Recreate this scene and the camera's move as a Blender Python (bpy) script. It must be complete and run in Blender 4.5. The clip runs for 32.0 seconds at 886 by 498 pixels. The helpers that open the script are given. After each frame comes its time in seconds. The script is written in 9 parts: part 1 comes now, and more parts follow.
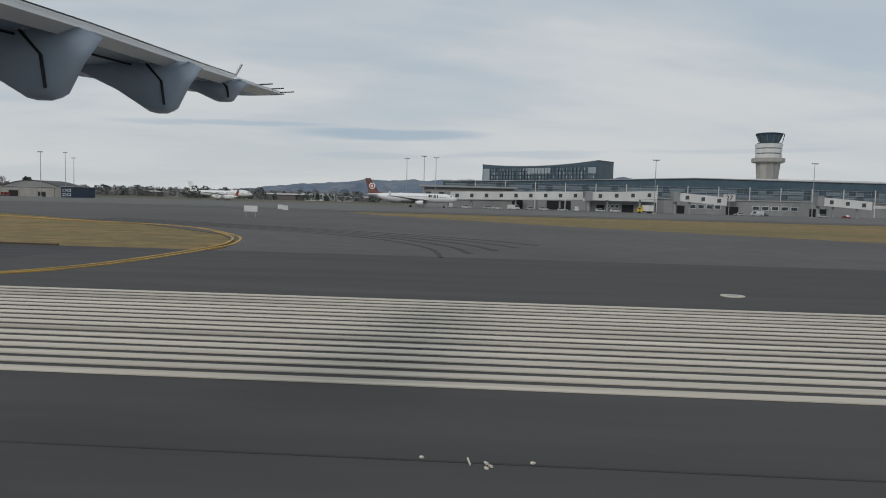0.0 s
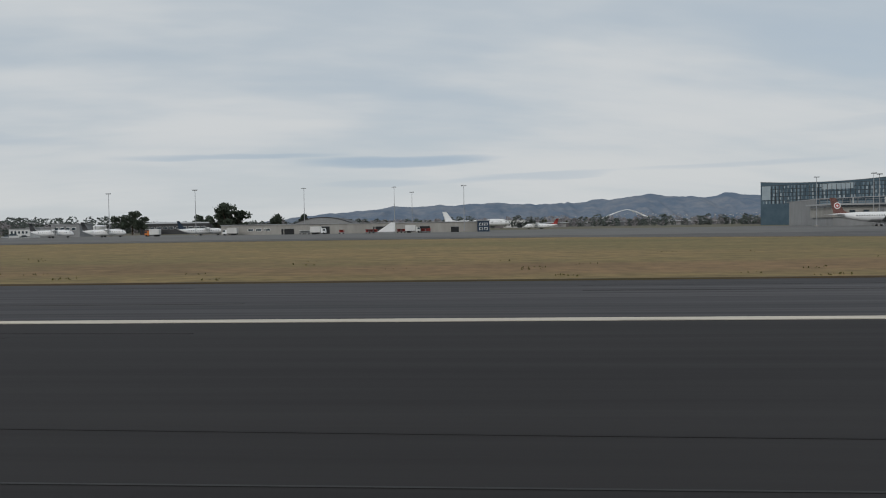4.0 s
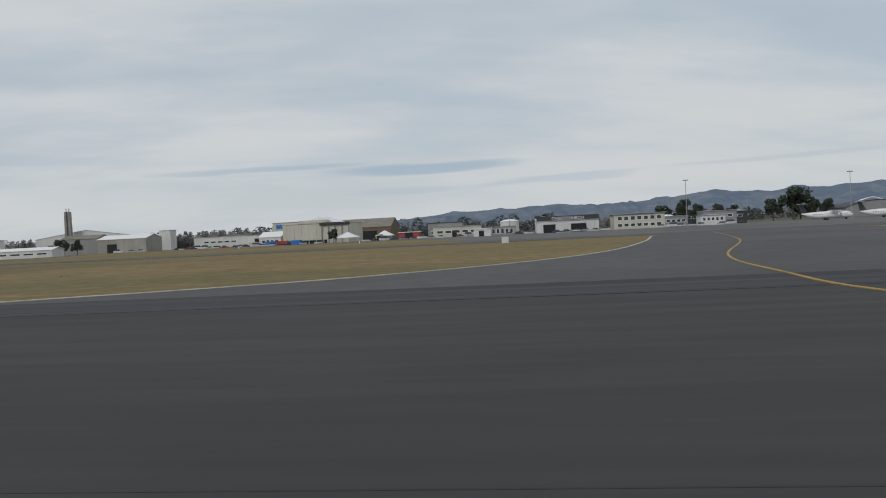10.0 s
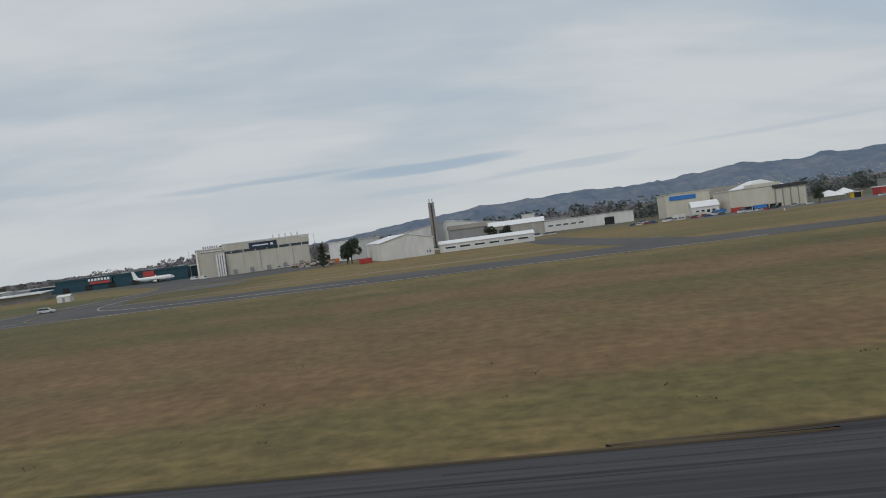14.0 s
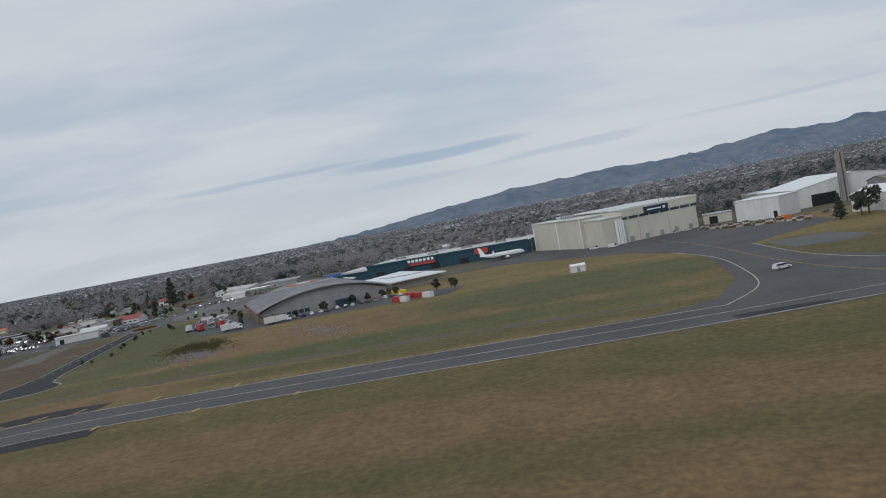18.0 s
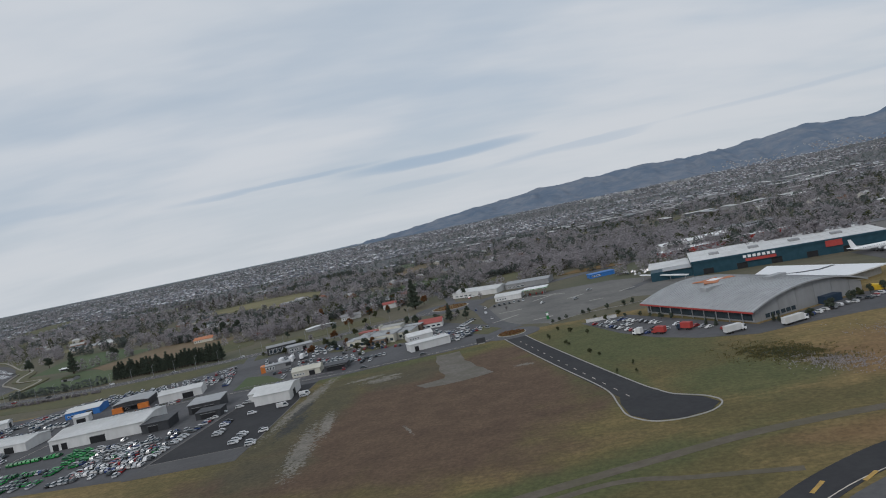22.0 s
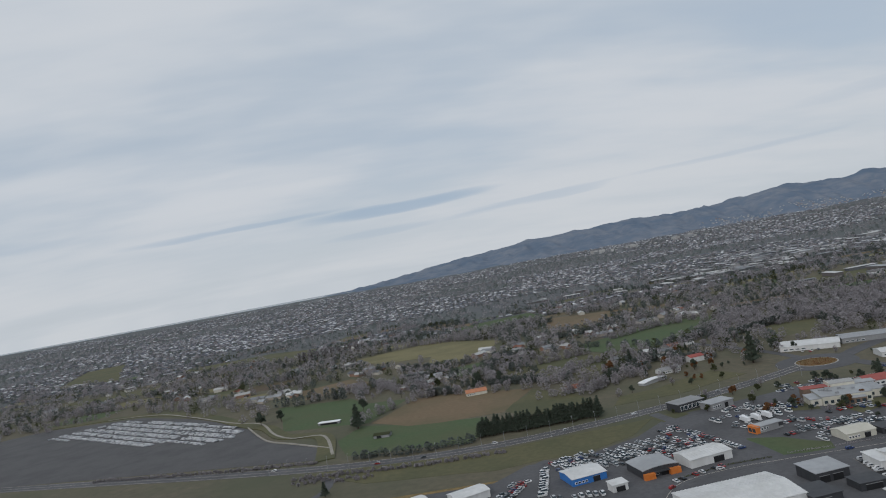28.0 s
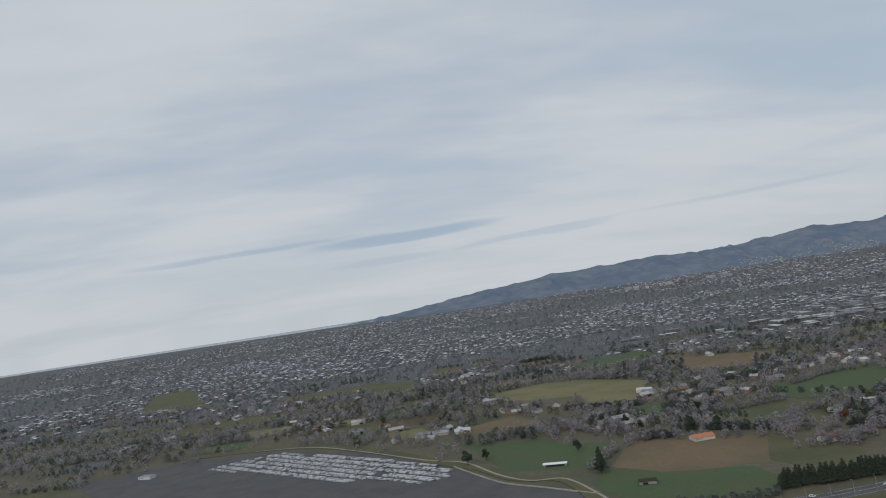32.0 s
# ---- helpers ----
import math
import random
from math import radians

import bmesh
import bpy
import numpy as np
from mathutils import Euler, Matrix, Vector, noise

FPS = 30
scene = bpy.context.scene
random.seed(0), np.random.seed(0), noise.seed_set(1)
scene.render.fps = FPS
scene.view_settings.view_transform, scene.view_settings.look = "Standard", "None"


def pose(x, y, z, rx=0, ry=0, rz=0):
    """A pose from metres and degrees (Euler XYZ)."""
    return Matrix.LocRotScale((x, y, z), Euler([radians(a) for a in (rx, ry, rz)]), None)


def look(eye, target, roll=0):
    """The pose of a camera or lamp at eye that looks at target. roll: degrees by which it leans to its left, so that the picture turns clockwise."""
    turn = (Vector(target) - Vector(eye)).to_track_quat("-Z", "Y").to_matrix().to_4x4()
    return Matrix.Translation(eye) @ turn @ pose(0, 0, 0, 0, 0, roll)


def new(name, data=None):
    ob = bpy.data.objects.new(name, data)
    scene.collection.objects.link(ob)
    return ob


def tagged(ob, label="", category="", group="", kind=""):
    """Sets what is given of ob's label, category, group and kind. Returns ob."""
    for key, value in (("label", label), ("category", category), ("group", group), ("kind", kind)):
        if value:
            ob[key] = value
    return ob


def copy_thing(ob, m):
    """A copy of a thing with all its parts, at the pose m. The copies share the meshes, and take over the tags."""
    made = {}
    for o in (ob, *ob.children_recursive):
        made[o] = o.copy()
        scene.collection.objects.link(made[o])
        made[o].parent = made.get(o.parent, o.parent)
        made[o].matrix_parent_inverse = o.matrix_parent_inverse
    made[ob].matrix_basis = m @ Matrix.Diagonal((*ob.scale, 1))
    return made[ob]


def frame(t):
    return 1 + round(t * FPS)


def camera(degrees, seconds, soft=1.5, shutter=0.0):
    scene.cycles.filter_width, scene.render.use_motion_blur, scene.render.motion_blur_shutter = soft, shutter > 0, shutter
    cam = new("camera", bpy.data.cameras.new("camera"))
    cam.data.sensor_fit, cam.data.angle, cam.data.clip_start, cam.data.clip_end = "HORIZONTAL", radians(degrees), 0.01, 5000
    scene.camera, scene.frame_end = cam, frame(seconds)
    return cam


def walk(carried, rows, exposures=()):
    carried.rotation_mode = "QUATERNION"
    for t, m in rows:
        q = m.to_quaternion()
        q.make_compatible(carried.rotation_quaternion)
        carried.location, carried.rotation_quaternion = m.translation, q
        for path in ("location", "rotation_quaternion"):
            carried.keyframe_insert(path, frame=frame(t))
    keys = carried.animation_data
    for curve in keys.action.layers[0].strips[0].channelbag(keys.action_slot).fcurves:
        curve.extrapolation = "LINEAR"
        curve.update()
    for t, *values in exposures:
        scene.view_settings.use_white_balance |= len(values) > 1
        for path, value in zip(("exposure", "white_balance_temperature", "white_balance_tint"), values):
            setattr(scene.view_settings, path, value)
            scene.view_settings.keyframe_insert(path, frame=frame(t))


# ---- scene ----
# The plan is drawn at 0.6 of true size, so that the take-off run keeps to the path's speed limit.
# x runs back along the runway, y away from it towards the town, z up.
cam = camera(64.78, 32.0, soft=1.05)
PATH = [
    (0.0, pose(0.00, -0.00, 1.82, 86.09, -1.50, 3.10)),
    (0.5, pose(-14.84, 0.01, 1.82, 86.21, -1.61, 2.74)),
    (1.0, pose(-29.72, 0.03, 1.82, 86.66, -1.73, 2.60)),
    (1.5, pose(-44.62, 0.05, 1.84, 86.15, -1.59, 2.46)),
    (2.0, pose(-59.40, 0.07, 1.86, 86.22, -1.09, 2.59)),
    (2.5, pose(-74.15, 0.07, 1.84, 86.66, 0.19, 2.85)),
    (3.0, pose(-88.87, 0.07, 1.84, 87.99, 0.90, 3.09)),
    (3.5, pose(-103.70, 0.06, 1.83, 87.93, 1.04, 3.59)),
    (5.5, pose(-168.50, -0.00, 1.82, 89.05, 0.58, 4.34)),
    (6.0, pose(-185.23, 0.02, 1.83, 89.05, 0.62, 4.59)),
    (6.5, pose(-202.01, 0.01, 1.81, 89.20, 0.30, 4.96)),
    (7.0, pose(-218.92, -0.00, 1.78, 89.14, 0.02, 5.17)),
    (7.5, pose(-236.03, -0.01, 1.78, 89.08, -0.14, 5.45)),
    (8.0, pose(-253.29, -0.02, 1.78, 89.09, -0.17, 5.67)),
    (8.5, pose(-270.67, -0.03, 1.79, 89.19, 0.22, 5.82)),
    (9.0, pose(-288.19, -0.04, 1.79, 88.94, 0.98, 6.01)),
    (9.5, pose(-305.90, -0.04, 1.79, 88.72, 1.82, 6.24)),
    (10.0, pose(-323.87, -0.02, 1.80, 88.62, 2.84, 6.35)),
    (10.5, pose(-342.11, 0.01, 1.81, 88.49, 3.53, 6.36)),
    (11.0, pose(-360.65, 0.05, 2.02, 88.57, 4.08, 6.25)),
    (11.5, pose(-379.43, 0.09, 2.34, 88.54, 4.86, 6.18)),
    (12.0, pose(-398.35, 0.11, 2.95, 88.50, 5.52, 6.20)),
    (12.5, pose(-417.30, 0.10, 3.91, 88.36, 6.24, 6.09)),
    (13.0, pose(-436.13, 0.05, 4.80, 88.37, 6.40, 6.38)),
    (13.5, pose(-454.81, 0.01, 5.68, 88.45, 6.78, 6.80)),
    (14.0, pose(-473.41, 0.02, 6.62, 88.44, 7.45, 6.80)),
    (14.5, pose(-491.95, 0.10, 7.74, 88.32, 7.77, 6.84)),
    (16.5, pose(-565.43, 1.08, 13.99, 87.66, 9.38, 7.25)),
    (17.0, pose(-582.89, 1.35, 16.02, 87.62, 9.82, 7.39)),
    (17.5, pose(-600.15, 1.61, 18.15, 87.55, 10.34, 7.56)),
    (18.0, pose(-617.27, 1.84, 20.42, 87.53, 10.64, 7.66)),
    (18.5, pose(-634.33, 2.06, 22.85, 87.70, 10.61, 7.77)),
    (19.0, pose(-651.29, 2.34, 25.44, 87.90, 10.46, 7.90)),
    (19.5, pose(-668.08, 2.70, 28.17, 88.04, 10.58, 8.10)),
    (20.0, pose(-684.66, 3.16, 30.89, 88.02, 10.80, 8.28)),
    (20.5, pose(-701.19, 3.62, 33.66, 87.92, 11.12, 8.34)),
    (21.0, pose(-717.79, 4.02, 36.55, 87.87, 11.44, 8.37)),
    (21.5, pose(-734.38, 4.32, 39.66, 87.84, 11.57, 8.35)),
    (22.0, pose(-750.88, 4.56, 42.94, 87.80, 11.65, 8.21)),
    (22.5, pose(-767.43, 4.78, 46.18, 87.85, 11.61, 8.15)),
    (23.0, pose(-784.00, 5.02, 49.24, 87.76, 11.49, 7.90)),
    (23.5, pose(-800.48, 5.31, 52.13, 87.65, 11.32, 7.58)),
    (24.0, pose(-816.80, 5.67, 54.91, 87.53, 11.19, 7.25)),
    (24.5, pose(-832.95, 6.08, 57.67, 87.46, 10.97, 6.92)),
    (25.0, pose(-849.00, 6.49, 60.48, 87.43, 10.88, 6.58)),
    (25.5, pose(-865.00, 6.85, 63.39, 87.38, 10.52, 6.31)),
    (27.5, pose(-927.63, 6.36, 74.79, 89.65, 10.57, 5.25)),
    (28.0, pose(-942.96, 5.97, 77.57, 91.24, 10.41, 4.87)),
    (28.5, pose(-958.31, 5.56, 80.41, 92.31, 10.11, 4.56)),
    (29.0, pose(-973.71, 5.15, 83.30, 93.28, 10.07, 4.38)),
    (29.5, pose(-989.19, 4.73, 86.26, 94.18, 9.96, 4.35)),
    (30.0, pose(-1004.75, 4.30, 89.27, 94.89, 10.11, 4.37)),
    (30.5, pose(-1020.40, 3.87, 92.34, 94.55, 9.77, 4.50)),
    (31.0, pose(-1036.11, 3.44, 95.44, 94.19, 9.55, 4.61)),
    (31.5, pose(-1051.83, 3.01, 98.55, 93.79, 9.24, 4.81)),
    (32.0, pose(-1067.53, 2.59, 101.65, 93.81, 8.72, 5.16)),
]
walk(cam, PATH, [(0, 0.02, 6450, 10), (1, 0.07, 6450, 10), (2, 0.16, 6450, 10), (3, 0.03, 6450, 10), (6, 0.03, 6430, 10), (9, 0.04, 6400, 10), (14, -0.02, 6350, 10), (18, 0.03, 6150, 11), (25, 0.04, 6220, 12), (32, -0.03, 6200, 11)])

# ---- sky and sun ----
SUN_EL, SUN_AZ = 32.0, 215.0
world = bpy.data.worlds.new("overcast_sky")
scene.world = world
world.use_nodes = True
wt = world.node_tree
wt.nodes.clear()


def wn(kind, **kw):
    n = wt.nodes.new(kind)
    for k, v in kw.items():
        if k == "op":
            n.operation = v
        elif k == "val":
            for i, q in v.items():
                n.inputs[i].default_value = q
    return n


def wmath(op, a, b=0.0, c=0.0):
    n = wn("ShaderNodeMath", op=op)
    for i, q in enumerate((a, b, c)):
        if isinstance(q, (int, float)):
            n.inputs[i].default_value = q
        else:
            wt.links.new(q, n.inputs[i])
    return n.outputs[0]


def wmix(fac, a, b):
    n = wt.nodes.new("ShaderNodeMix")
    n.data_type = "RGBA"
    for sock, q in ((n.inputs[0], fac), (n.inputs[6], a), (n.inputs[7], b)):
        if isinstance(q, (int, float)):
            sock.default_value = q
        elif isinstance(q, tuple):
            sock.default_value = (*q, 1)
        else:
            wt.links.new(q, sock)
    return n.outputs[2]


def wramp(x, lo, hi):
    n = wt.nodes.new("ShaderNodeMapRange")
    n.interpolation_type = "SMOOTHSTEP"
    wt.links.new(x, n.inputs[0])
    n.inputs[1].default_value, n.inputs[2].default_value = lo, hi
    return n.outputs[0]


def wnoise(x, y, z, scale, detail, rough=0.5):
    c = wt.nodes.new("ShaderNodeCombineXYZ")
    for i, q in enumerate((x, y, z)):
        if isinstance(q, (int, float)):
            c.inputs[i].default_value = q
        else:
            wt.links.new(q, c.inputs[i])
    n = wt.nodes.new("ShaderNodeTexNoise")
    n.inputs["Scale"].default_value, n.inputs["Detail"].default_value, n.inputs["Roughness"].default_value = scale, detail, rough
    wt.links.new(c.outputs[0], n.inputs["Vector"])
    return n.outputs[0]


sky = wt.nodes.new("ShaderNodeTexSky")
sky.sky_type, sky.sun_disc = "NISHITA", False
sky.sun_elevation, sky.sun_rotation = radians(SUN_EL), radians(SUN_AZ)
tc = wt.nodes.new("ShaderNodeTexCoord")
sep = wt.nodes.new("ShaderNodeSeparateXYZ")
wt.links.new(tc.outputs["Generated"], sep.inputs[0])
dx, dy, dz = sep.outputs
up = wmath("MAXIMUM", dz, 0.0)
depth = wmath("ADD", up, 0.20)
px, py = wmath("DIVIDE", dx, depth), wmath("DIVIDE", dy, depth)
# high sheet of cloud, drawn out in streaks
streak = wmath("ADD", wmath("MULTIPLY", px, 0.75), wmath("MULTIPLY", py, 0.5))
across = wmath("SUBTRACT", wmath("MULTIPLY", py, 1.5), wmath("MULTIPLY", px, 0.45))
veil = wnoise(streak, across, 0.0, 0.62, 4.5, 0.52)
fine = wnoise(wmath("MULTIPLY", streak, 1.0), wmath("MULTIPLY", across, 1.6), 3.0, 1.7, 4.0, 0.55)
cover = wmath("ADD", wmath("MULTIPLY", veil, 0.80), wmath("MULTIPLY", fine, 0.20))
blue = wmix(0.5, sky.outputs[0], (5.4, 6.5, 7.6))
cloud = wmix(wramp(cover, 0.36, 0.62), (6.1, 6.85, 7.45), (7.75, 8.05, 8.2))
thick = wramp(cover, 0.26, 0.56)
sheet = wmix(thick, wmix(0.6, blue, (6.2, 6.95, 7.55)), cloud)
low = wmath("SUBTRACT", 1.0, wramp(up, 0.0, 0.19))
sheet = wmix(wmath("MULTIPLY", low, 0.55), sheet, (7.7, 7.9, 7.8))
# long dark bars of lens-shaped cloud low over the hills
az = wmath("ARCTAN2", dx, dy)
wob = wnoise(wmath("MULTIPLY", az, 3.0), wmath("MULTIPLY", dz, 30.0), 7.0, 2.0, 4.0)
bars = None
for a0, e0, wa, we, amt in ((-0.13, 0.092, 0.13, 0.0085, 0.75), (-0.36, 0.098, 0.14, 0.0045, 0.5), (0.05, 0.068, 0.12, 0.005, 0.35), (-0.16, 0.062, 0.08, 0.005, 0.25), (0.33, 0.075, 0.13, 0.005, 0.25), (0.62, 0.12, 0.2, 0.008, 0.22), (-0.75, 0.11, 0.2, 0.01, 0.3)):
    u = wmath("DIVIDE", wmath("SUBTRACT", az, a0), wa)
    v = wmath("DIVIDE", wmath("SUBTRACT", wmath("SUBTRACT", dz, e0), wmath("ADD", wmath("MULTIPLY", u, 0.003), wmath("MULTIPLY", wmath("SUBTRACT", wob, 0.5), 0.018))), we)
    r = wmath("ADD", wmath("MULTIPLY", u, u), wmath("MULTIPLY", v, v))
    m = wmath("MULTIPLY", wmath("SUBTRACT", 1.0, wramp(r, 0.1, 1.6)), amt)
    bars = m if bars is None else wmath("MAXIMUM", bars, m)
sheet = wmix(bars, sheet, (4.3, 5.5, 6.7))
ground_tone = wmix(wramp(dz, -0.07, -0.03), (2.2, 2.3, 2.2), sheet)
bg = wt.nodes.new("ShaderNodeBackground")
bg.inputs["Strength"].default_value = 0.076
wt.links.new(ground_tone, bg.inputs["Color"])
out = wt.nodes.new("ShaderNodeOutputWorld")
wt.links.new(bg.outputs[0], out.inputs[0])

sun_data = bpy.data.lights.new("sun", "SUN")
sun_data.energy, sun_data.angle, sun_data.color = 1.0, radians(14), (1.0, 0.95, 0.88)
sun = new("sun", sun_data)
sun.matrix_world = look((0, 0, 200), (0.55, 1.0, 200 - 0.75))
scene.view_settings.exposure = 0.0

# ---- materials ----
def rgb(c):
    return (*c, 1.0)


def surface(name, a, b, scale=1.0, big=0.1, rough=0.85, bump=0.0, metal=0.0, stretch=(1, 1, 1), stain=None, stain_amt=0.3, per=0.0, spec=0.3, bump_dist=0.02):
    """Two-scale mottled surface: fine grain between a and b, broad stains, and a change from piece to piece."""
    m = bpy.data.materials.new(name)
    m.use_nodes = True
    t = m.node_tree
    bsdf = t.nodes["Principled BSDF"]
    bsdf.inputs["Roughness"].default_value, bsdf.inputs["Metallic"].default_value = rough, metal
    bsdf.inputs["Specular IOR Level"].default_value = spec
    geo = t.nodes.new("ShaderNodeNewGeometry")
    mp = t.nodes.new("ShaderNodeMapping")
    mp.inputs["Scale"].default_value = stretch
    t.links.new(geo.outputs["Position"], mp.inputs[0])

    def noise_tex(s, d):
        n = t.nodes.new("ShaderNodeTexNoise")
        n.inputs["Scale"].default_value, n.inputs["Detail"].default_value, n.inputs["Roughness"].default_value = s, d, 0.6
        t.links.new(mp.outputs[0], n.inputs["Vector"])
        return n.outputs[0]

    def mix(f, x, y, mode="MIX"):
        n = t.nodes.new("ShaderNodeMix")
        n.data_type, n.blend_type = "RGBA", mode
        for s, q in ((n.inputs[0], f), (n.inputs[6], x), (n.inputs[7], y)):
            if isinstance(q, (int, float)):
                s.default_value = q
            elif isinstance(q, tuple):
                s.default_value = rgb(q)
            else:
                t.links.new(q, s)
        return n.outputs[2]

    def span(x, lo, hi):
        n = t.nodes.new("ShaderNodeMapRange")
        t.links.new(x, n.inputs[0])
        n.inputs[1].default_value, n.inputs[2].default_value = lo, hi
        return n.outputs[0]
    grain = noise_tex(scale, 6)
    broad = noise_tex(big, 4)
    col = mix(span(grain, 0.3, 0.7), a, b)
    if stain:
        k = t.nodes.new("ShaderNodeMath")
        k.operation = "MULTIPLY"
        t.links.new(span(broad, 0.42, 0.66), k.inputs[0])
        k.inputs[1].default_value = stain_amt
        col = mix(k.outputs[0], col, stain)
    if per:
        info = t.nodes.new("ShaderNodeObjectInfo")
        add = t.nodes.new("ShaderNodeMath")
        add.operation = "ADD"
        t.links.new(info.outputs["Random"], add.inputs[0])
        t.links.new(geo.outputs["Random Per Island"], add.inputs[1])
        fr = t.nodes.new("ShaderNodeMath")
        fr.operation = "FRACT"
        t.links.new(add.outputs[0], fr.inputs[0])
        hs = t.nodes.new("ShaderNodeHueSaturation")
        t.links.new(span(fr.outputs[0], 0.0, 1.0), hs.inputs["Value"])
        rng = t.nodes.new("ShaderNodeMapRange")
        t.links.new(fr.outputs[0], rng.inputs[0])
        rng.inputs[3].default_value, rng.inputs[4].default_value = 1 - per, 1 + per
        t.links.new(rng.outputs[0], hs.inputs["Value"])
        t.links.new(col, hs.inputs["Color"])
        col = hs.outputs[0]
    t.links.new(col, bsdf.inputs["Base Color"])
    if bump:
        bn = t.nodes.new("ShaderNodeBump")
        bn.inputs["Strength"].default_value, bn.inputs["Distance"].default_value = bump, bump_dist
        t.links.new(grain, bn.inputs["Height"])
        t.links.new(bn.outputs[0], bsdf.inputs["Normal"])
    return m


def palette(name, colours, rough=0.5, spec=0.4, metal=0.0):
    """One paint that takes one of several colours from piece to piece."""
    m = bpy.data.materials.new(name)
    m.use_nodes = True
    t = m.node_tree
    bsdf = t.nodes["Principled BSDF"]
    bsdf.inputs["Roughness"].default_value, bsdf.inputs["Metallic"].default_value, bsdf.inputs["Specular IOR Level"].default_value = rough, metal, spec
    geo, info = t.nodes.new("ShaderNodeNewGeometry"), t.nodes.new("ShaderNodeObjectInfo")
    add, fr = t.nodes.new("ShaderNodeMath"), t.nodes.new("ShaderNodeMath")
    add.operation, fr.operation = "ADD", "FRACT"
    t.links.new(info.outputs["Random"], add.inputs[0])
    t.links.new(geo.outputs["Random Per Island"], add.inputs[1])
    t.links.new(add.outputs[0], fr.inputs[0])
    rp = t.nodes.new("ShaderNodeValToRGB")
    rp.color_ramp.interpolation = "CONSTANT"
    el = rp.color_ramp.elements
    while len(el) < len(colours):
        el.new(0.5)
    for i, c in enumerate(colours):
        el[i].position, el[i].color = i / len(colours), rgb(c)
    t.links.new(fr.outputs[0], rp.inputs[0])
    n = t.nodes.new("ShaderNodeTexNoise")
    n.inputs["Scale"].default_value = 1.3
    t.links.new(geo.outputs["Position"], n.inputs["Vector"])
    mx = t.nodes.new("ShaderNodeMix")
    mx.data_type, mx.blend_type = "RGBA", "MULTIPLY"
    rg = t.nodes.new("ShaderNodeMapRange")
    rg.inputs[1].default_value, rg.inputs[2].default_value, rg.inputs[3].default_value, rg.inputs[4].default_value = 0.3, 0.7, 0.78, 1.05
    t.links.new(n.outputs[0], rg.inputs[0])
    mx.inputs[0].default_value = 1.0
    t.links.new(rp.outputs[0], mx.inputs[6])
    t.links.new(rg.outputs[0], mx.inputs[7])
    t.links.new(mx.outputs[2], bsdf.inputs["Base Color"])
    return m


def leafy(m, share):
    """Leaves and twigs let part of the light through."""
    t = m.node_tree
    bsdf = t.nodes["Principled BSDF"]
    out = t.nodes["Material Output"]
    tr = t.nodes.new("ShaderNodeBsdfTranslucent")
    t.links.new(bsdf.inputs["Base Color"].links[0].from_socket, tr.inputs["Color"])
    mx = t.nodes.new("ShaderNodeMixShader")
    mx.inputs[0].default_value = share
    t.links.new(bsdf.outputs[0], mx.inputs[1])
    t.links.new(tr.outputs[0], mx.inputs[2])
    t.links.new(mx.outputs[0], out.inputs["Surface"])
    return m


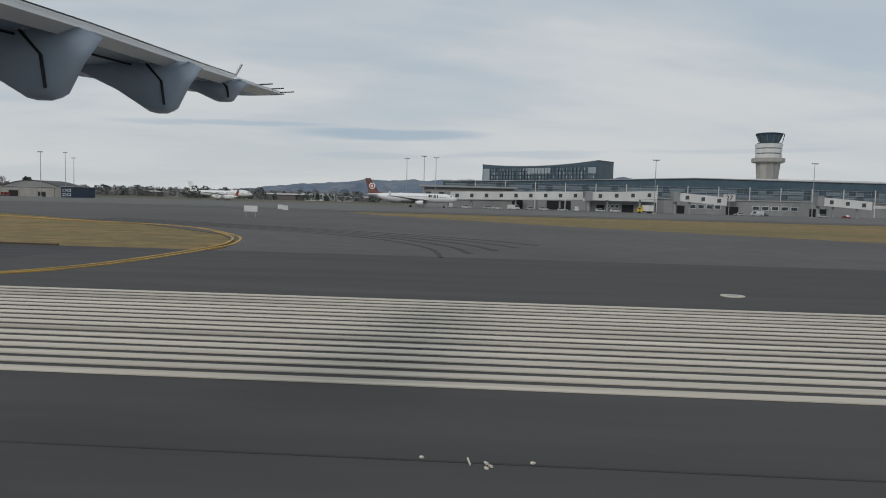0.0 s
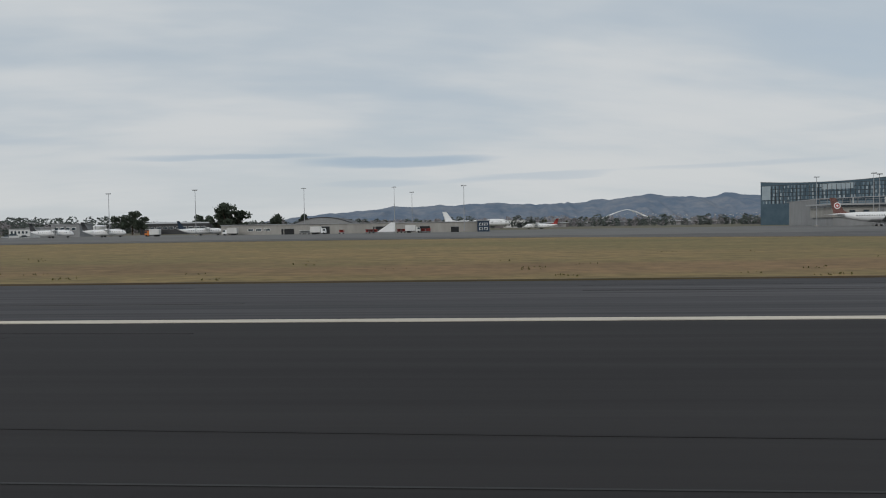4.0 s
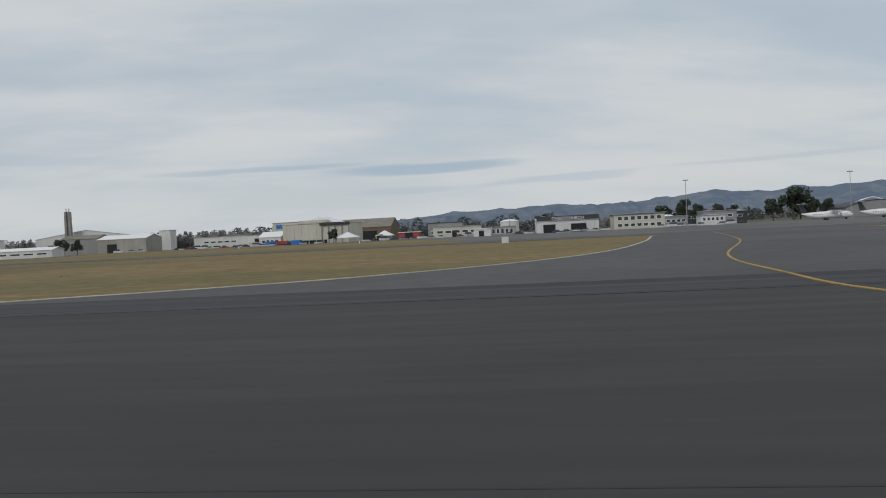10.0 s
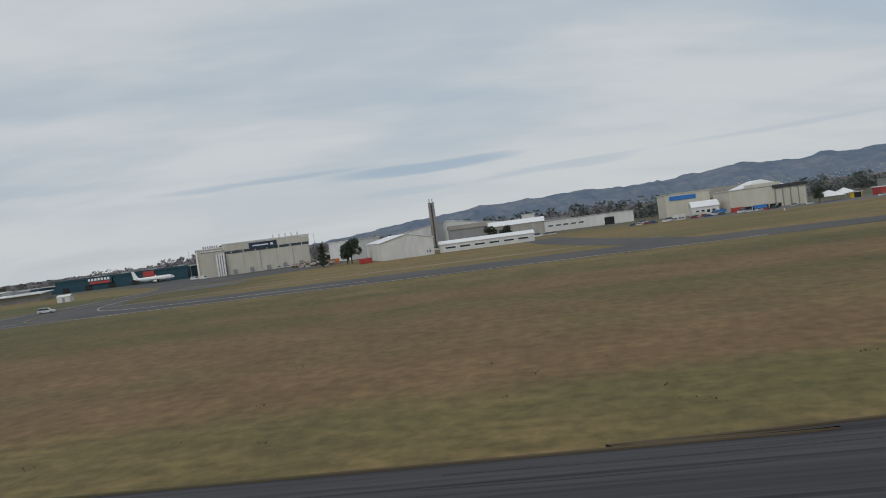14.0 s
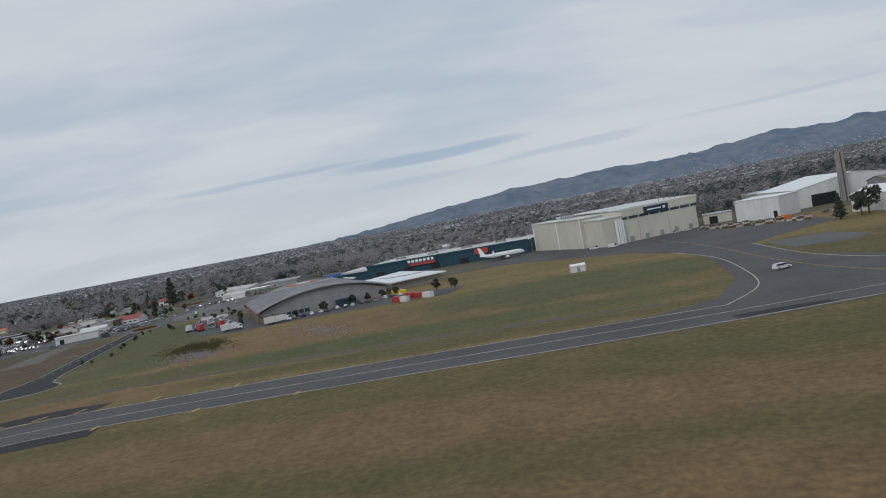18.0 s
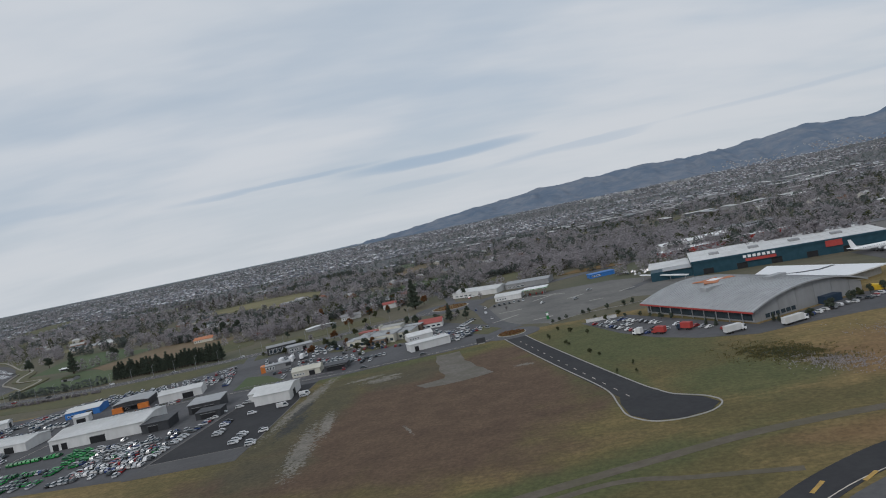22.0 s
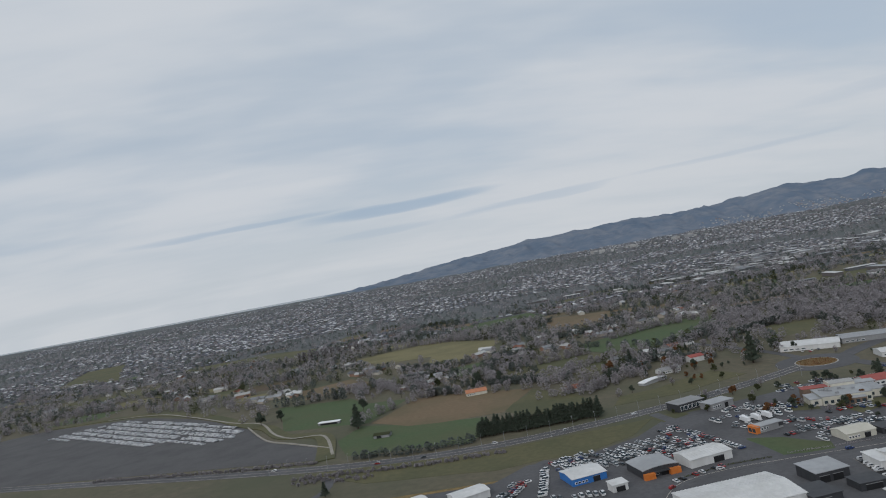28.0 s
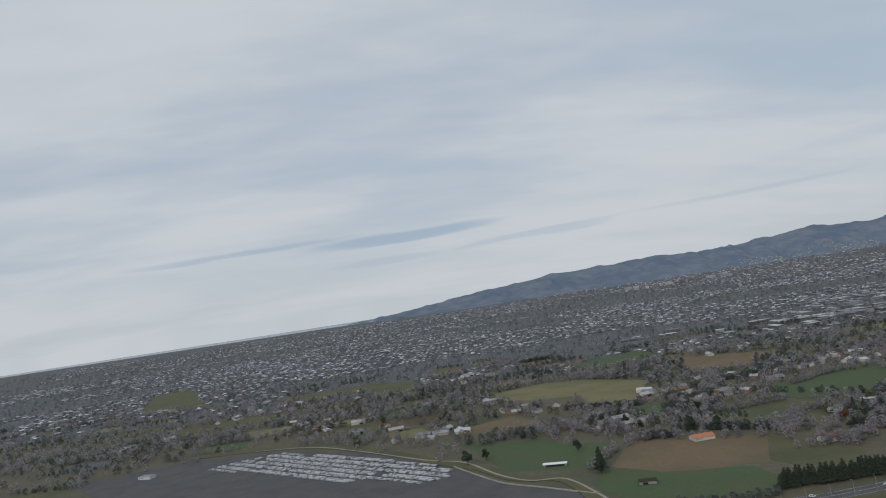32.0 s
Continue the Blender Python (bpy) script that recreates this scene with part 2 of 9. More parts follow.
def meadow(name, base, layers):
    """Rough ground on which layers of other growth lie in loose patches with ragged soft edges."""
    m = base.copy()
    m.name = name
    t = m.node_tree
    bsdf = t.nodes["Principled BSDF"]
    col = bsdf.inputs["Base Color"].links[0].from_socket
    geo = t.nodes.new("ShaderNodeNewGeometry")

    def noise_tex(s, d, off):
        mp = t.nodes.new("ShaderNodeMapping")
        mp.inputs["Location"].default_value = (off, off * 0.7, 0)
        t.links.new(geo.outputs["Position"], mp.inputs[0])
        n = t.nodes.new("ShaderNodeTexNoise")
        n.inputs["Scale"].default_value, n.inputs["Detail"].default_value, n.inputs["Roughness"].default_value = s, d, 0.65
        t.links.new(mp.outputs[0], n.inputs["Vector"])
        return n.outputs[0]

    def math_node(op, x, y, z=None):
        n = t.nodes.new("ShaderNodeMath")
        n.operation = op
        for i, q in enumerate((x, y, z)):
            if isinstance(q, (int, float)):
                n.inputs[i].default_value = q
            elif q is not None:
                t.links.new(q, n.inputs[i])
        return n.outputs[0]

    def blend(f, x, y):
        n = t.nodes.new("ShaderNodeMix")
        n.data_type = "RGBA"
        for sck, q in ((n.inputs[0], f), (n.inputs[6], x), (n.inputs[7], y)):
            if isinstance(q, tuple):
                sck.default_value = rgb(q)
            else:
                t.links.new(q, sck)
        return n.outputs[2]

    def ramp(x, lo, hi):
        n = t.nodes.new("ShaderNodeMapRange")
        n.interpolation_type = "SMOOTHSTEP"
        t.links.new(x, n.inputs[0])
        n.inputs[1].default_value, n.inputs[2].default_value = lo, hi
        return n.outputs[0]
    for k, (ca, cb, freq, amp, soft, most, blobs) in enumerate(layers):
        near = None
        for cx, cy, rx, ry, rot in blobs:
            mp = t.nodes.new("ShaderNodeMapping")
            mp.vector_type = "TEXTURE"
            mp.inputs["Location"].default_value = (cx, cy, 0)
            mp.inputs["Rotation"].default_value = (0, 0, radians(rot))
            mp.inputs["Scale"].default_value = (rx, ry, 1e5)
            t.links.new(geo.outputs["Position"], mp.inputs[0])
            ln = t.nodes.new("ShaderNodeVectorMath")
            ln.operation = "LENGTH"
            t.links.new(mp.outputs[0], ln.inputs[0])
            near = ln.outputs["Value"] if near is None else math_node("MINIMUM", near, ln.outputs["Value"])
        wob = math_node("MULTIPLY", math_node("SUBTRACT", noise_tex(freq, 7, 13.0 * k), 0.5), amp)
        f = math_node("MULTIPLY", ramp(math_node("ADD", math_node("SUBTRACT", 1.0, near), wob), -soft, soft), most)
        tone = blend(ramp(noise_tex(0.16, 10, 31.0 + 7 * k), 0.3, 0.7), ca, cb)
        col = blend(f, col, tone)
    grain = t.nodes.new("ShaderNodeMix")
    grain.data_type, grain.blend_type = "RGBA", "MULTIPLY"
    grain.inputs[0].default_value = 1.0
    t.links.new(col, grain.inputs[6])
    t.links.new(blend(ramp(noise_tex(1.1, 6, 91.0), 0.28, 0.72), (0.72, 0.72, 0.70), (1.22, 1.20, 1.16)), grain.inputs[7])
    t.links.new(grain.outputs[2], bsdf.inputs["Base Color"])
    return m


# Pasture colour with extra blue mixed in to imitate haze over the farmland.
ROUGH = surface("rough_pasture", (0.094, 0.086, 0.060), (0.142, 0.124, 0.084), 0.25, 0.012, 0.95, 0.3, stain=(0.082, 0.088, 0.054), stain_amt=0.85)
GRASS = surface("dry_grass", (0.140, 0.104, 0.044), (0.285, 0.200, 0.088), 0.9, 0.05, 0.95, 0.5, stain=(0.118, 0.108, 0.040), stain_amt=0.8, stretch=(0.3, 1, 1))
# Ground of the far plain, muted and blued in its colour to imitate haze.
HAZED_PLAIN = surface("hazed_far_plain", (0.088, 0.094, 0.100), (0.126, 0.128, 0.130), 0.05, 0.004, 0.95, stain=(0.088, 0.102, 0.094), stain_amt=0.8)
RUNWAY = surface("runway_asphalt", (0.017, 0.016, 0.0172), (0.030, 0.0285, 0.0295), 1.2, 0.12, 0.8, 0.2, stretch=(0.04, 1.6, 1), stain=(0.038, 0.036, 0.036), stain_amt=0.55, spec=0.15)
SHOULDER = surface("shoulder_asphalt", (0.024, 0.023, 0.027), (0.096, 0.093, 0.098), 1.4, 0.2, 0.85, 0.2, stretch=(0.03, 2.2, 1), stain=(0.040, 0.040, 0.044), stain_amt=0.7, spec=0.2)
TARMAC = surface("taxiway_asphalt", (0.088, 0.086, 0.088), (0.116, 0.113, 0.113), 0.9, 0.06, 0.85, 0.15, stain=(0.066, 0.065, 0.068), stain_amt=0.6, spec=0.2)
OLD_TARMAC = surface("old_threshold_asphalt", (0.060, 0.059, 0.060), (0.082, 0.080, 0.080), 0.9, 0.06, 0.85, 0.15, stain=(0.046, 0.046, 0.048), stain_amt=0.6, spec=0.2, stretch=(0.15, 1.3, 1))
APRON = surface("apron_concrete", (0.125, 0.124, 0.122), (0.16, 0.158, 0.152), 0.5, 0.03, 0.85, stain=(0.095, 0.095, 0.097), stain_amt=0.7, spec=0.2)
DARKTAR = surface("fresh_asphalt", (0.030, 0.030, 0.033), (0.042, 0.042, 0.045), 0.8, 0.08, 0.85, stain=(0.055, 0.055, 0.056), stain_amt=0.5, spec=0.2)
ROAD = surface("road_asphalt", (0.092, 0.092, 0.098), (0.124, 0.123, 0.127), 0.7, 0.05, 0.85, stain=(0.065, 0.065, 0.068), stain_amt=0.6, spec=0.2)
WPAINT = surface("white_marking_paint", (0.50, 0.455, 0.385), (0.66, 0.605, 0.52), 3.0, 0.6, 0.7, stain=(0.28, 0.25, 0.21), stain_amt=0.65, stretch=(0.1, 3.0, 1))
YPAINT = surface("yellow_marking_paint", (0.40, 0.25, 0.06), (0.52, 0.33, 0.085), 3.0, 0.5, 0.7, stain=(0.22, 0.15, 0.07), stain_amt=0.6)
RUBBER = surface("tyre_marks", (0.017, 0.0165, 0.017), (0.026, 0.025, 0.026), 2.0, 0.2, 0.8, stretch=(0.05, 2, 1), spec=0.15)
SEAL = surface("joint_sealant", (0.012, 0.012, 0.013), (0.02, 0.02, 0.02), 4, 1, 0.6)
EARTH = surface("bare_earth_field", (0.074, 0.052, 0.036), (0.118, 0.084, 0.056), 0.25, 0.03, 0.95, 0.3, stain=(0.085, 0.080, 0.034), stain_amt=0.6)
FADED = surface("sun_faded_red_paint", (0.60, 0.47, 0.43), (0.66, 0.54, 0.49), 3, 0.5, 0.6)
CROSSING = surface("crossing_asphalt", (0.050, 0.049, 0.050), (0.074, 0.072, 0.072), 1.0, 0.1, 0.85, 0.15, stretch=(0.12, 1.2, 1), stain=(0.040, 0.040, 0.041), stain_amt=0.6, spec=0.15)
ORANGE_GRASS = surface("rank_orange_grass", (0.15, 0.090, 0.038), (0.19, 0.12, 0.05), 0.5, 0.06, 0.95, 0.4, stain=(0.10, 0.085, 0.03), stain_amt=0.7)
# Field greens and tans; blue is raised in all four for airlight.
GREEN = surface("green_paddock", (0.058, 0.090, 0.040), (0.084, 0.116, 0.054), 0.5, 0.03, 0.95, 0.2, stain=(0.092, 0.096, 0.050), stain_amt=0.6)
OLIVE = surface("olive_paddock", (0.090, 0.088, 0.046), (0.128, 0.117, 0.060), 0.4, 0.03, 0.95, 0.2, stain=(0.066, 0.076, 0.040), stain_amt=0.7)
TAN = surface("dry_tan_field", (0.150, 0.108, 0.066), (0.190, 0.138, 0.084), 0.4, 0.03, 0.95, 0.2, stain=(0.112, 0.100, 0.056), stain_amt=0.7)
YELLOW_FIELD = surface("yellowed_paddock", (0.165, 0.148, 0.074), (0.205, 0.180, 0.092), 0.4, 0.03, 0.95, stain=(0.118, 0.112, 0.058), stain_amt=0.7)
GRAVEL = surface("gravel", (0.14, 0.13, 0.12), (0.20, 0.19, 0.175), 1.2, 0.08, 0.95, 0.3, stain=(0.10, 0.095, 0.085), stain_amt=0.6)
WHITE_METAL = surface("white_sheet_metal", (0.56, 0.565, 0.56), (0.68, 0.68, 0.67), 0.6, 0.12, 0.55, stain=(0.46, 0.455, 0.44), stain_amt=0.5, stretch=(1, 1, 0.3))
CREAM = surface("cream_cladding", (0.50, 0.48, 0.41), (0.58, 0.56, 0.48), 0.6, 0.1, 0.6, stain=(0.40, 0.38, 0.32), stain_amt=0.4, stretch=(1, 1, 0.3))
GREYWALL = surface("grey_cladding", (0.24, 0.245, 0.25), (0.30, 0.305, 0.31), 0.6, 0.1, 0.6, stain=(0.19, 0.19, 0.19), stain_amt=0.5, stretch=(1, 1, 0.3))
CONCRETE = surface("pale_concrete", (0.30, 0.29, 0.27), (0.38, 0.37, 0.345), 0.7, 0.1, 0.8, stain=(0.23, 0.22, 0.20), stain_amt=0.5, stretch=(1, 1, 0.35))
DARKWALL = surface("charcoal_cladding", (0.035, 0.037, 0.042), (0.055, 0.057, 0.062), 0.6, 0.1, 0.55, stain=(0.07, 0.07, 0.075), stain_amt=0.4)
NAVY = surface("navy_cladding", (0.020, 0.038, 0.065), (0.030, 0.052, 0.085), 0.6, 0.1, 0.5)
TEAL = surface("dark_teal_cladding", (0.012, 0.046, 0.066), (0.020, 0.064, 0.090), 0.6, 0.1, 0.55)
GREYROOF = surface("grey_metal_roof", (0.30, 0.31, 0.32), (0.38, 0.39, 0.40), 0.5, 0.08, 0.5, stain=(0.23, 0.235, 0.24), stain_amt=0.5, spec=0.4)
BROWNWALL = surface("brown_brick_wall", (0.14, 0.10, 0.075), (0.19, 0.14, 0.105), 0.7, 0.1, 0.85)
TANROOF = surface("weathered_tan_roof", (0.19, 0.17, 0.14), (0.25, 0.225, 0.19), 0.4, 0.06, 0.7, stain=(0.15, 0.13, 0.11), stain_amt=0.5)
RED = surface("red_paint", (0.33, 0.045, 0.04), (0.41, 0.065, 0.055), 0.8, 0.2, 0.55)
TERRACOTTA = surface("terracotta_tiles", (0.40, 0.165, 0.085), (0.48, 0.21, 0.115), 0.8, 0.2, 0.75)
RED_ROOF = surface("weathered_red_roof", (0.27, 0.07, 0.06), (0.34, 0.10, 0.085), 0.6, 0.15, 0.7)
ORANGE = surface("orange_paint", (0.52, 0.15, 0.03), (0.62, 0.20, 0.045), 0.8, 0.2, 0.55)
YELLOW = surface("yellow_paint", (0.60, 0.40, 0.03), (0.70, 0.48, 0.05), 0.8, 0.2, 0.5)
BLUE = surface("blue_paint", (0.03, 0.14, 0.42), (0.05, 0.19, 0.50), 0.8, 0.2, 0.5)
WHITE = surface("white_gloss_paint", (0.72, 0.73, 0.74), (0.80, 0.80, 0.80), 0.8, 0.2, 0.35, spec=0.5)
GREY = surface("grey_paint", (0.22, 0.225, 0.23), (0.27, 0.275, 0.28), 0.8, 0.2, 0.5)
STEEL = surface("galvanised_steel", (0.28, 0.29, 0.30), (0.36, 0.37, 0.38), 2, 0.3, 0.45, metal=0.4)
DARK = surface("dark_opening", (0.012, 0.013, 0.015), (0.02, 0.021, 0.023), 1, 0.2, 0.6)
TYRE = surface("black_rubber", (0.015, 0.015, 0.016), (0.022, 0.022, 0.022), 3, 0.5, 0.8)
GLASS = surface("dark_window_glass", (0.030, 0.045, 0.055), (0.045, 0.062, 0.075), 0.4, 0.1, 0.08, spec=0.6)
BLUEGLASS = surface("blue_facade_glass", (0.13, 0.19, 0.235), (0.18, 0.245, 0.295), 0.3, 0.08, 0.15, spec=0.6)
PALEGLASS = surface("pale_facade_glass", (0.26, 0.32, 0.36), (0.34, 0.40, 0.44), 0.3, 0.08, 0.15, spec=0.6)
TERMGLASS = surface("deep_blue_facade_glass", (0.050, 0.088, 0.120), (0.078, 0.120, 0.155), 0.3, 0.08, 0.3, spec=0.35)
BARK = surface("bark", (0.065, 0.050, 0.038), (0.10, 0.080, 0.062), 3, 0.4, 0.95)
# Leaf green lightened and blued: the lift of haze is in the colour.
HAZED_LEAF = leafy(surface("hazed_evergreen_leaves", (0.108, 0.126, 0.118), (0.158, 0.176, 0.160), 1.5, 0.3, 0.9, per=0.10, spec=0.15), 0.45)
DARKLEAF = leafy(surface("dark_evergreen_leaves", (0.062, 0.080, 0.062), (0.102, 0.120, 0.090), 1.5, 0.3, 0.9, per=0.15, spec=0.15), 0.3)
LEAF_OLIVE = leafy(surface("olive_leaves", (0.066, 0.076, 0.040), (0.100, 0.108, 0.056), 1.5, 0.3, 0.9, per=0.25, spec=0.15), 0.35)
# Twig colour raised to a pale grey-mauve to stand in for haze.
HAZED_TWIG = leafy(surface("hazed_winter_twigs", (0.340, 0.318, 0.326), (0.415, 0.388, 0.398), 1.5, 0.05, 0.95, per=0.06, spec=0.1, stain=(0.285, 0.268, 0.278), stain_amt=0.7), 0.5)
RUST_LEAF = surface("russet_leaves", (0.12, 0.055, 0.025), (0.17, 0.085, 0.035), 1.5, 0.3, 0.9, per=0.3)
# Hills in blue-grey: distance haze is mixed into the base colour.
HAZED_HILL = surface("hazed_far_hills", (0.142, 0.182, 0.238), (0.222, 0.238, 0.270), 0.016, 0.0045, 1.0, stain=(0.115, 0.158, 0.220), stain_amt=0.8, spec=0.0, stretch=(1, 1, 2.0))
SEA = surface("far_sea", (0.10, 0.14, 0.16), (0.13, 0.17, 0.19), 0.01, 0.002, 0.22, spec=0.5)
CARPAINT = palette("car_paints", [(0.62, 0.63, 0.64), (0.30, 0.31, 0.32), (0.02, 0.02, 0.022), (0.66, 0.66, 0.65), (0.12, 0.125, 0.13), (0.025, 0.05, 0.16), (0.58, 0.59, 0.6), (0.30, 0.02, 0.02), (0.40, 0.41, 0.42), (0.06, 0.065, 0.07)], 0.3, 0.5)
GREENCAR = palette("green_car_paints", [(0.02, 0.20, 0.05), (0.03, 0.28, 0.07), (0.015, 0.14, 0.04)], 0.35)
WHITECAR = palette("pale_car_paints", [(0.66, 0.67, 0.68), (0.70, 0.70, 0.70), (0.45, 0.46, 0.47), (0.60, 0.60, 0.60)], 0.35)
STORED = palette("stored_car_paints", [(0.60, 0.61, 0.63), (0.66, 0.66, 0.67), (0.10, 0.105, 0.11), (0.48, 0.49, 0.51), (0.62, 0.62, 0.62), (0.24, 0.25, 0.27), (0.58, 0.58, 0.59), (0.30, 0.31, 0.33)], 0.4)
# Town palettes with the blue-grey of distance haze put into roofs and walls.
HAZED_ROOF = palette("hazed_distant_roofs", [(0.135, 0.148, 0.178), (0.175, 0.185, 0.212), (0.19, 0.165, 0.165), (0.40, 0.41, 0.43), (0.13, 0.133, 0.15), (0.66, 0.67, 0.68), (0.115, 0.12, 0.14), (0.50, 0.51, 0.53), (0.145, 0.155, 0.18)], 0.8, 0.2)
HAZED_WALL = palette("hazed_distant_walls", [(0.17, 0.175, 0.185), (0.36, 0.36, 0.36), (0.16, 0.145, 0.145), (0.20, 0.20, 0.205), (0.14, 0.145, 0.155)], 0.8, 0.2)
HOUSEWALL = palette("house_walls", [(0.50, 0.48, 0.43), (0.62, 0.60, 0.56), (0.30, 0.19, 0.14), (0.38, 0.34, 0.29), (0.55, 0.52, 0.46)], 0.8, 0.2)
HOUSEROOF = palette("house_roofs", [(0.10, 0.105, 0.115), (0.17, 0.17, 0.175), (0.23, 0.10, 0.07), (0.28, 0.28, 0.28), (0.13, 0.12, 0.115), (0.45, 0.45, 0.44), (0.11, 0.10, 0.10), (0.20, 0.13, 0.10)], 0.7, 0.25)
SHEDROOF = palette("shed_roofs", [(0.44, 0.44, 0.43), (0.32, 0.33, 0.34), (0.54, 0.54, 0.53), (0.22, 0.23, 0.24), (0.38, 0.375, 0.36), (0.15, 0.155, 0.16)], 0.55, 0.3)
LAND = meadow("airfield_grassland", GRASS, (
    ((0.074, 0.070, 0.029), (0.114, 0.097, 0.041), 0.09, 1.7, 0.4, 0.8, ((-735, 196, 26, 54, 20), (-700, 131, 58, 8, 3), (-770, 96, 70, 17, 22), (-800, 172, 58, 74, 0), (-560, 150, 26, 30, 0), (-640, 116, 60, 5, 0), (-600, 62, 170, 44, 0), (-430, 70, 60, 22, 0), (-680, 60, 60, 40, -10))),
    ((0.158, 0.096, 0.048), (0.226, 0.140, 0.073), 0.10, 1.6, 0.45, 0.78, ((-668, 160, 34, 17, 10), (-630, 150, 42, 12, 0), (-690, 150, 16, 10, 0), (-560, 44, 110, 13, 2), (-440, 70, 70, 8, 0), (-470, 34, 50, 6, 3), (-640, 72, 60, 9, -4), (-700, 114, 20, 5, 0), (-200, 34, 70, 5, 0), (-100, 30, 50, 4, 0))),
    ((0.062, 0.080, 0.031), (0.098, 0.106, 0.044), 0.10, 1.4, 0.4, 0.8, ((-738, 208, 20, 34, 20), (-612, 166, 40, 24, 0), (-640, 132, 50, 10, 0), (-747, 172, 8, 30, 16), (-716, 152, 16, 14, 0), (-770, 104, 50, 7, 22), (-812, 226, 34, 5, 8))),
    ((0.083, 0.053, 0.037), (0.126, 0.083, 0.055), 0.07, 1.3, 0.30, 0.95, ((-784, 158, 36, 42, 10), (-799, 186, 14, 34, -8), (-768, 180, 14, 38, 18), (-806, 138, 26, 16, 10), (-772, 214, 12, 10, 0))),
    ((0.060, 0.058, 0.038), (0.098, 0.088, 0.050), 0.12, 1.6, 0.4, 0.8, ((-822, 180, 10, 44, -4), (-803, 210, 16, 14, 0), (-818, 140, 10, 12, 0))),
    ((0.150, 0.140, 0.125), (0.240, 0.225, 0.200), 0.9, 5.0, 0.15, 0.8, ((-828, 196, 2.0, 26, 0), (-813, 150, 2.4, 16, 10), (-808, 208, 5, 2.5, 0), (-789, 152, 0.35, 3.5, 25), (-764, 196, 2.6, 1.2, 0), (-813, 168, 1.6, 10, 12), (-815, 213, 5, 1.4, 20), (-806, 212, 3, 1.2, 10))),
    ((0.030, 0.032, 0.036), (0.050, 0.050, 0.050), 0.9, 4.0, 0.3, 0.8, ((-823.5, 172, 2.2, 10, 0), (-826, 186, 1.6, 9, 0))),
))
WORN_GRAVEL = surface("worn_gravel", (0.124, 0.112, 0.096), (0.180, 0.165, 0.146), 0.8, 0.12, 0.95, 0.3, stain=(0.100, 0.092, 0.066), stain_amt=0.7)
WORN_PATH = surface("pale_gravel_path", (0.27, 0.25, 0.22), (0.36, 0.34, 0.30), 1.2, 0.1, 0.95, 0.3, stain=(0.2, 0.19, 0.15), stain_amt=0.6)
TUFT = leafy(surface("rank_grass", (0.10, 0.092, 0.040), (0.165, 0.135, 0.060), 1.5, 0.3, 0.95, per=0.2, spec=0.1), 0.4)
PALE_TAR = surface("worn_car_park_asphalt", (0.140, 0.136, 0.128), (0.185, 0.180, 0.168), 0.5, 0.06, 0.9, stain=(0.105, 0.103, 0.100), stain_amt=0.7, spec=0.2)
TRACK = surface("worn_earth_track", (0.098, 0.083, 0.062), (0.140, 0.120, 0.094), 0.6, 0.08, 0.95, 0.3, stain=(0.095, 0.088, 0.050), stain_amt=0.7)
SCRAPE = surface("scraped_gravelly_earth", (0.085, 0.072, 0.052), (0.175, 0.16, 0.135), 0.6, 0.1, 0.95, 0.3, stain=(0.075, 0.07, 0.04), stain_amt=0.7)


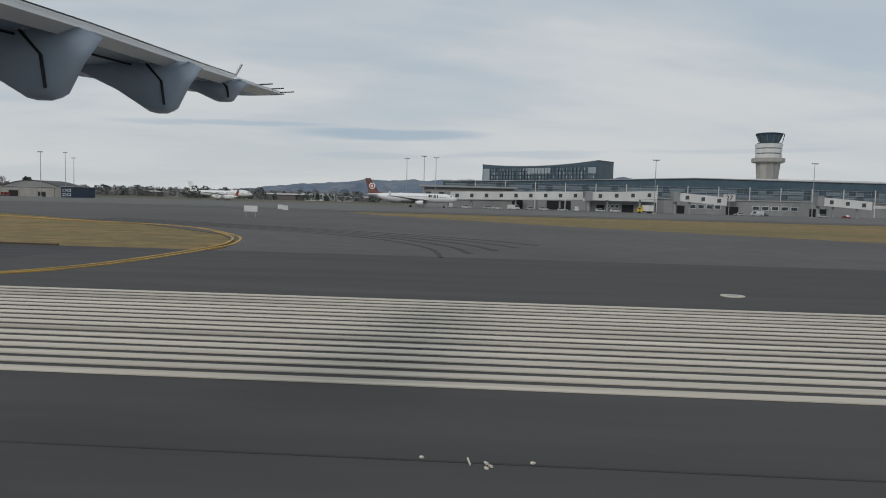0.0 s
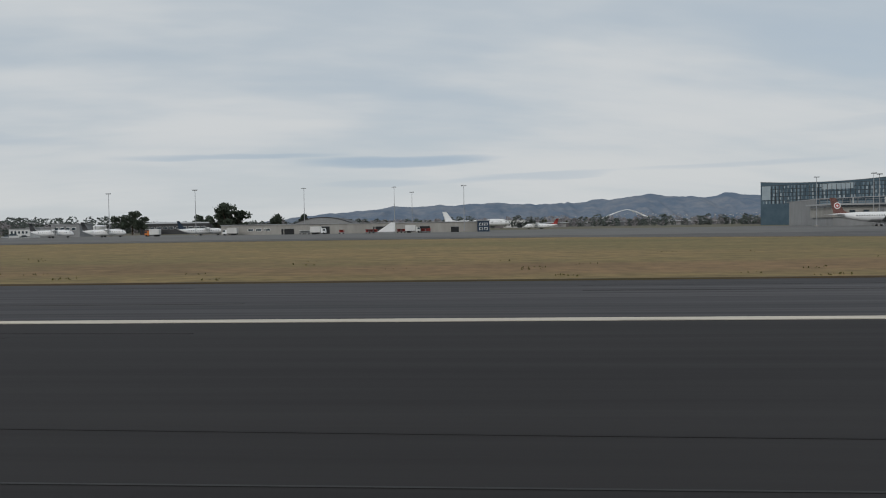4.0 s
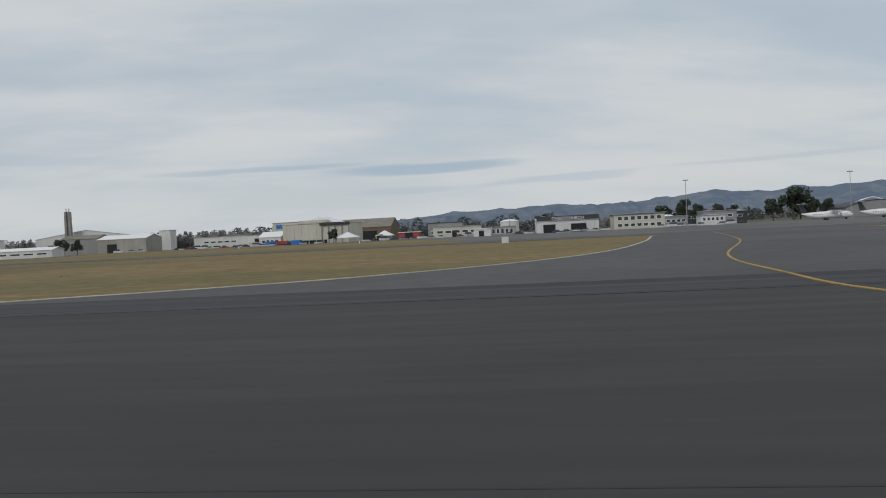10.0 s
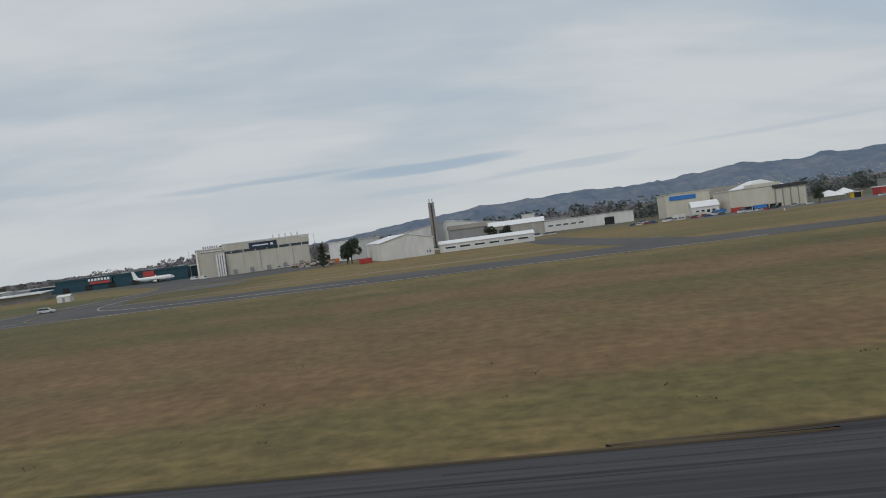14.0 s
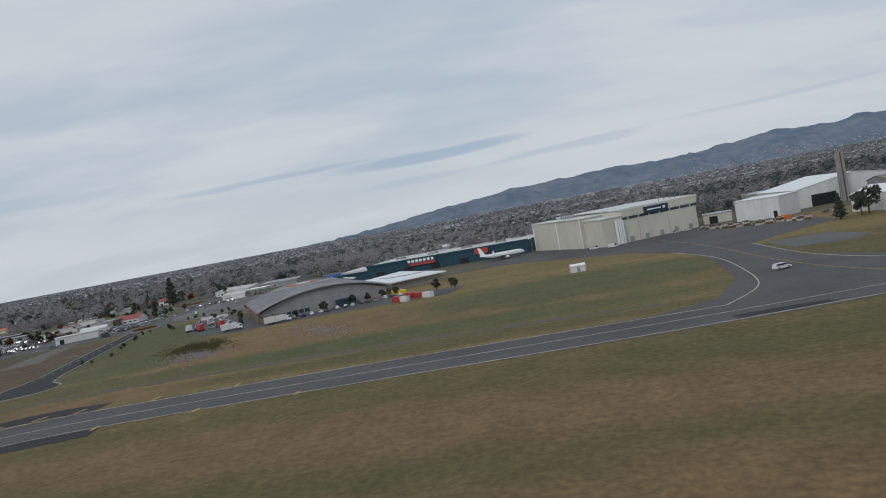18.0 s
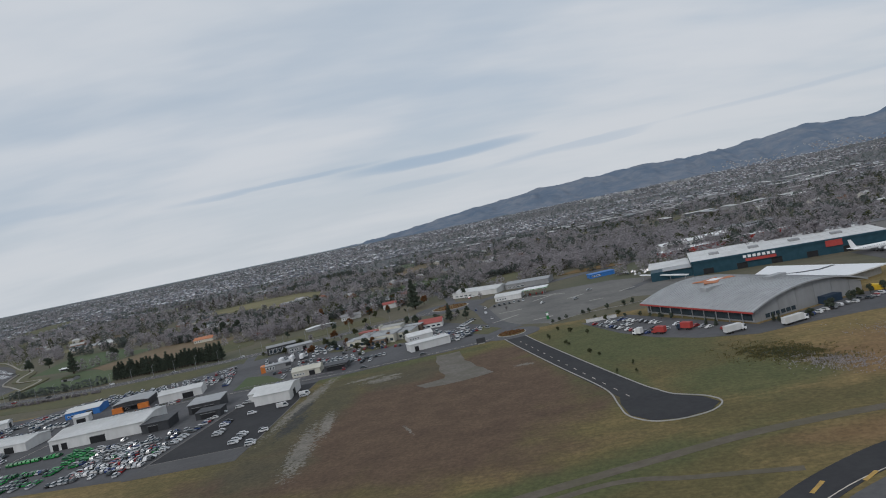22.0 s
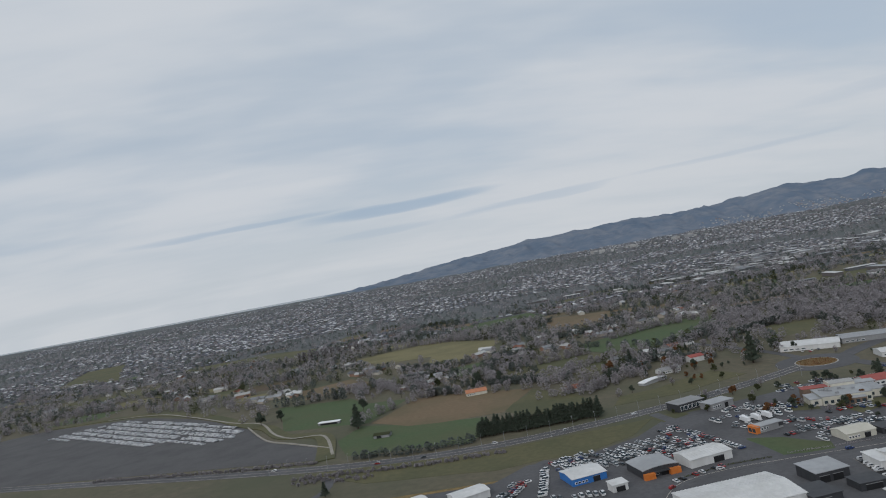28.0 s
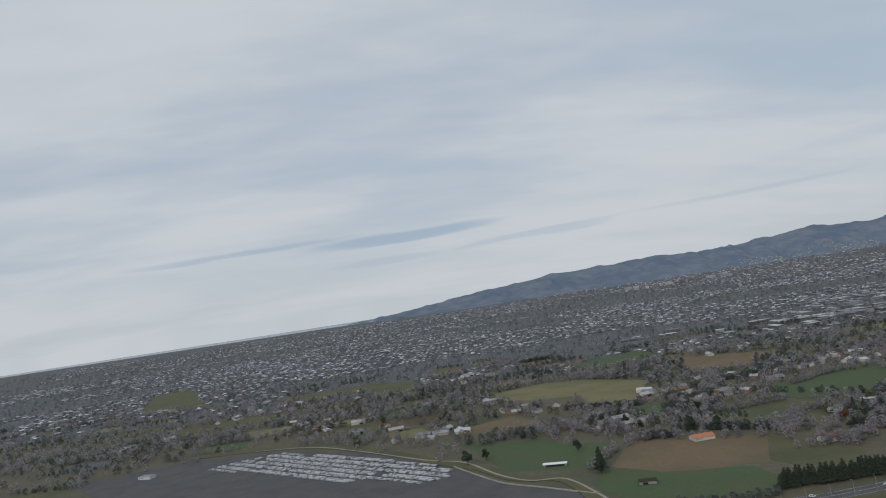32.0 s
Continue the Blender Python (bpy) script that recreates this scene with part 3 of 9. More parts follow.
# ---- building helpers ----
class Shape:
    """A mesh in the making: plain lists of corners and faces."""

    def __init__(self):
        self.v, self.f, self.m = [], [], []

    def add(self, verts, faces, mi=0):
        n = len(self.v)
        self.v += [tuple(q) for q in verts]
        self.f += [tuple(n + i for i in q) for q in faces]
        self.m += [mi] * len(faces)
        return self

    def box(self, x0, x1, y0, y1, z0, z1, mi=0):
        c = [(x, y, z) for z in (z0, z1) for y in (y0, y1) for x in (x0, x1)]
        return self.add(c, [(0, 2, 3, 1), (4, 5, 7, 6), (0, 1, 5, 4), (2, 6, 7, 3), (0, 4, 6, 2), (1, 3, 7, 5)], mi)

    def prism(self, poly, z0, z1, mi=0):
        n = len(poly)
        return self.add([(x, y, z0) for x, y in poly] + [(x, y, z1) for x, y in poly],
                        [tuple(range(n))[::-1], tuple(range(n, 2 * n))] + [(i, (i + 1) % n, n + (i + 1) % n, n + i) for i in range(n)], mi)

    def loft(self, rings, mi=0, caps=True):
        n = len(rings[0])
        faces = [(k * n + i, k * n + (i + 1) % n, (k + 1) * n + (i + 1) % n, (k + 1) * n + i) for k in range(len(rings) - 1) for i in range(n)]
        if caps:
            faces += [tuple(range(n))[::-1], tuple(range((len(rings) - 1) * n, len(rings) * n))]
        return self.add([q for r in rings for q in r], faces, mi)

    def tube(self, p0, p1, r0, r1=None, n=6, mi=0):
        p0, p1 = Vector(p0), Vector(p1)
        q = (p1 - p0).to_track_quat("Z", "Y")
        r1 = r0 if r1 is None else r1
        ring = lambda p, r: [tuple(p + q @ Vector((r * math.cos(a), r * math.sin(a), 0))) for a in (2 * math.pi * i / n for i in range(n))]
        return self.loft([ring(p0, r0), ring(p1, r1)], mi)

    def gable(self, x0, x1, y0, y1, z0, z1, over=0.0, thick=0.15, mi=0, along="x"):
        """Pitched roof slab with its ridge along x or y."""
        if along == "x":
            ym = (y0 + y1) / 2
            prof = [(y0 - over, z0), (ym, z1), (y1 + over, z0), (y1 + over, z0 + thick), (ym, z1 + thick), (y0 - over, z0 + thick)]
            return self.loft([[(x, y, z) for y, z in prof] for x in (x0 - over, x1 + over)], mi)
        xm = (x0 + x1) / 2
        prof = [(x0 - over, z0), (x0 - over, z0 + thick), (xm, z1 + thick), (x1 + over, z0 + thick), (x1 + over, z0), (xm, z1)]
        return self.loft([[(x, y, z) for x, z in prof] for y in (y0 - over, y1 + over)], mi)

    def data(self, name, mats, smooth=False):
        me = bpy.data.meshes.new(name)
        me.from_pydata(self.v, [], self.f)
        for m in mats if isinstance(mats, (list, tuple)) else [mats]:
            me.materials.append(m)
        if any(self.m):
            me.polygons.foreach_set("material_index", self.m)
        if smooth:
            me.polygons.foreach_set("use_smooth", [True] * len(self.f))
        me.update()
        return me

    def make(self, name, mats, parent=None, label="", smooth=False):
        ob = new(name, self.data(name, mats, smooth))
        if parent is not None:
            ob.parent = parent
        if label:
            tagged(ob, label)
        return ob


def thing(name, label, category, x=0, y=0, z=0, rz=0, group=""):
    ob = new(name)
    ob.empty_display_size = 0.3
    ob.matrix_world = pose(x, y, z, 0, 0, rz)
    return tagged(ob, label, category, group)


def sheet(name, poly, z, mat, label="", kind="structure", thick=0.35, parent=None):
    """A flat slab of paving, paint or field, its top at z."""
    s = Shape().prism(poly, z - thick, z)
    ob = s.make(name, mat, parent)
    if parent is None:
        tagged(ob, label, "", "", kind)
    return ob


def ribbon(pts, width, closed=False):
    """The outline of a strip of that width along pts."""
    a, b = [], []
    n = len(pts)
    for i, p in enumerate(pts):
        q0, q1 = Vector(pts[max(i - 1, 0)]), Vector(pts[min(i + 1, n - 1)])
        d = (q1 - q0).normalized()
        w = width / 2
        a.append((p[0] - d.y * w, p[1] + d.x * w))
        b.append((p[0] + d.y * w, p[1] - d.x * w))
    return a, b


def strip(name, pts, width, z, mat, label="", kind="structure", thick=0.03, parent=None, curve=True):
    """A band of paving or paint along a smooth line through pts."""
    if curve and len(pts) > 2:
        fine = []
        for i in range(len(pts) - 1):
            p0, p1, p2, p3 = (Vector(pts[min(max(i + k, 0), len(pts) - 1)]) for k in (-1, 0, 1, 2))
            for k in range(6):
                u = k / 6
                fine.append(tuple(0.5 * ((2 * p1) + (p2 - p0) * u + (2 * p0 - 5 * p1 + 4 * p2 - p3) * u * u + (3 * p1 - p0 - 3 * p2 + p3) * u ** 3)))
        pts = fine + [tuple(pts[-1])]
    a, b = ribbon(pts, width)
    rings = [[(*p, z - thick), (*q, z - thick), (*q, z), (*p, z)] for p, q in zip(a, b)]
    ob = Shape().loft(rings).make(name, mat, parent)
    if parent is None:
        tagged(ob, label, "", "", kind)
    return ob


def wobble(poly, step=12.0, amount=1.5, seed=0):
    """An outline with its sides cut up and roughened."""
    rnd = random.Random(seed)
    res = []
    for i, p in enumerate(poly):
        p, q = Vector(p), Vector(poly[(i + 1) % len(poly)])
        n = max(1, int((q - p).length / step))
        for k in range(n):
            c = p.lerp(q, k / n)
            res.append((c.x + rnd.uniform(-amount, amount), c.y + rnd.uniform(-amount, amount)))
    return res


def building(name, label, category, cx, cy, w, d, h, rz=0, wall=WHITE_METAL, roof=GREYROOF, kind="flat", rise=1.5, along="x",
             windows=(), doors=(), parapet=0.0, group="", frame_mat=None, glass=GLASS, door_mat=DARK, over=0.25, bays=0):
    """A building on its own base. Its front is the side towards -y. windows: (side, from, to, sill, head, count); doors: (side, from, to, head)."""
    ob = thing(name, label, category, cx, cy, 0, rz, group)
    x0, x1, y0, y1 = -w / 2, w / 2, -d / 2, d / 2
    s = Shape()
    if kind == "gable":
        if along == "x":
            prof = [(y0, -0.3), (y1, -0.3), (y1, h), (0, h + rise), (y0, h)]
            s.loft([[(x, y, z) for y, z in prof] for x in (x0, x1)])
        else:
            prof = [(x0, -0.3), (x0, h), (0, h + rise), (x1, h), (x1, -0.3)]
            s.loft([[(x, y, z) for x, z in prof] for y in (y0, y1)])
        s.make("wall", wall, ob)
        Shape().gable(x0, x1, y0, y1, h + 0.02, h + rise + 0.02, over, 0.14, 0, along).make("roof", roof, ob)
    elif kind == "arch":
        n = 14
        prof = [(x0, -0.3), (x1, -0.3)] + [(x1 - w * i / n, h + rise * (1 - (1 - 2 * i / n) ** 2)) for i in range(n + 1)]
        s.loft([[(x, y, z) for x, z in prof] for y in (y0, y1)])
        s.make("wall", wall, ob)
        top = [(x1 + over - (w + 2 * over) * i / n, h + 0.03 + rise * (1 - (1 - 2 * i / n) ** 2)) for i in range(n + 1)]
        ring = top + [(x, z + 0.22) for x, z in top[::-1]]
        Shape().loft([[(x, y, z) for x, z in ring] for y in (y0 - over, y1 + over)]).make("roof", roof, ob)
    else:
        s.box(x0, x1, y0, y1, -0.3, h).make("wall", wall, ob)
        r = Shape()
        if kind == "mono":
            r.loft([[(x, y0 - over, h + 0.02), (x, y1 + over, h + rise + 0.02), (x, y1 + over, h + rise + 0.2), (x, y0 - over, h + 0.2)] for x in (x0 - over, x1 + over)])
            Shape().loft([[(x, y0 + 0.1, h - 0.1), (x, y1 - 0.1, h - 0.1), (x, y1 - 0.1, h + rise - 0.05)] for x in (x0 + 0.1, x1 - 0.1)]).make("gable_wall", wall, ob)
        else:
            r.box(x0 - over, x1 + over, y0 - over, y1 + over, h + 0.02, h + 0.2)
        r.make("roof", roof, ob)
        if parapet:
            p = Shape()
            p.box(x0 - over, x1 + over, y0 - over, y0 - over + 0.2, h + 0.21, h + 0.21 + parapet)
            p.box(x0 - over, x1 + over, y1 + over - 0.2, y1 + over, h + 0.21, h + 0.21 + parapet)
            p.make("parapet", wall, ob)

    def on_side(side, a, b, z0, z1, out, thick):
        if side == "front":
            return (x0 + a * w, x0 + b * w, y0 - out, y0 - out + thick, z0, z1)
        if side == "back":
            return (x0 + a * w, x0 + b * w, y1 + out - thick, y1 + out, z0, z1)
        if side == "left":
            return (x0 - out, x0 - out + thick, y0 + a * d, y0 + b * d, z0, z1)
        return (x1 + out - thick, x1 + out, y0 + a * d, y0 + b * d, z0, z1)
    for side, a, b, z0, z1, count in windows:
        for i in range(count):
            u0, u1 = a + (b - a) * (i + 0.12) / count, a + (b - a) * (i + 0.88) / count
            if count == 1:
                u0, u1 = a, b
            win = Shape().box(*on_side(side, u0, u1, z0, z1, 0.05, 0.12)).make("window", frame_mat or WHITE, ob)
            gx = 0.12 / (w if side in ("front", "back") else d)
            Shape().box(*on_side(side, u0 + gx, u1 - gx, z0 + 0.1, z1 - 0.1, 0.08, 0.1)).make("pane", glass, win)
    for side, a, b, z1 in doors:
        dr = Shape().box(*on_side(side, a, b, -0.2, z1, 0.06, 0.12)).make("door", door_mat, ob)
        g = 0.1 / (w if side in ("front", "back") else d)
        Shape().box(*on_side(side, a - g, b + g, z1 + 0.01, z1 + 0.14, 0.1, 0.2)).make("lintel", GREY, dr)
    for i in range(bays):
        u = x0 + w * (i + 0.5) / bays
        Shape().box(u - 0.12, u + 0.12, y0 - 0.12, y0 + 0.05, -0.2, h - 0.05).make("pilaster", wall, ob)
    return ob

# ---- ground, paving and fields ----
def ground_sheet():
    xs = [-7000, -5000, -3500, -2600, -2000, -1600, -1300, -1000, -700, -400, -100, 200, 600, 1200, 2200, 3600, 5200, 7000]
    ys = [-900, -400, -100, 0, 60, 150, 250, 400, 600, 800, 1100, 1500, 2000, 2600, 3200, 3800, 4180, 4700, 5400]
    lift = lambda y: 0.0 if y < 2600 else 16.0 * ((min(y, 4180) - 2600) / 2100) ** 1.5
    s = Shape()
    nx = len(xs)
    s.v = [(x, y, lift(y)) for y in ys for x in xs]
    for j in range(len(ys) - 1):
        for i in range(nx - 1):
            s.f.append((j * nx + i, j * nx + i + 1, (j + 1) * nx + i + 1, (j + 1) * nx + i))
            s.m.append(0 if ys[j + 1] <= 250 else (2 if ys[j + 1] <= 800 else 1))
    return tagged(s.make("ground", [LAND, HAZED_PLAIN, ROUGH]), "flat grassland running out to a plain greyed blue for haze", "ground", "", "structure")


ground_sheet()
sheet("runway", [(-900, -30), (420, -30), (420, 13.6), (-900, 13.6)], 0.03, RUNWAY, "dark rubber-streaked asphalt runway")
sheet("runway_shoulder", [(-900, 13.6), (420, 13.6), (420, 22.4), (-436, 22.4), (-446, 22.1), (-453, 21.6), (-462, 20.24), (-472, 19.6), (-490, 19.3), (-900, 19.2)], 0.028, SHOULDER, "grey worn asphalt shoulder beside the runway")
sheet("runway_end", wobble([(-17, -30), (420, -30), (420, 22.35), (-12, 22.35), (-13, 14), (-14.5, 10), (-16, 6)], 4, 0.15, 9), 0.034, OLD_TARMAC, "greyer older asphalt at the runway threshold", thick=0.02)
sheet("runway_crossing", wobble([(-346, -30), (-289, -30), (-288, 4), (-288.3, 9.3), (-290, 18), (-346, 18)], 6, 0.2, 3), 0.034, CROSSING, "mid-grey asphalt where taxiways cross the runway", thick=0.02)
# exits and taxiways
EXIT_A = [(-8.5, 22.3), (-9.2, 26), (-12, 32), (-19, 39.5), (-40, 55), (-75, 76), (-110, 97.5), (-20, 97.5), (-12, 80), (6, 58), (24, 42), (60, 29), (110, 22.3)]
sheet("taxiway_1", EXIT_A, 0.035, TARMAC, "grey asphalt exit taxiway curving off the runway")
EXIT_B = [(-286, 22.3), (-290, 23.8), (-293.5, 29), (-292.8, 37), (-286, 56), (-268, 97.5), (-303, 97.5), (-308, 88), (-313, 64), (-320, 42), (-331, 29), (-345, 22.3)]
sheet("taxiway_2", EXIT_B, 0.035, TARMAC, "grey asphalt taxiway crossing towards the apron")
sheet("taxiway_3", [(-562, 101.4), (-540, 102.6), (-430, 102.8), (-410, 101.2), (-385, 97.5), (420, 97.5), (420, 109.5), (-385, 110), (-410, 114), (-436, 119), (-540, 122), (-556, 126), (-562, 126)], 0.04, TARMAC, "long parallel taxiway of grey asphalt")
strip("taxiway_4", [(-545, 109.2), (-562, 107.9), (-580, 105.6), (-600, 103.9), (-620, 103.0), (-650, 102), (-680, 100.5), (-700, 97.5), (-714, 91), (-726, 80), (-735, 64), (-742, 40), (-744, 10)], 13.2, 0.045, TARMAC, "curved end of the grey taxiway")
strip("taxiway_shoulder_1", [(-694, 108), (-706, 107.5), (-716, 102.6), (-727, 94), (-737, 82), (-746, 64), (-752, 40)], 6.0, 0.04, DARKTAR, "dark asphalt shoulder outside the taxiway bend")
strip("taxiway_shoulder_2", [(-684, 92), (-700, 88), (-708, 83), (-716, 74), (-722, 62)], 6.0, 0.042, DARKTAR, "dark asphalt shoulder inside the taxiway bend")
sheet("apron", [(-332, 112), (420, 112), (420, 262), (-424, 240), (-424, 213), (-354, 204), (-340, 150)], 0.025, APRON, "pale concrete apron before the terminal")
strip("taxiway_5", [(-446, 104), (-454, 130), (-464, 170), (-470, 212)], 11, 0.038, TARMAC, "grey taxiway branch towards the workshops")
strip("worn_track", [(-557, 129), (-540, 134.5), (-523, 136), (-480, 137), (-448, 138)], 0.9, 0.036, WORN_PATH, "thin pale gravel track across the grass")
sheet("apron_hangar", [(-563, 109), (-520, 112), (-530, 118), (-556, 131), (-566, 153), (-566, 186), (-556, 196), (-535, 212), (-535, 268), (-640, 292), (-640, 262), (-592, 214), (-582, 190), (-580, 170), (-584, 135), (-592, 116), (-606, 109)], 0.03, TARMAC, "worn grey asphalt apron before the big hangar")
# markings on the runway
edge = new("runway_markings")
tagged(edge, "white painted runway edge lines, bars and threshold stripes", "marking", "", "structure")
sheet("edge_line", [(-352, 13.06), (-900, 13.06), (-900, 13.42), (-352, 13.42)], 0.045, WPAINT, parent=edge, thick=0.02)
sheet("edge_line", [(-17, 13.06), (-275, 13.06), (-275, 13.42), (-17, 13.42)], 0.045, WPAINT, parent=edge, thick=0.02)
stripe = Shape().box(-15.5, 12.0, -0.094, 0.094, 0.0, 0.012).data("threshold_stripe", WPAINT)
for i in range(17):
    o = new("threshold_stripe", stripe)
    o.parent, o.location = edge, (0, 6.68 + 0.352 * i, 0.036)
sheet("touchdown_bar", [(-287, 6.7), (-275, 6.7), (-275, 8.75), (-287, 8.75)], 0.045, WPAINT, parent=edge, thick=0.02)
sheet("touchdown_bar", [(-368.1, 6.8), (-360.3, 6.8), (-360.3, 8.8), (-368.1, 8.8)], 0.045, WPAINT, parent=edge, thick=0.02)
yl = new("taxiway_markings")
tagged(yl, "yellow painted taxiway guide lines and bend bars", "marking", "", "structure")
for k, off in enumerate((-0.16, 0.16)):
    strip("guide_line", [(-15.2, 13.7 + off), (-11.5, 13.9 + off), (-10.1 + off, 14.6), (-9.3 + off, 17.2), (-9.1 + off, 22), (-9.4 + off, 26), (-11.5 + off, 31.5), (-17.5, 39 + off), (-30, 45 + off), (-70, 67 + off)], 0.10, 0.06, YPAINT, parent=yl)
strip("guide_line", [(-262, 13.9), (-280.8, 15), (-288.4, 20), (-296.5, 27), (-299.4, 32), (-299.3, 36), (-297.7, 44), (-294, 54), (-284, 80), (-280, 98)], 0.17, 0.06, YPAINT, parent=yl)
strip("guide_line", [(-303, 1), (-307, 3), (-309.3, 4.7), (-311, 6.7), (-312.2, 8.2), (-314.3, 11.8), (-316, 16.5), (-315.8, 22.5), (-314, 35), (-306, 60), (-298, 98)], 0.12, 0.06, YPAINT, parent=yl)
strip("guide_line", [(-560, 108), (-580, 105.8), (-600, 104), (-650, 102), (-680, 100), (-700, 97), (-713, 90.5), (-725, 79.5), (-733, 64)], 0.13, 0.06, WPAINT, parent=yl)
strip("edge_stripe", [(-440, 103.3), (-540, 103.1), (-562, 101.8), (-580, 99.7), (-600, 97.8), (-620, 96.9), (-650, 95.7), (-680, 94), (-697, 91.2), (-709, 86), (-719, 77), (-727, 62)], 0.17, 0.06, WPAINT, parent=yl)
strip("edge_stripe", [(-352, 22.2), (-345, 22.9), (-331, 29.6), (-320, 42.6), (-313, 64.4), (-308, 88)], 0.2, 0.058, WPAINT, parent=yl)
strip("edge_stripe", [(-592, 109.6), (-650, 108.4), (-680, 106.6), (-698, 105.3), (-712, 101.5), (-724, 94), (-735, 82), (-743, 64)], 0.17, 0.06, WPAINT, parent=yl)
strip("edge_stripe", [(-592, 110), (-584, 122), (-580.5, 140), (-579, 170), (-584, 196)], 0.17, 0.06, WPAINT, parent=yl)
strip("edge_stripe", [(-500, 109.8), (-540, 113), (-556, 124), (-565, 148), (-566, 186)], 0.17, 0.06, WPAINT, parent=yl)
strip("guide_line", [(-545, 103.4), (-560, 110), (-568, 124), (-572, 150), (-574, 200), (-580, 250)], 0.13, 0.058, YPAINT, parent=yl)
for x0, y0, x1, y1 in ((-715, 100.5, -718.5, 97.2), (-722, 99.8, -725.5, 95.5), (-709, 104.9, -712.2, 102.0), (-703, 107.7, -705, 104.6), (-697, 109, -698, 105.8), (-683.8, 109.6, -684.4, 106.4), (-669.8, 110.2, -670, 107.4),
                       (-704, 85.5, -706.5, 88.2), (-698.5, 88.5, -700.3, 91.5), (-684.8, 91.5, -685.2, 94.8), (-670, 93.2, -670, 96.2), (-655, 94.2, -655, 97)):
    strip("bend_bar", [(x0 * 0.85 + x1 * 0.15, y0 * 0.85 + y1 * 0.15), (x0 * 0.15 + x1 * 0.85, y0 * 0.15 + y1 * 0.85)], 0.6, 0.065, YPAINT, parent=yl)

# tyre scuffs where aircraft turn off the runway
sc = new("tyre_scuffs")
tagged(sc, "black curved tyre scuffs on the asphalt", "tyre marks", "", "structure")
for k in range(5):
    strip("scuff", [(-1.2 + 0.9 * k, 22 + 2 * k), (-2.2 + 0.6 * k, 27 + 1.5 * k), (-6 + 0.3 * k, 33 + 1.0 * k), (-14, 38.5 + 1.0 * k), (-26, 45 + 1.0 * k)], 0.16 + 0.06 * (k % 3), 0.044, CROSSING, parent=sc)
sr = random.Random(64)
for k in range(26):
    y = sr.choice((sr.uniform(0.3, 6.3), sr.uniform(9.2, 12.6)))
    x = sr.uniform(-240, -30)
    n = sr.uniform(6, 30)
    strip("scuff", [(x, y), (x - n * 0.5, y + sr.uniform(-0.15, 0.15)), (x - n, y + sr.uniform(-0.2, 0.2))], sr.uniform(0.02, 0.07), 0.0335 + 0.0001 * k, RUBBER, parent=sc)
for k in range(90):
    y = sr.uniform(13.9, 22.0)
    x = sr.choice((sr.uniform(-270, -20), sr.uniform(-620, -352)))
    n = sr.uniform(3, 14)
    if x - n < -440:
        y = min(y, 18.9)
    strip("scuff", [(x, y), (x - n * 0.5, y + sr.uniform(-0.12, 0.12)), (x - n, y + sr.uniform(-0.15, 0.15))], sr.uniform(0.03, 0.10), 0.0315 + 0.0001 * k, sr.choice((CROSSING, CROSSING, RUNWAY)), parent=sc)
for x, y, a, w in ((-0.02, 4.70, 0.2, 0.03), (0.10, 4.68, 0.06, 0.05), (0.13, 4.63, 0.05, 0.04), (0.10, 4.59, 0.04, 0.05), (-0.35, 4.74, 0.03, 0.06), (0.42, 4.72, 0.03, 0.08)):
    strip("stencil_mark", [(x, y - a * 0.3), (x - 0.02, y + a * 0.3)], w * 0.35, 0.046, WPAINT, parent=sc)


# ---- kinds of things that recur ----
def leaf_cards(rnd, n, size, place):
    """n small leaf sprays as tilted quads at the points that place() gives."""
    s = Shape()
    for _ in range(n):
        c = Vector(place())
        q = Euler((rnd.uniform(0, 6.3), rnd.uniform(0, 6.3), rnd.uniform(0, 6.3))).to_matrix()
        a = size * rnd.uniform(0.6, 1.4)
        k = [q @ Vector(p) for p in ((-a, -a * 0.6, 0), (a * 0.9, -a * 0.5, a * 0.2), (a, a * 0.7, 0), (-a * 0.7, a * 0.6, -a * 0.2))]
        s.add([tuple(c + p) for p in k], [(0, 1, 2, 3)])
    return s


def crown_spots(rnd, kind, h, r):
    if kind == "conifer":
        def spot():
            u = rnd.random() ** 0.75
            z = h * (0.12 + 0.88 * (1 - u)) + rnd.uniform(-0.2, 0.2)
            rr = r * (0.15 + 0.85 * u) * (0.75 + 0.35 * math.sin(z * 5.0)) * math.sqrt(rnd.uniform(0.25, 1))
            a = rnd.uniform(0, 6.283)
            return (rr * math.cos(a), rr * math.sin(a), z)
        return spot
    clumps = []
    for _ in range(9 if kind != "poplar" else 8):
        a, u = rnd.uniform(0, 6.283), rnd.uniform(0.15, 0.75)
        zz = rnd.uniform(0.38, 0.9) if kind != "poplar" else rnd.uniform(0.2, 0.95)
        clumps.append((r * u * math.cos(a), r * u * math.sin(a), h * zz, r * rnd.uniform(0.28, 0.5)))
    clumps.append((0, 0, h * 0.86, r * 0.4))

    def spot():
        x, y, z, c = rnd.choice(clumps)
        a, b, q = rnd.uniform(0, 6.283), rnd.uniform(-1, 1), c * rnd.uniform(0.55, 1.0)
        e = math.sqrt(1 - b * b)
        return (x + q * e * math.cos(a), y + q * e * math.sin(a), z + q * b * 0.9)
    return spot


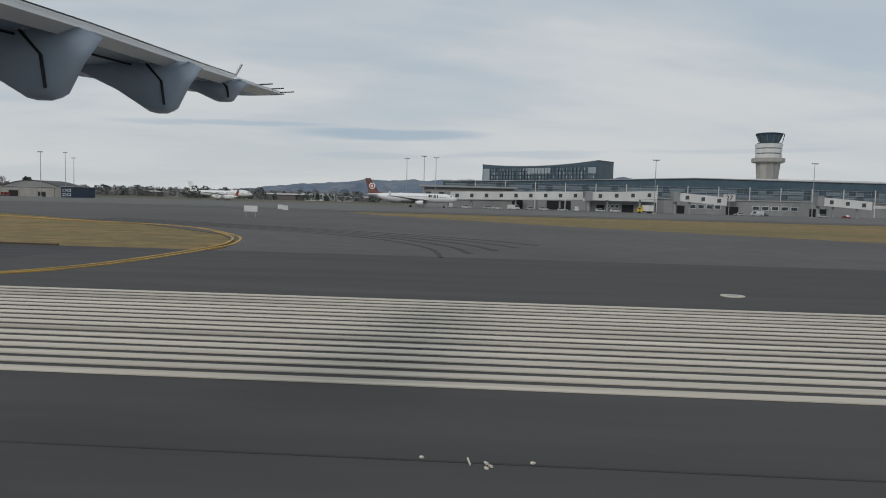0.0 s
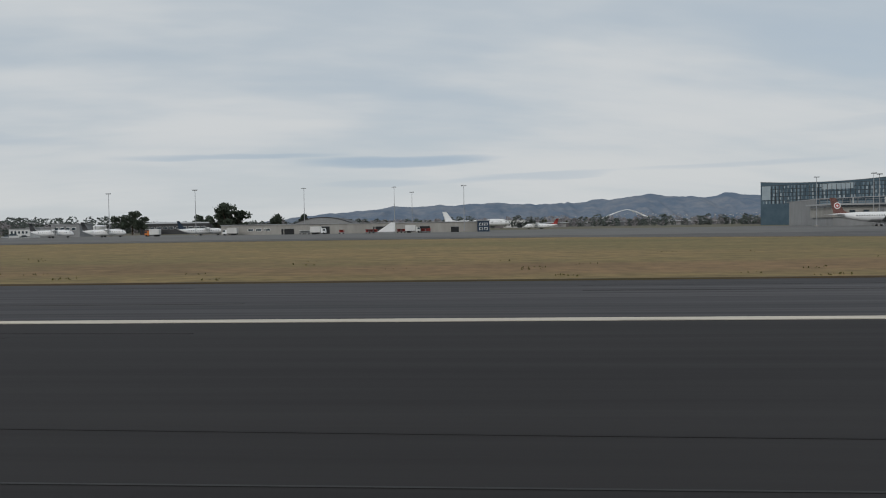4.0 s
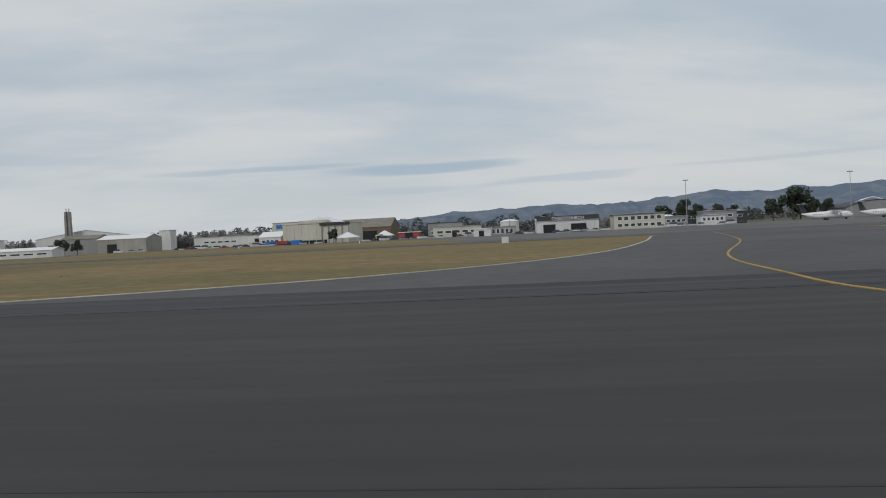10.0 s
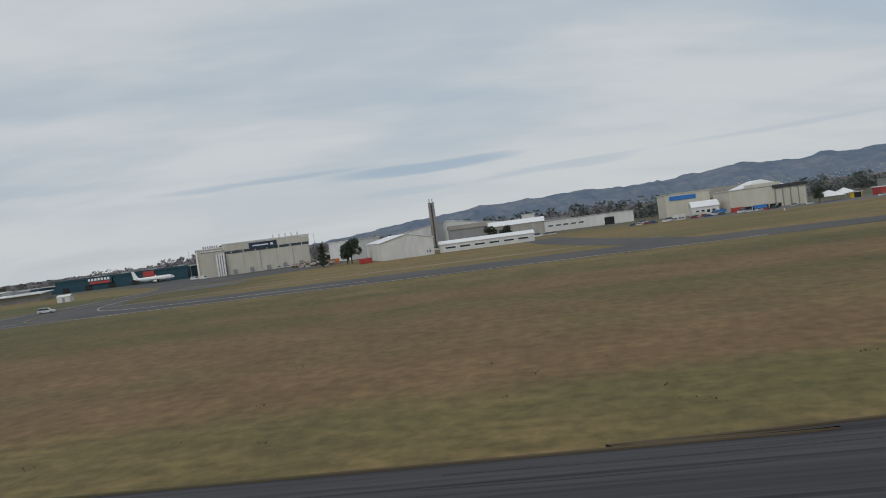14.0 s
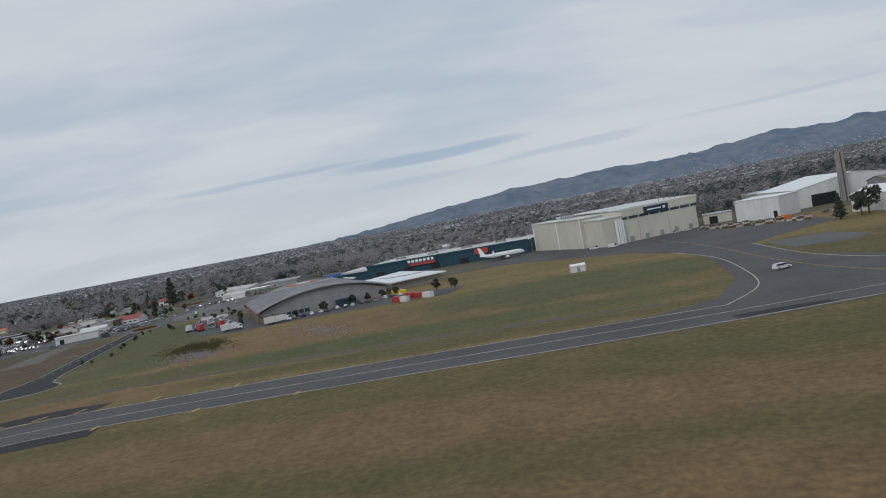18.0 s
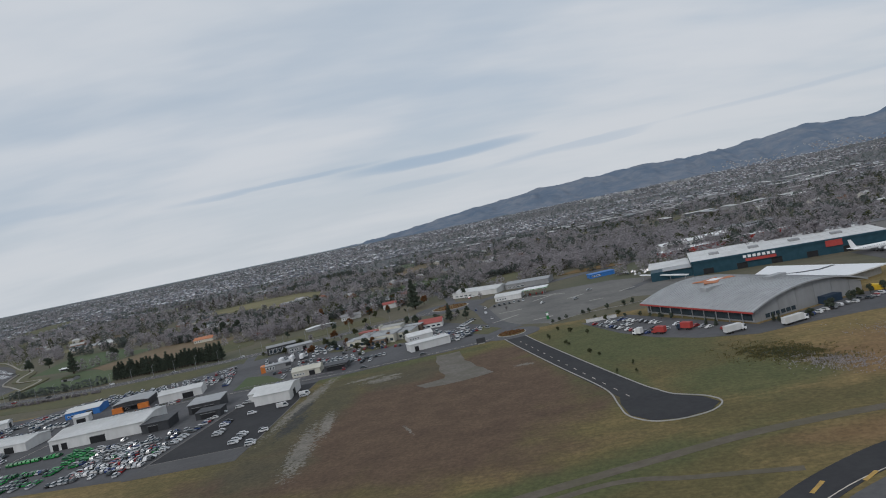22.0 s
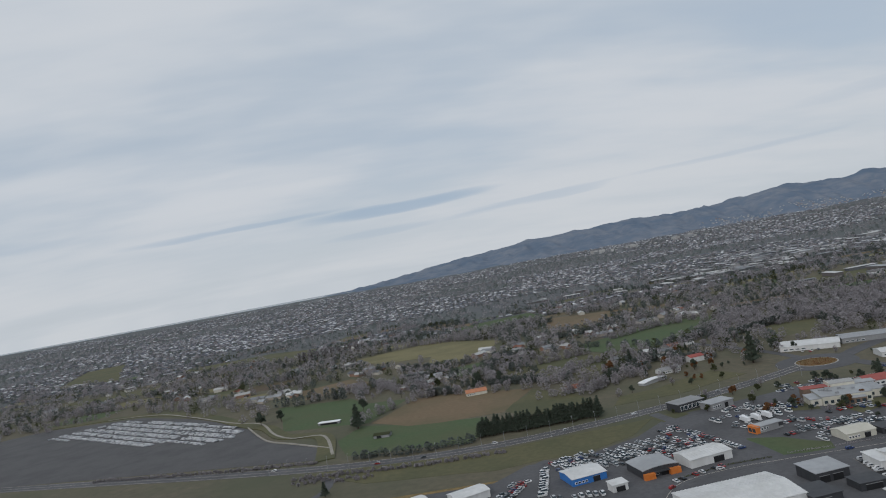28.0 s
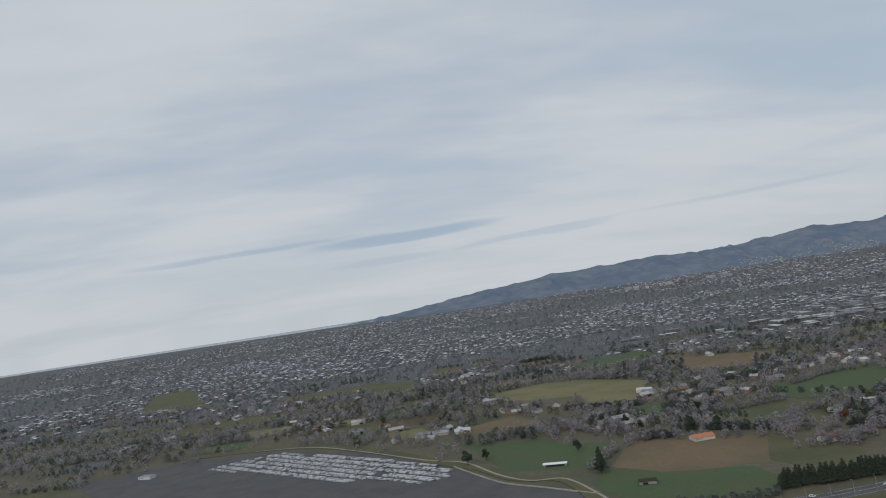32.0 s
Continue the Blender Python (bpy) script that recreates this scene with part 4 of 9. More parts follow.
def tree_meshes(kind, h, r, seed, n=220):
    rnd = random.Random(seed)
    t = Shape()
    t.tube((0, 0, -0.3), (0.05, 0.02, h * 0.45), h * 0.03 + 0.05, h * 0.018, 6)
    t.tube((0.05, 0.02, h * 0.45), (0, 0.1, h * 0.85), h * 0.018, 0.03, 5)
    limbs = 5 if kind != "bare" else 14
    for i in range(limbs):
        a = i * 2.4 + rnd.uniform(0, 1)
        z = h * rnd.uniform(0.22, 0.6)
        rr = r * rnd.uniform(0.5, 0.95)
        end = (rr * math.cos(a), rr * math.sin(a), min(h * 0.97, z + h * rnd.uniform(0.2, 0.4)))
        t.tube((0, 0, z), end, h * 0.011 + 0.02, 0.02, 4)
    trunk = t.data("trunk", BARK)
    size = {"conifer": 0.055 * h ** 0.5 + 0.09, "bare": 0.13}.get(kind, 0.068 * h ** 0.5 + 0.09)
    crown = leaf_cards(rnd, n, size, crown_spots(rnd, "round" if kind == "bare" else kind, h, r))
    mat = {"conifer": DARKLEAF, "round": DARKLEAF, "olive": LEAF_OLIVE, "poplar": HAZED_TWIG, "bare": HAZED_TWIG, "russet": RUST_LEAF}[kind]
    me = crown.data("crown", mat)
    return trunk, me


TREES = {}
for kind, h, r, label in (("conifer", 8, 2.4, "dark conical evergreen tree"), ("round", 7, 3.2, "broad dark evergreen tree with an uneven crown"), ("olive", 5, 2.3, "small olive-green rounded tree"),
                          ("bare", 7, 2.8, "leafless brown winter tree"), ("poplar", 9, 1.3, "tall narrow bare poplar"), ("russet", 4.5, 2.0, "small tree with russet leaves")):
    TREES[kind] = ([tree_meshes(kind, h, r, hash_seed, 1100) for hash_seed in (11, 12, 13, 14)], h, label)


def tree(kind, x, y, h, seed=0, group="trees", z=0.0):
    meshes, h0, label = TREES[kind]
    rnd = random.Random(seed * 7919 + int(x * 13) + int(y * 31))
    trunk, crown = meshes[rnd.randrange(4)]
    ob = thing("tree", label, "tree", x, y, z, rnd.uniform(0, 360), group)
    k = h / h0
    ob.scale = (k * rnd.uniform(0.88, 1.15), k * rnd.uniform(0.88, 1.15), k)
    for nm, me in (("trunk", trunk), ("crown", crown)):
        o = new(nm, me)
        o.parent = ob
    return ob


def car_meshes(L=2.6, W=1.06, H=0.86, kind="car"):
    def ring(y, pts):
        return [(x, y, z) for x, z in pts]
    if kind == "car":
        low = [(-L / 2, 0.16), (L / 2, 0.16), (L / 2, 0.36), (L * 0.47, 0.45), (L * 0.2, 0.5), (-L * 0.44, 0.52), (-L / 2, 0.42)]
        top = [(L * 0.22, 0.5), (L * 0.06, H), (-L * 0.25, H), (-L * 0.43, 0.52)]
        gl = [(L * 0.2, 0.53), (L * 0.07, H - 0.06), (-L * 0.25, H - 0.06), (-L * 0.41, 0.55)]
    elif kind == "hatch":
        low = [(-L / 2, 0.16), (L / 2, 0.16), (L / 2, 0.36), (L * 0.46, 0.48), (L * 0.25, 0.54), (-L * 0.49, 0.58), (-L / 2, 0.42)]
        top = [(L * 0.27, 0.54), (L * 0.12, H), (-L * 0.42, H), (-L * 0.48, 0.58)]
        gl = [(L * 0.25, 0.57), (L * 0.13, H - 0.06), (-L * 0.41, H - 0.06), (-L * 0.46, 0.6)]
    else:
        low = [(-L / 2, 0.2), (L / 2, 0.2), (L / 2, 0.5), (L * 0.44, 0.7), (-L / 2, 0.7)]
        top = [(L * 0.44, 0.7), (L * 0.33, H), (-L / 2 + 0.03, H), (-L / 2, 0.7)]
        gl = [(L * 0.43, 0.73), (L * 0.335, H - 0.12), (L * 0.12, H - 0.12), (L * 0.12, 0.73)]
    w = W / 2
    body = Shape()
    body.loft([ring(-w + 0.05, [(x * 0.985, z) for x, z in low]), ring(-w, low), ring(w, low), ring(w - 0.05 + 0.05, [(x * 0.985, z) for x, z in low])])
    body.loft([ring(-w * 0.8, top), ring(w * 0.8, top)])
    win = Shape()
    win.loft([ring(-w * 0.8 - 0.02, gl), ring(w * 0.8 + 0.02, gl)])
    wheel = Shape()
    wheel.tube((0, -0.09, 0), (0, 0.09, 0), 0.18, n=10)
    wheel.tube((0, -0.1, 0), (0, 0.1, 0), 0.1, n=6, mi=1)
    return body, win, wheel


CARS = {}
for kind, dims, paint, label in (("sedan", (2.65, 1.06, 0.86, "car"), CARPAINT, "parked saloon car with dark windows"), ("hatchback", (2.4, 1.04, 0.9, "hatch"), CARPAINT, "parked hatchback car with dark windows"),
                                 ("rental", (2.4, 1.04, 0.9, "hatch"), GREENCAR, "bright green parked hire car"), ("pale", (2.6, 1.06, 0.9, "hatch"), WHITECAR, "pale parked car with dark windows"),
                                 ("van", (3.3, 1.2, 1.35, "van"), WHITECAR, "white parked panel van")):
    b, g, wl = car_meshes(*dims)
    CARS[kind] = (b.data("body", paint), g.data("glasshouse", GLASS), wl.data("wheel", [TYRE, STEEL]), dims, label)


def car(kind, x, y, rz, z=0.06, group="parked cars", scale=1.0):
    body, win, wheel, dims, label = CARS[kind]
    ob = thing("van" if kind == "van" else "car", label, "van" if kind == "van" else "car", x, y, z, rz, group)
    ob.scale = (scale,) * 3
    for nm, me in (("body", body), ("glasshouse", win)):
        o = new(nm, me)
        o.parent = ob
    for sx in (-0.31, 0.31):
        for sy in (-0.44, 0.44):
            o = new("wheel", wheel)
            o.parent, o.location = ob, (dims[0] * sx, dims[1] * sy, 0.18)
    return ob


def truck(x, y, rz, cargo=WHITE_METAL, cab=WHITE, L=5.5, z=0.06, label="box truck with a pale cargo body", name="truck"):
    ob = thing(name, label, "truck", x, y, z, rz, "trucks")
    Shape().box(-L / 2, L / 2 - 1.35, -0.72, 0.72, 0.55, 2.15).make("cargo_box", cargo, ob)
    c = Shape()
    c.loft([[(L / 2 - 1.25, w, 0.35), (L / 2, w, 0.35), (L / 2, w, 0.95), (L / 2 - 0.25, w, 1.6), (L / 2 - 1.25, w, 1.65)] for w in (-0.66, 0.66)])
    c.make("cab", cab, ob)
    Shape().loft([[(L / 2 - 0.02, w, 1.0), (L / 2 - 0.22, w, 1.5), (L / 2 - 0.75, w, 1.5), (L / 2 - 0.75, w, 1.0)] for w in (-0.68, 0.68)]).make("windscreen", GLASS, ob)
    Shape().box(-L / 2, L / 2 - 0.1, -0.4, 0.4, 0.35, 0.55).make("chassis", DARK, ob)
    wl = Shape().tube((0, -0.12, 0), (0, 0.12, 0), 0.28, n=10).data("wheel", TYRE)
    for px in (-L * 0.33, -L * 0.2, L * 0.38):
        for sy in (-0.55, 0.55):
            o = new("wheel", wl)
            o.parent, o.location = ob, (px, sy, 0.28)
    return ob


def container(x, y, rz, mat, z=0.0, label="corrugated steel shipping container", L=3.6):
    ob = thing("shipping_container", label, "container", x, y, z, rz, "shipping containers")
    Shape().box(-L / 2, L / 2, -0.72, 0.72, 0.05, 1.55).make("box", mat, ob)
    rib = Shape()
    n = 12
    for i in range(n):
        u = -L / 2 + L * (i + 0.5) / n
        rib.box(u - 0.06, u + 0.06, -0.77, 0.77, 0.15, 1.45)
    rib.make("corrugation", mat, ob)
    Shape().box(L / 2, L / 2 + 0.04, -0.68, 0.68, 0.12, 1.5).make("door", mat, ob)
    return ob


def mast(x, y, h, heads=4, name="floodlight_mast", label="tall slim steel apron floodlight mast"):
    ob = thing(name, label, "light mast", x, y, 0, 0, "floodlight masts")
    Shape().tube((0, 0, 0), (0, 0, h), 0.13, 0.06, 8).make("pole", STEEL, ob)
    Shape().box(-0.75, 0.75, -0.05, 0.05, h - 0.08, h).make("crossarm", STEEL, ob)
    lamp = Shape().box(-0.13, 0.13, -0.16, 0.1, -0.1, 0.1).data("floodlight", GREY)
    for i in range(heads):
        o = new("floodlight", lamp)
        o.parent, o.location = ob, (-0.62 + 1.24 * i / max(1, heads - 1), -0.08, h + 0.08)
    Shape().box(-0.4, 0.4, -0.4, 0.4, -0.2, 0.35).make("footing", CONCRETE, ob)
    return ob


def ring_x(x, r, z, n=12, flat=1.0):
    return [(x, r * math.cos(2 * math.pi * i / n), z + r * flat * math.sin(2 * math.pi * i / n)) for i in range(n)]


def airliner(x, y, rz, L=21.0, r=1.12, tail=WHITE, body=WHITE, label="", props=False, engine_n=2, belly=None, hump=False, name="airliner", tail_parts=()):
    """An aircraft on its wheels; the nose points along +x."""
    ob = thing(name, label, "aircraft", x, y, 0, rz, "parked aircraft")
    zc = r * (2.05 if not props else 1.55)
    f = Shape()
    rings = []
    for u, k, dz in ((-0.5, 0.10, 0.62), (-0.44, 0.32, 0.42), (-0.34, 0.66, 0.2), (-0.24, 0.92, 0.05), (-0.16, 1, 0), (0.1, 1, 0), (0.3, 1, 0), (0.38, 0.97, -0.02), (0.44, 0.78, -0.1), (0.48, 0.45, -0.2), (0.5, 0.1, -0.28)):
        rings.append(ring_x(u * L, r * k, zc + dz * r, 14))
    f.loft(rings).make("fuselage", body, ob, smooth=True)
    if hump:
        Shape().loft([ring_x(u * L, r * k, zc + r * 0.62, 12) for u, k in ((0.1, 0.1), (0.16, 0.6), (0.22, 0.72), (0.36, 0.7), (0.42, 0.45), (0.45, 0.1))]).make("upper_deck", body, ob, smooth=True)
    span, ch = (0.46 * L, 0.155 * L) if not props else (0.5 * L, 0.1 * L)
    wz = zc - r * 0.55 if not props else zc + r * 0.98
    for sgn in (-1, 1):
        sweep, dih = (0.62, 0.09) if not props else (0.05, 0.02)
        rings = []
        for v, c in ((0.0, 1.25), (0.35, 0.8), (1.0, 0.3)):
            yy, xx, zz, cc = sgn * (r * 0.5 + span * v), 0.10 * L - sweep * span * v, wz + dih * span * v, ch * c
            rings.append([(xx + cc * 0.5, yy, zz), (xx + cc * 0.15, yy, zz + 0.07 * cc), (xx - cc * 0.5, yy, zz + 0.01), (xx + cc * 0.1, yy, zz - 0.04 * cc)])
        Shape().loft(rings).make("wing", WHITE if props else GREY, ob)
        if not props:
            tipx, tipy, tipz = 0.10 * L - sweep * span, sgn * (r * 0.5 + span), wz + dih * span
            Shape().loft([[(tipx + 0.25 * k, tipy + sgn * q, tipz + zz), (tipx - 0.35 * k - 0.2 * q, tipy + sgn * (q + 0.05), tipz + zz), (tipx - 0.35 * k - 0.2 * q, tipy + sgn * q, tipz + zz)] for k, q, zz in ((1.3, 0, 0), (0.5, 0.3, 1.2))]).make("winglet", WHITE, ob)
        for e in range(engine_n // 2):
            v = 0.3 + 0.3 * e
            ey, ex = sgn * (r * 0.5 + span * v), 0.10 * L - sweep * span * v + ch * 0.55
            er = r * 0.5 if not props else r * 0.38
            ez = wz - er * 0.95 if not props else wz - er * 0.3
            eng = Shape().loft([ring_x(ex + q, er * k, ez, 10) for q, k in ((-2.0 * er, 0.55), (-0.8 * er, 0.95), (0.9 * er, 1.0), (1.5 * er, 0.86))]).make("engine", body, ob, smooth=True)
            if props:
                pr = Shape()
                for b in range(6):
                    a = b * math.pi / 3
                    pr.box(ex + 1.6 * er, ex + 1.66 * er, ey * 0 + math.cos(a) * 0.4 - 0.06, math.cos(a) * 0.4 + 0.06, ez + math.sin(a) * 1.0 - 0.35, ez + math.sin(a) * 1.0 + 0.35)
                pr.make("propeller", DARK, eng)
            else:
                Shape().loft([ring_x(ex + 1.51 * er, er * 0.78, ez, 10), ring_x(ex + 1.4 * er, er * 0.4, ez, 10)]).make("intake", DARK, eng)
            eng.location = (0, ey, 0)
        tz = zc + r * (0.5 if not props else 3.45)
        hx = -0.43 * L if not props else -0.475 * L
        Shape().loft([[(hx + c * 0.5, sgn * yy, tz), (hx - c * 0.5 - yy * 0.4, sgn * yy, tz + 0.03), (hx - c * 0.1, sgn * yy, tz + 0.12)] for yy, c in ((0.1, 0.09 * L), (0.17 * L if not props else 0.13 * L, 0.04 * L))]).make("tailplane", WHITE, ob)
    th = r * (3.0 if not props else 2.5)
    fin = [(-0.30 * L, zc + r * 0.75), (-0.38 * L, zc + r * 1.15), (-0.475 * L, zc + r * 1.0 + th), (-0.535 * L, zc + r * 1.0 + th), (-0.49 * L, zc + r * 0.6)]
    fo = Shape().loft([[(px, w, pz) for px, pz in fin] for w in (-0.09, 0.09)]).make("tail_fin", tail, ob)
    for mat, rad, dx, dz in tail_parts:
        c = (-0.455 * L + dx, zc + r * (1.0 + 0.45 * th / r) + dz)
        Shape().loft([[(c[0] + rad * math.cos(a), w, c[1] + rad * math.sin(a)) for a in (math.pi * 2 * i / 14 for i in range(14))] for w in (-0.1 - 0.012 / rad, 0.1 + 0.012 / rad)]).make("tail_emblem", mat, fo)
    wnd = Shape()
    k = int(L * 1.1)
    for i in range(k):
        u = -0.27 * L + 0.64 * L * i / (k - 1)
        wnd.box(u - 0.1, u + 0.1, -r * 0.985, r * 0.985, zc + r * 0.13, zc + r * 0.36)
    wnd.make("window_strip", GLASS, ob)
    Shape().loft([[(0.452 * L, w * r * 0.6, zc + r * 0.3), (0.432 * L, w * r * 0.76, zc + r * 0.3), (0.43 * L, w * r * 0.6, zc + r * 0.55), (0.445 * L, w * r * 0.5, zc + r * 0.5)] for w in (-1, 1)]).make("cockpit_window", GLASS, ob)
    if belly:
        Shape().loft([ring_x(u * L, r * q, zc - r * 0.25, 12) for u, q in ((-0.2, 0.5), (-0.12, 0.86), (0.14, 0.86), (0.22, 0.5))]).make("belly_fairing", belly, ob, smooth=True)
    for gx, gy in ((0.36 * L, 0), (-0.02 * L, -r * 0.9), (-0.02 * L, r * 0.9)):
        g = Shape().tube((gx, gy, 0.15), (gx, gy, zc - r * 0.6), 0.07, n=6).make("landing_leg", STEEL, ob)
        Shape().tube((gx, gy - 0.16, 0.27), (gx, gy + 0.16, 0.27), 0.27, n=10).make("wheel", TYRE, g)
    return ob

# ---- terminal end of the airfield ----
def hotel():
    ob = thing("hotel", "dark glazed hotel block with a sagging roofline", "hotel", 27.2, 305.5, 0, -38.9)
    w, d, n = 58.5, 13.0, 24
    top = lambda u: 17.4 + 1.5 * (2 * u - 1) ** 2 + 0.7 * u
    s = Shape()
    rows = [[(-w / 2 + w * i / n, y, z) for i in range(n + 1)] for y, z in ((-d / 2, -0.3), (d / 2, -0.3))]
    prof = lambda y: [(-w / 2, y, -0.3), (w / 2, y, -0.3)] + [(w / 2 - w * i / n, y, top(1 - i / n)) for i in range(n + 1)]
    s.loft([prof(-d / 2), prof(d / 2)]).make("wall", TERMGLASS, ob)
    r = Shape()
    r.loft([[(-w / 2 - 0.3 + (w + 0.6) * i / n, y, top(i / n) + z) for y, z in ((-d / 2 - 0.1, 0.02), (d / 2 + 0.1, 0.02), (d / 2 + 0.1, 0.18), (-d / 2 - 0.1, 0.18))] for i in range(n + 1)])
    r.make("roof", GREYROOF, ob)
    rnd = random.Random(5)
    cols = 40
    pane = Shape().box(0, 0.62, -0.1, 0.1, 0, 1.15).data("pane", BLUEGLASS)
    pale = Shape().box(0, 0.62, -0.1, 0.1, 0, 1.15).data("pane", PALEGLASS)
    fin = Shape().box(-0.07, 0.07, -0.22, 0.1, 0, 7.6).data("fin", DARKWALL)
    for i in range(cols):
        x = -w / 2 + 0.6 + (w - 1.2) * i / cols
        for fl in range(5):
            if rnd.random() < 0.9:
                o = new("window", pale if rnd.random() < (0.5 if fl < 2 else 0.16) else pane)
                o.parent, o.location = ob, (x + rnd.uniform(0, 0.5), -d / 2, 9.3 + 1.62 * fl)
    for i in range(30):
        o = new("facade_fin", fin)
        o.parent, o.location = ob, (-w / 2 + 4.5 + (w - 9) * i / 29, -d / 2 - 0.05, 9.2)
    for a, b in ((0.01, 0.07), (0.42, 0.62), (0.93, 0.99)):
        Shape().box(-w / 2 + a * w, -w / 2 + b * w, -d / 2 - 0.14, -d / 2 + 0.05, 14.6 if b > 0.2 else 11.0, 17.0).make("glazed_lounge", PALEGLASS, ob)
    for k in range(5):
        Shape().box(-w / 2, w / 2, -d / 2 - 0.12, -d / 2 + 0.02, 10.6 + 1.62 * k, 10.72 + 1.62 * k).make("floor_band", DARKWALL, ob)


def terminal():
    ob = thing("terminal_building", "long low terminal with deep blue glazed front and thin roof", "airport terminal", 64, 245, 0, 0)
    ridge = ((-77, 8.6), (-55, 9.2), (-20, 10.4), (6, 11.5), (40, 11.3), (90, 11.1))
    Shape().box(-77, 90, -9, 12, -0.3, 8.5).make("wall", GREYWALL, ob)
    Shape().loft([[(x, -9.05, 5.0), (x, -8.7, 5.0), (x, -8.7, z), (x, -9.05, z)] for x, z in ridge]).make("curtain_wall", TERMGLASS, ob)
    Shape().loft([[(x, -9.5, z), (x, 14, z - 0.3), (x, 14, z - 0.1), (x, -9.5, z + 0.22)] for x, z in ridge]).make("roof", GREYROOF, ob)
    Shape().box(30, 78, 2, 10, 11.0, 12.4).make("plant_room", WHITE_METAL, ob)
    Shape().box(8, 24, 2, 10, 11.0, 12.2).make("plant_room", WHITE_METAL, ob)
    pane = Shape().box(0, 2.2, -0.1, 0.1, 0, 1.15).data("pane", BLUEGLASS)
    rr = random.Random(12)
    for i in range(69):
        for k in range(2):
            if rr.random() < 0.75:
                o = new("window", pane)
                o.parent, o.location = ob, (-76 + 2.4 * i, -9.08, 5.4 + 1.5 * k)
    bar = Shape().box(-0.05, 0.05, -0.2, 0.1, 0, 3.6).data("mullion", GREY)
    for i in range(69):
        o = new("mullion", bar)
        o.parent, o.location = ob, (-76.1 + 2.4 * i, -9.15, 5.0)
    for k in range(5):
        Shape().box(-77, 90, -9.42, -9.2, 5.2 + 0.82 * k, 5.28 + 0.82 * k).make("sunshade_louvre", GREYROOF, ob)
    Shape().box(-77, 90, -9.4, -9.02, 4.7, 5.0).make("floor_band", GREYWALL, ob)
    col = Shape().tube((0, 0, 0), (0, 0, 9.0), 0.15, n=8).data("column", WHITE_METAL)
    for i in range(16):
        o = new("column", col)
        o.parent, o.location = ob, (-66 + 10 * i, -10.0, 0)
    for i in range(9):
        Shape().box(-58 + 16 * i, -50 + 16 * i, -9.15, -9.0, 0, 3.0).make("service_door", DARK, ob)
    Shape().box(-30, 88, -9.2, -9.02, 3.1, 4.0).make("service_fascia", WHITE_METAL, ob)


def pier():
    ob = thing("boarding_pier", "flat-roofed grey boarding pier on columns", "airport pier", -4, 222, 0, 0)
    Shape().box(-14, 14, -7, 7, 2.6, 5.6).make("wall", CONCRETE, ob)
    Shape().box(-15, 15, -8.4, 8, 6.2, 6.7).make("roof", GREYROOF, ob)
    Shape().box(-13.6, 13.6, -6.6, 6.6, -0.2, 2.58).make("undercroft", GREYWALL, ob)
    Shape().box(-14, 14, -6.9, 6.9, 5.61, 6.19).make("clerestory", GLASS, ob)
    for i in range(7):
        Shape().box(-13 + 4 * i, -11.4 + 4 * i, -7.15, -7.0, 3.3, 4.7).make("window", GLASS, ob)


def jet_bridge(x0, x1, y, z0, z1, label="long pale covered boarding bridge with dark windows", cols=3, bays=7):
    ob = thing("jet_bridge", label, "jet bridge", (x0 + x1) / 2, y, 0, 0, "boarding bridges")
    w = (x1 - x0) / 2
    tube = Shape().loft([[(x, -1.3, z), (x, 1.3, z), (x, 1.3, z + 2.3), (x, -1.3, z + 2.3)] for x, z in ((-w, z0), (w, z1))]).make("tunnel", WHITE_METAL, ob)
    for i in range(bays):
        u = -w + 2 * w * (i + 0.5) / bays
        z = z0 + (z1 - z0) * (i + 0.5) / bays
        Shape().box(u - 0.5, u + 0.5, -1.36, -1.28, z + 0.65, z + 1.7).make("window", GLASS, tube)
    for i in range(cols):
        u = -w + 2 * w * (i + 0.5) / cols
        z = z0 + (z1 - z0) * (i + 0.5) / cols
        Shape().tube((u, 0, -0.1), (u, 0, z), 0.28, n=8).make("support_column", STEEL, ob)
    Shape().box(-w - 1.6, -w, -1.7, 1.7, z0 - 0.2, z0 + 2.6).make("cab", GREYWALL, ob)
    Shape().tube((-w - 0.8, 0, -0.1), (-w - 0.8, 0, z0), 0.5, n=8).make("drive_column", STEEL, ob)


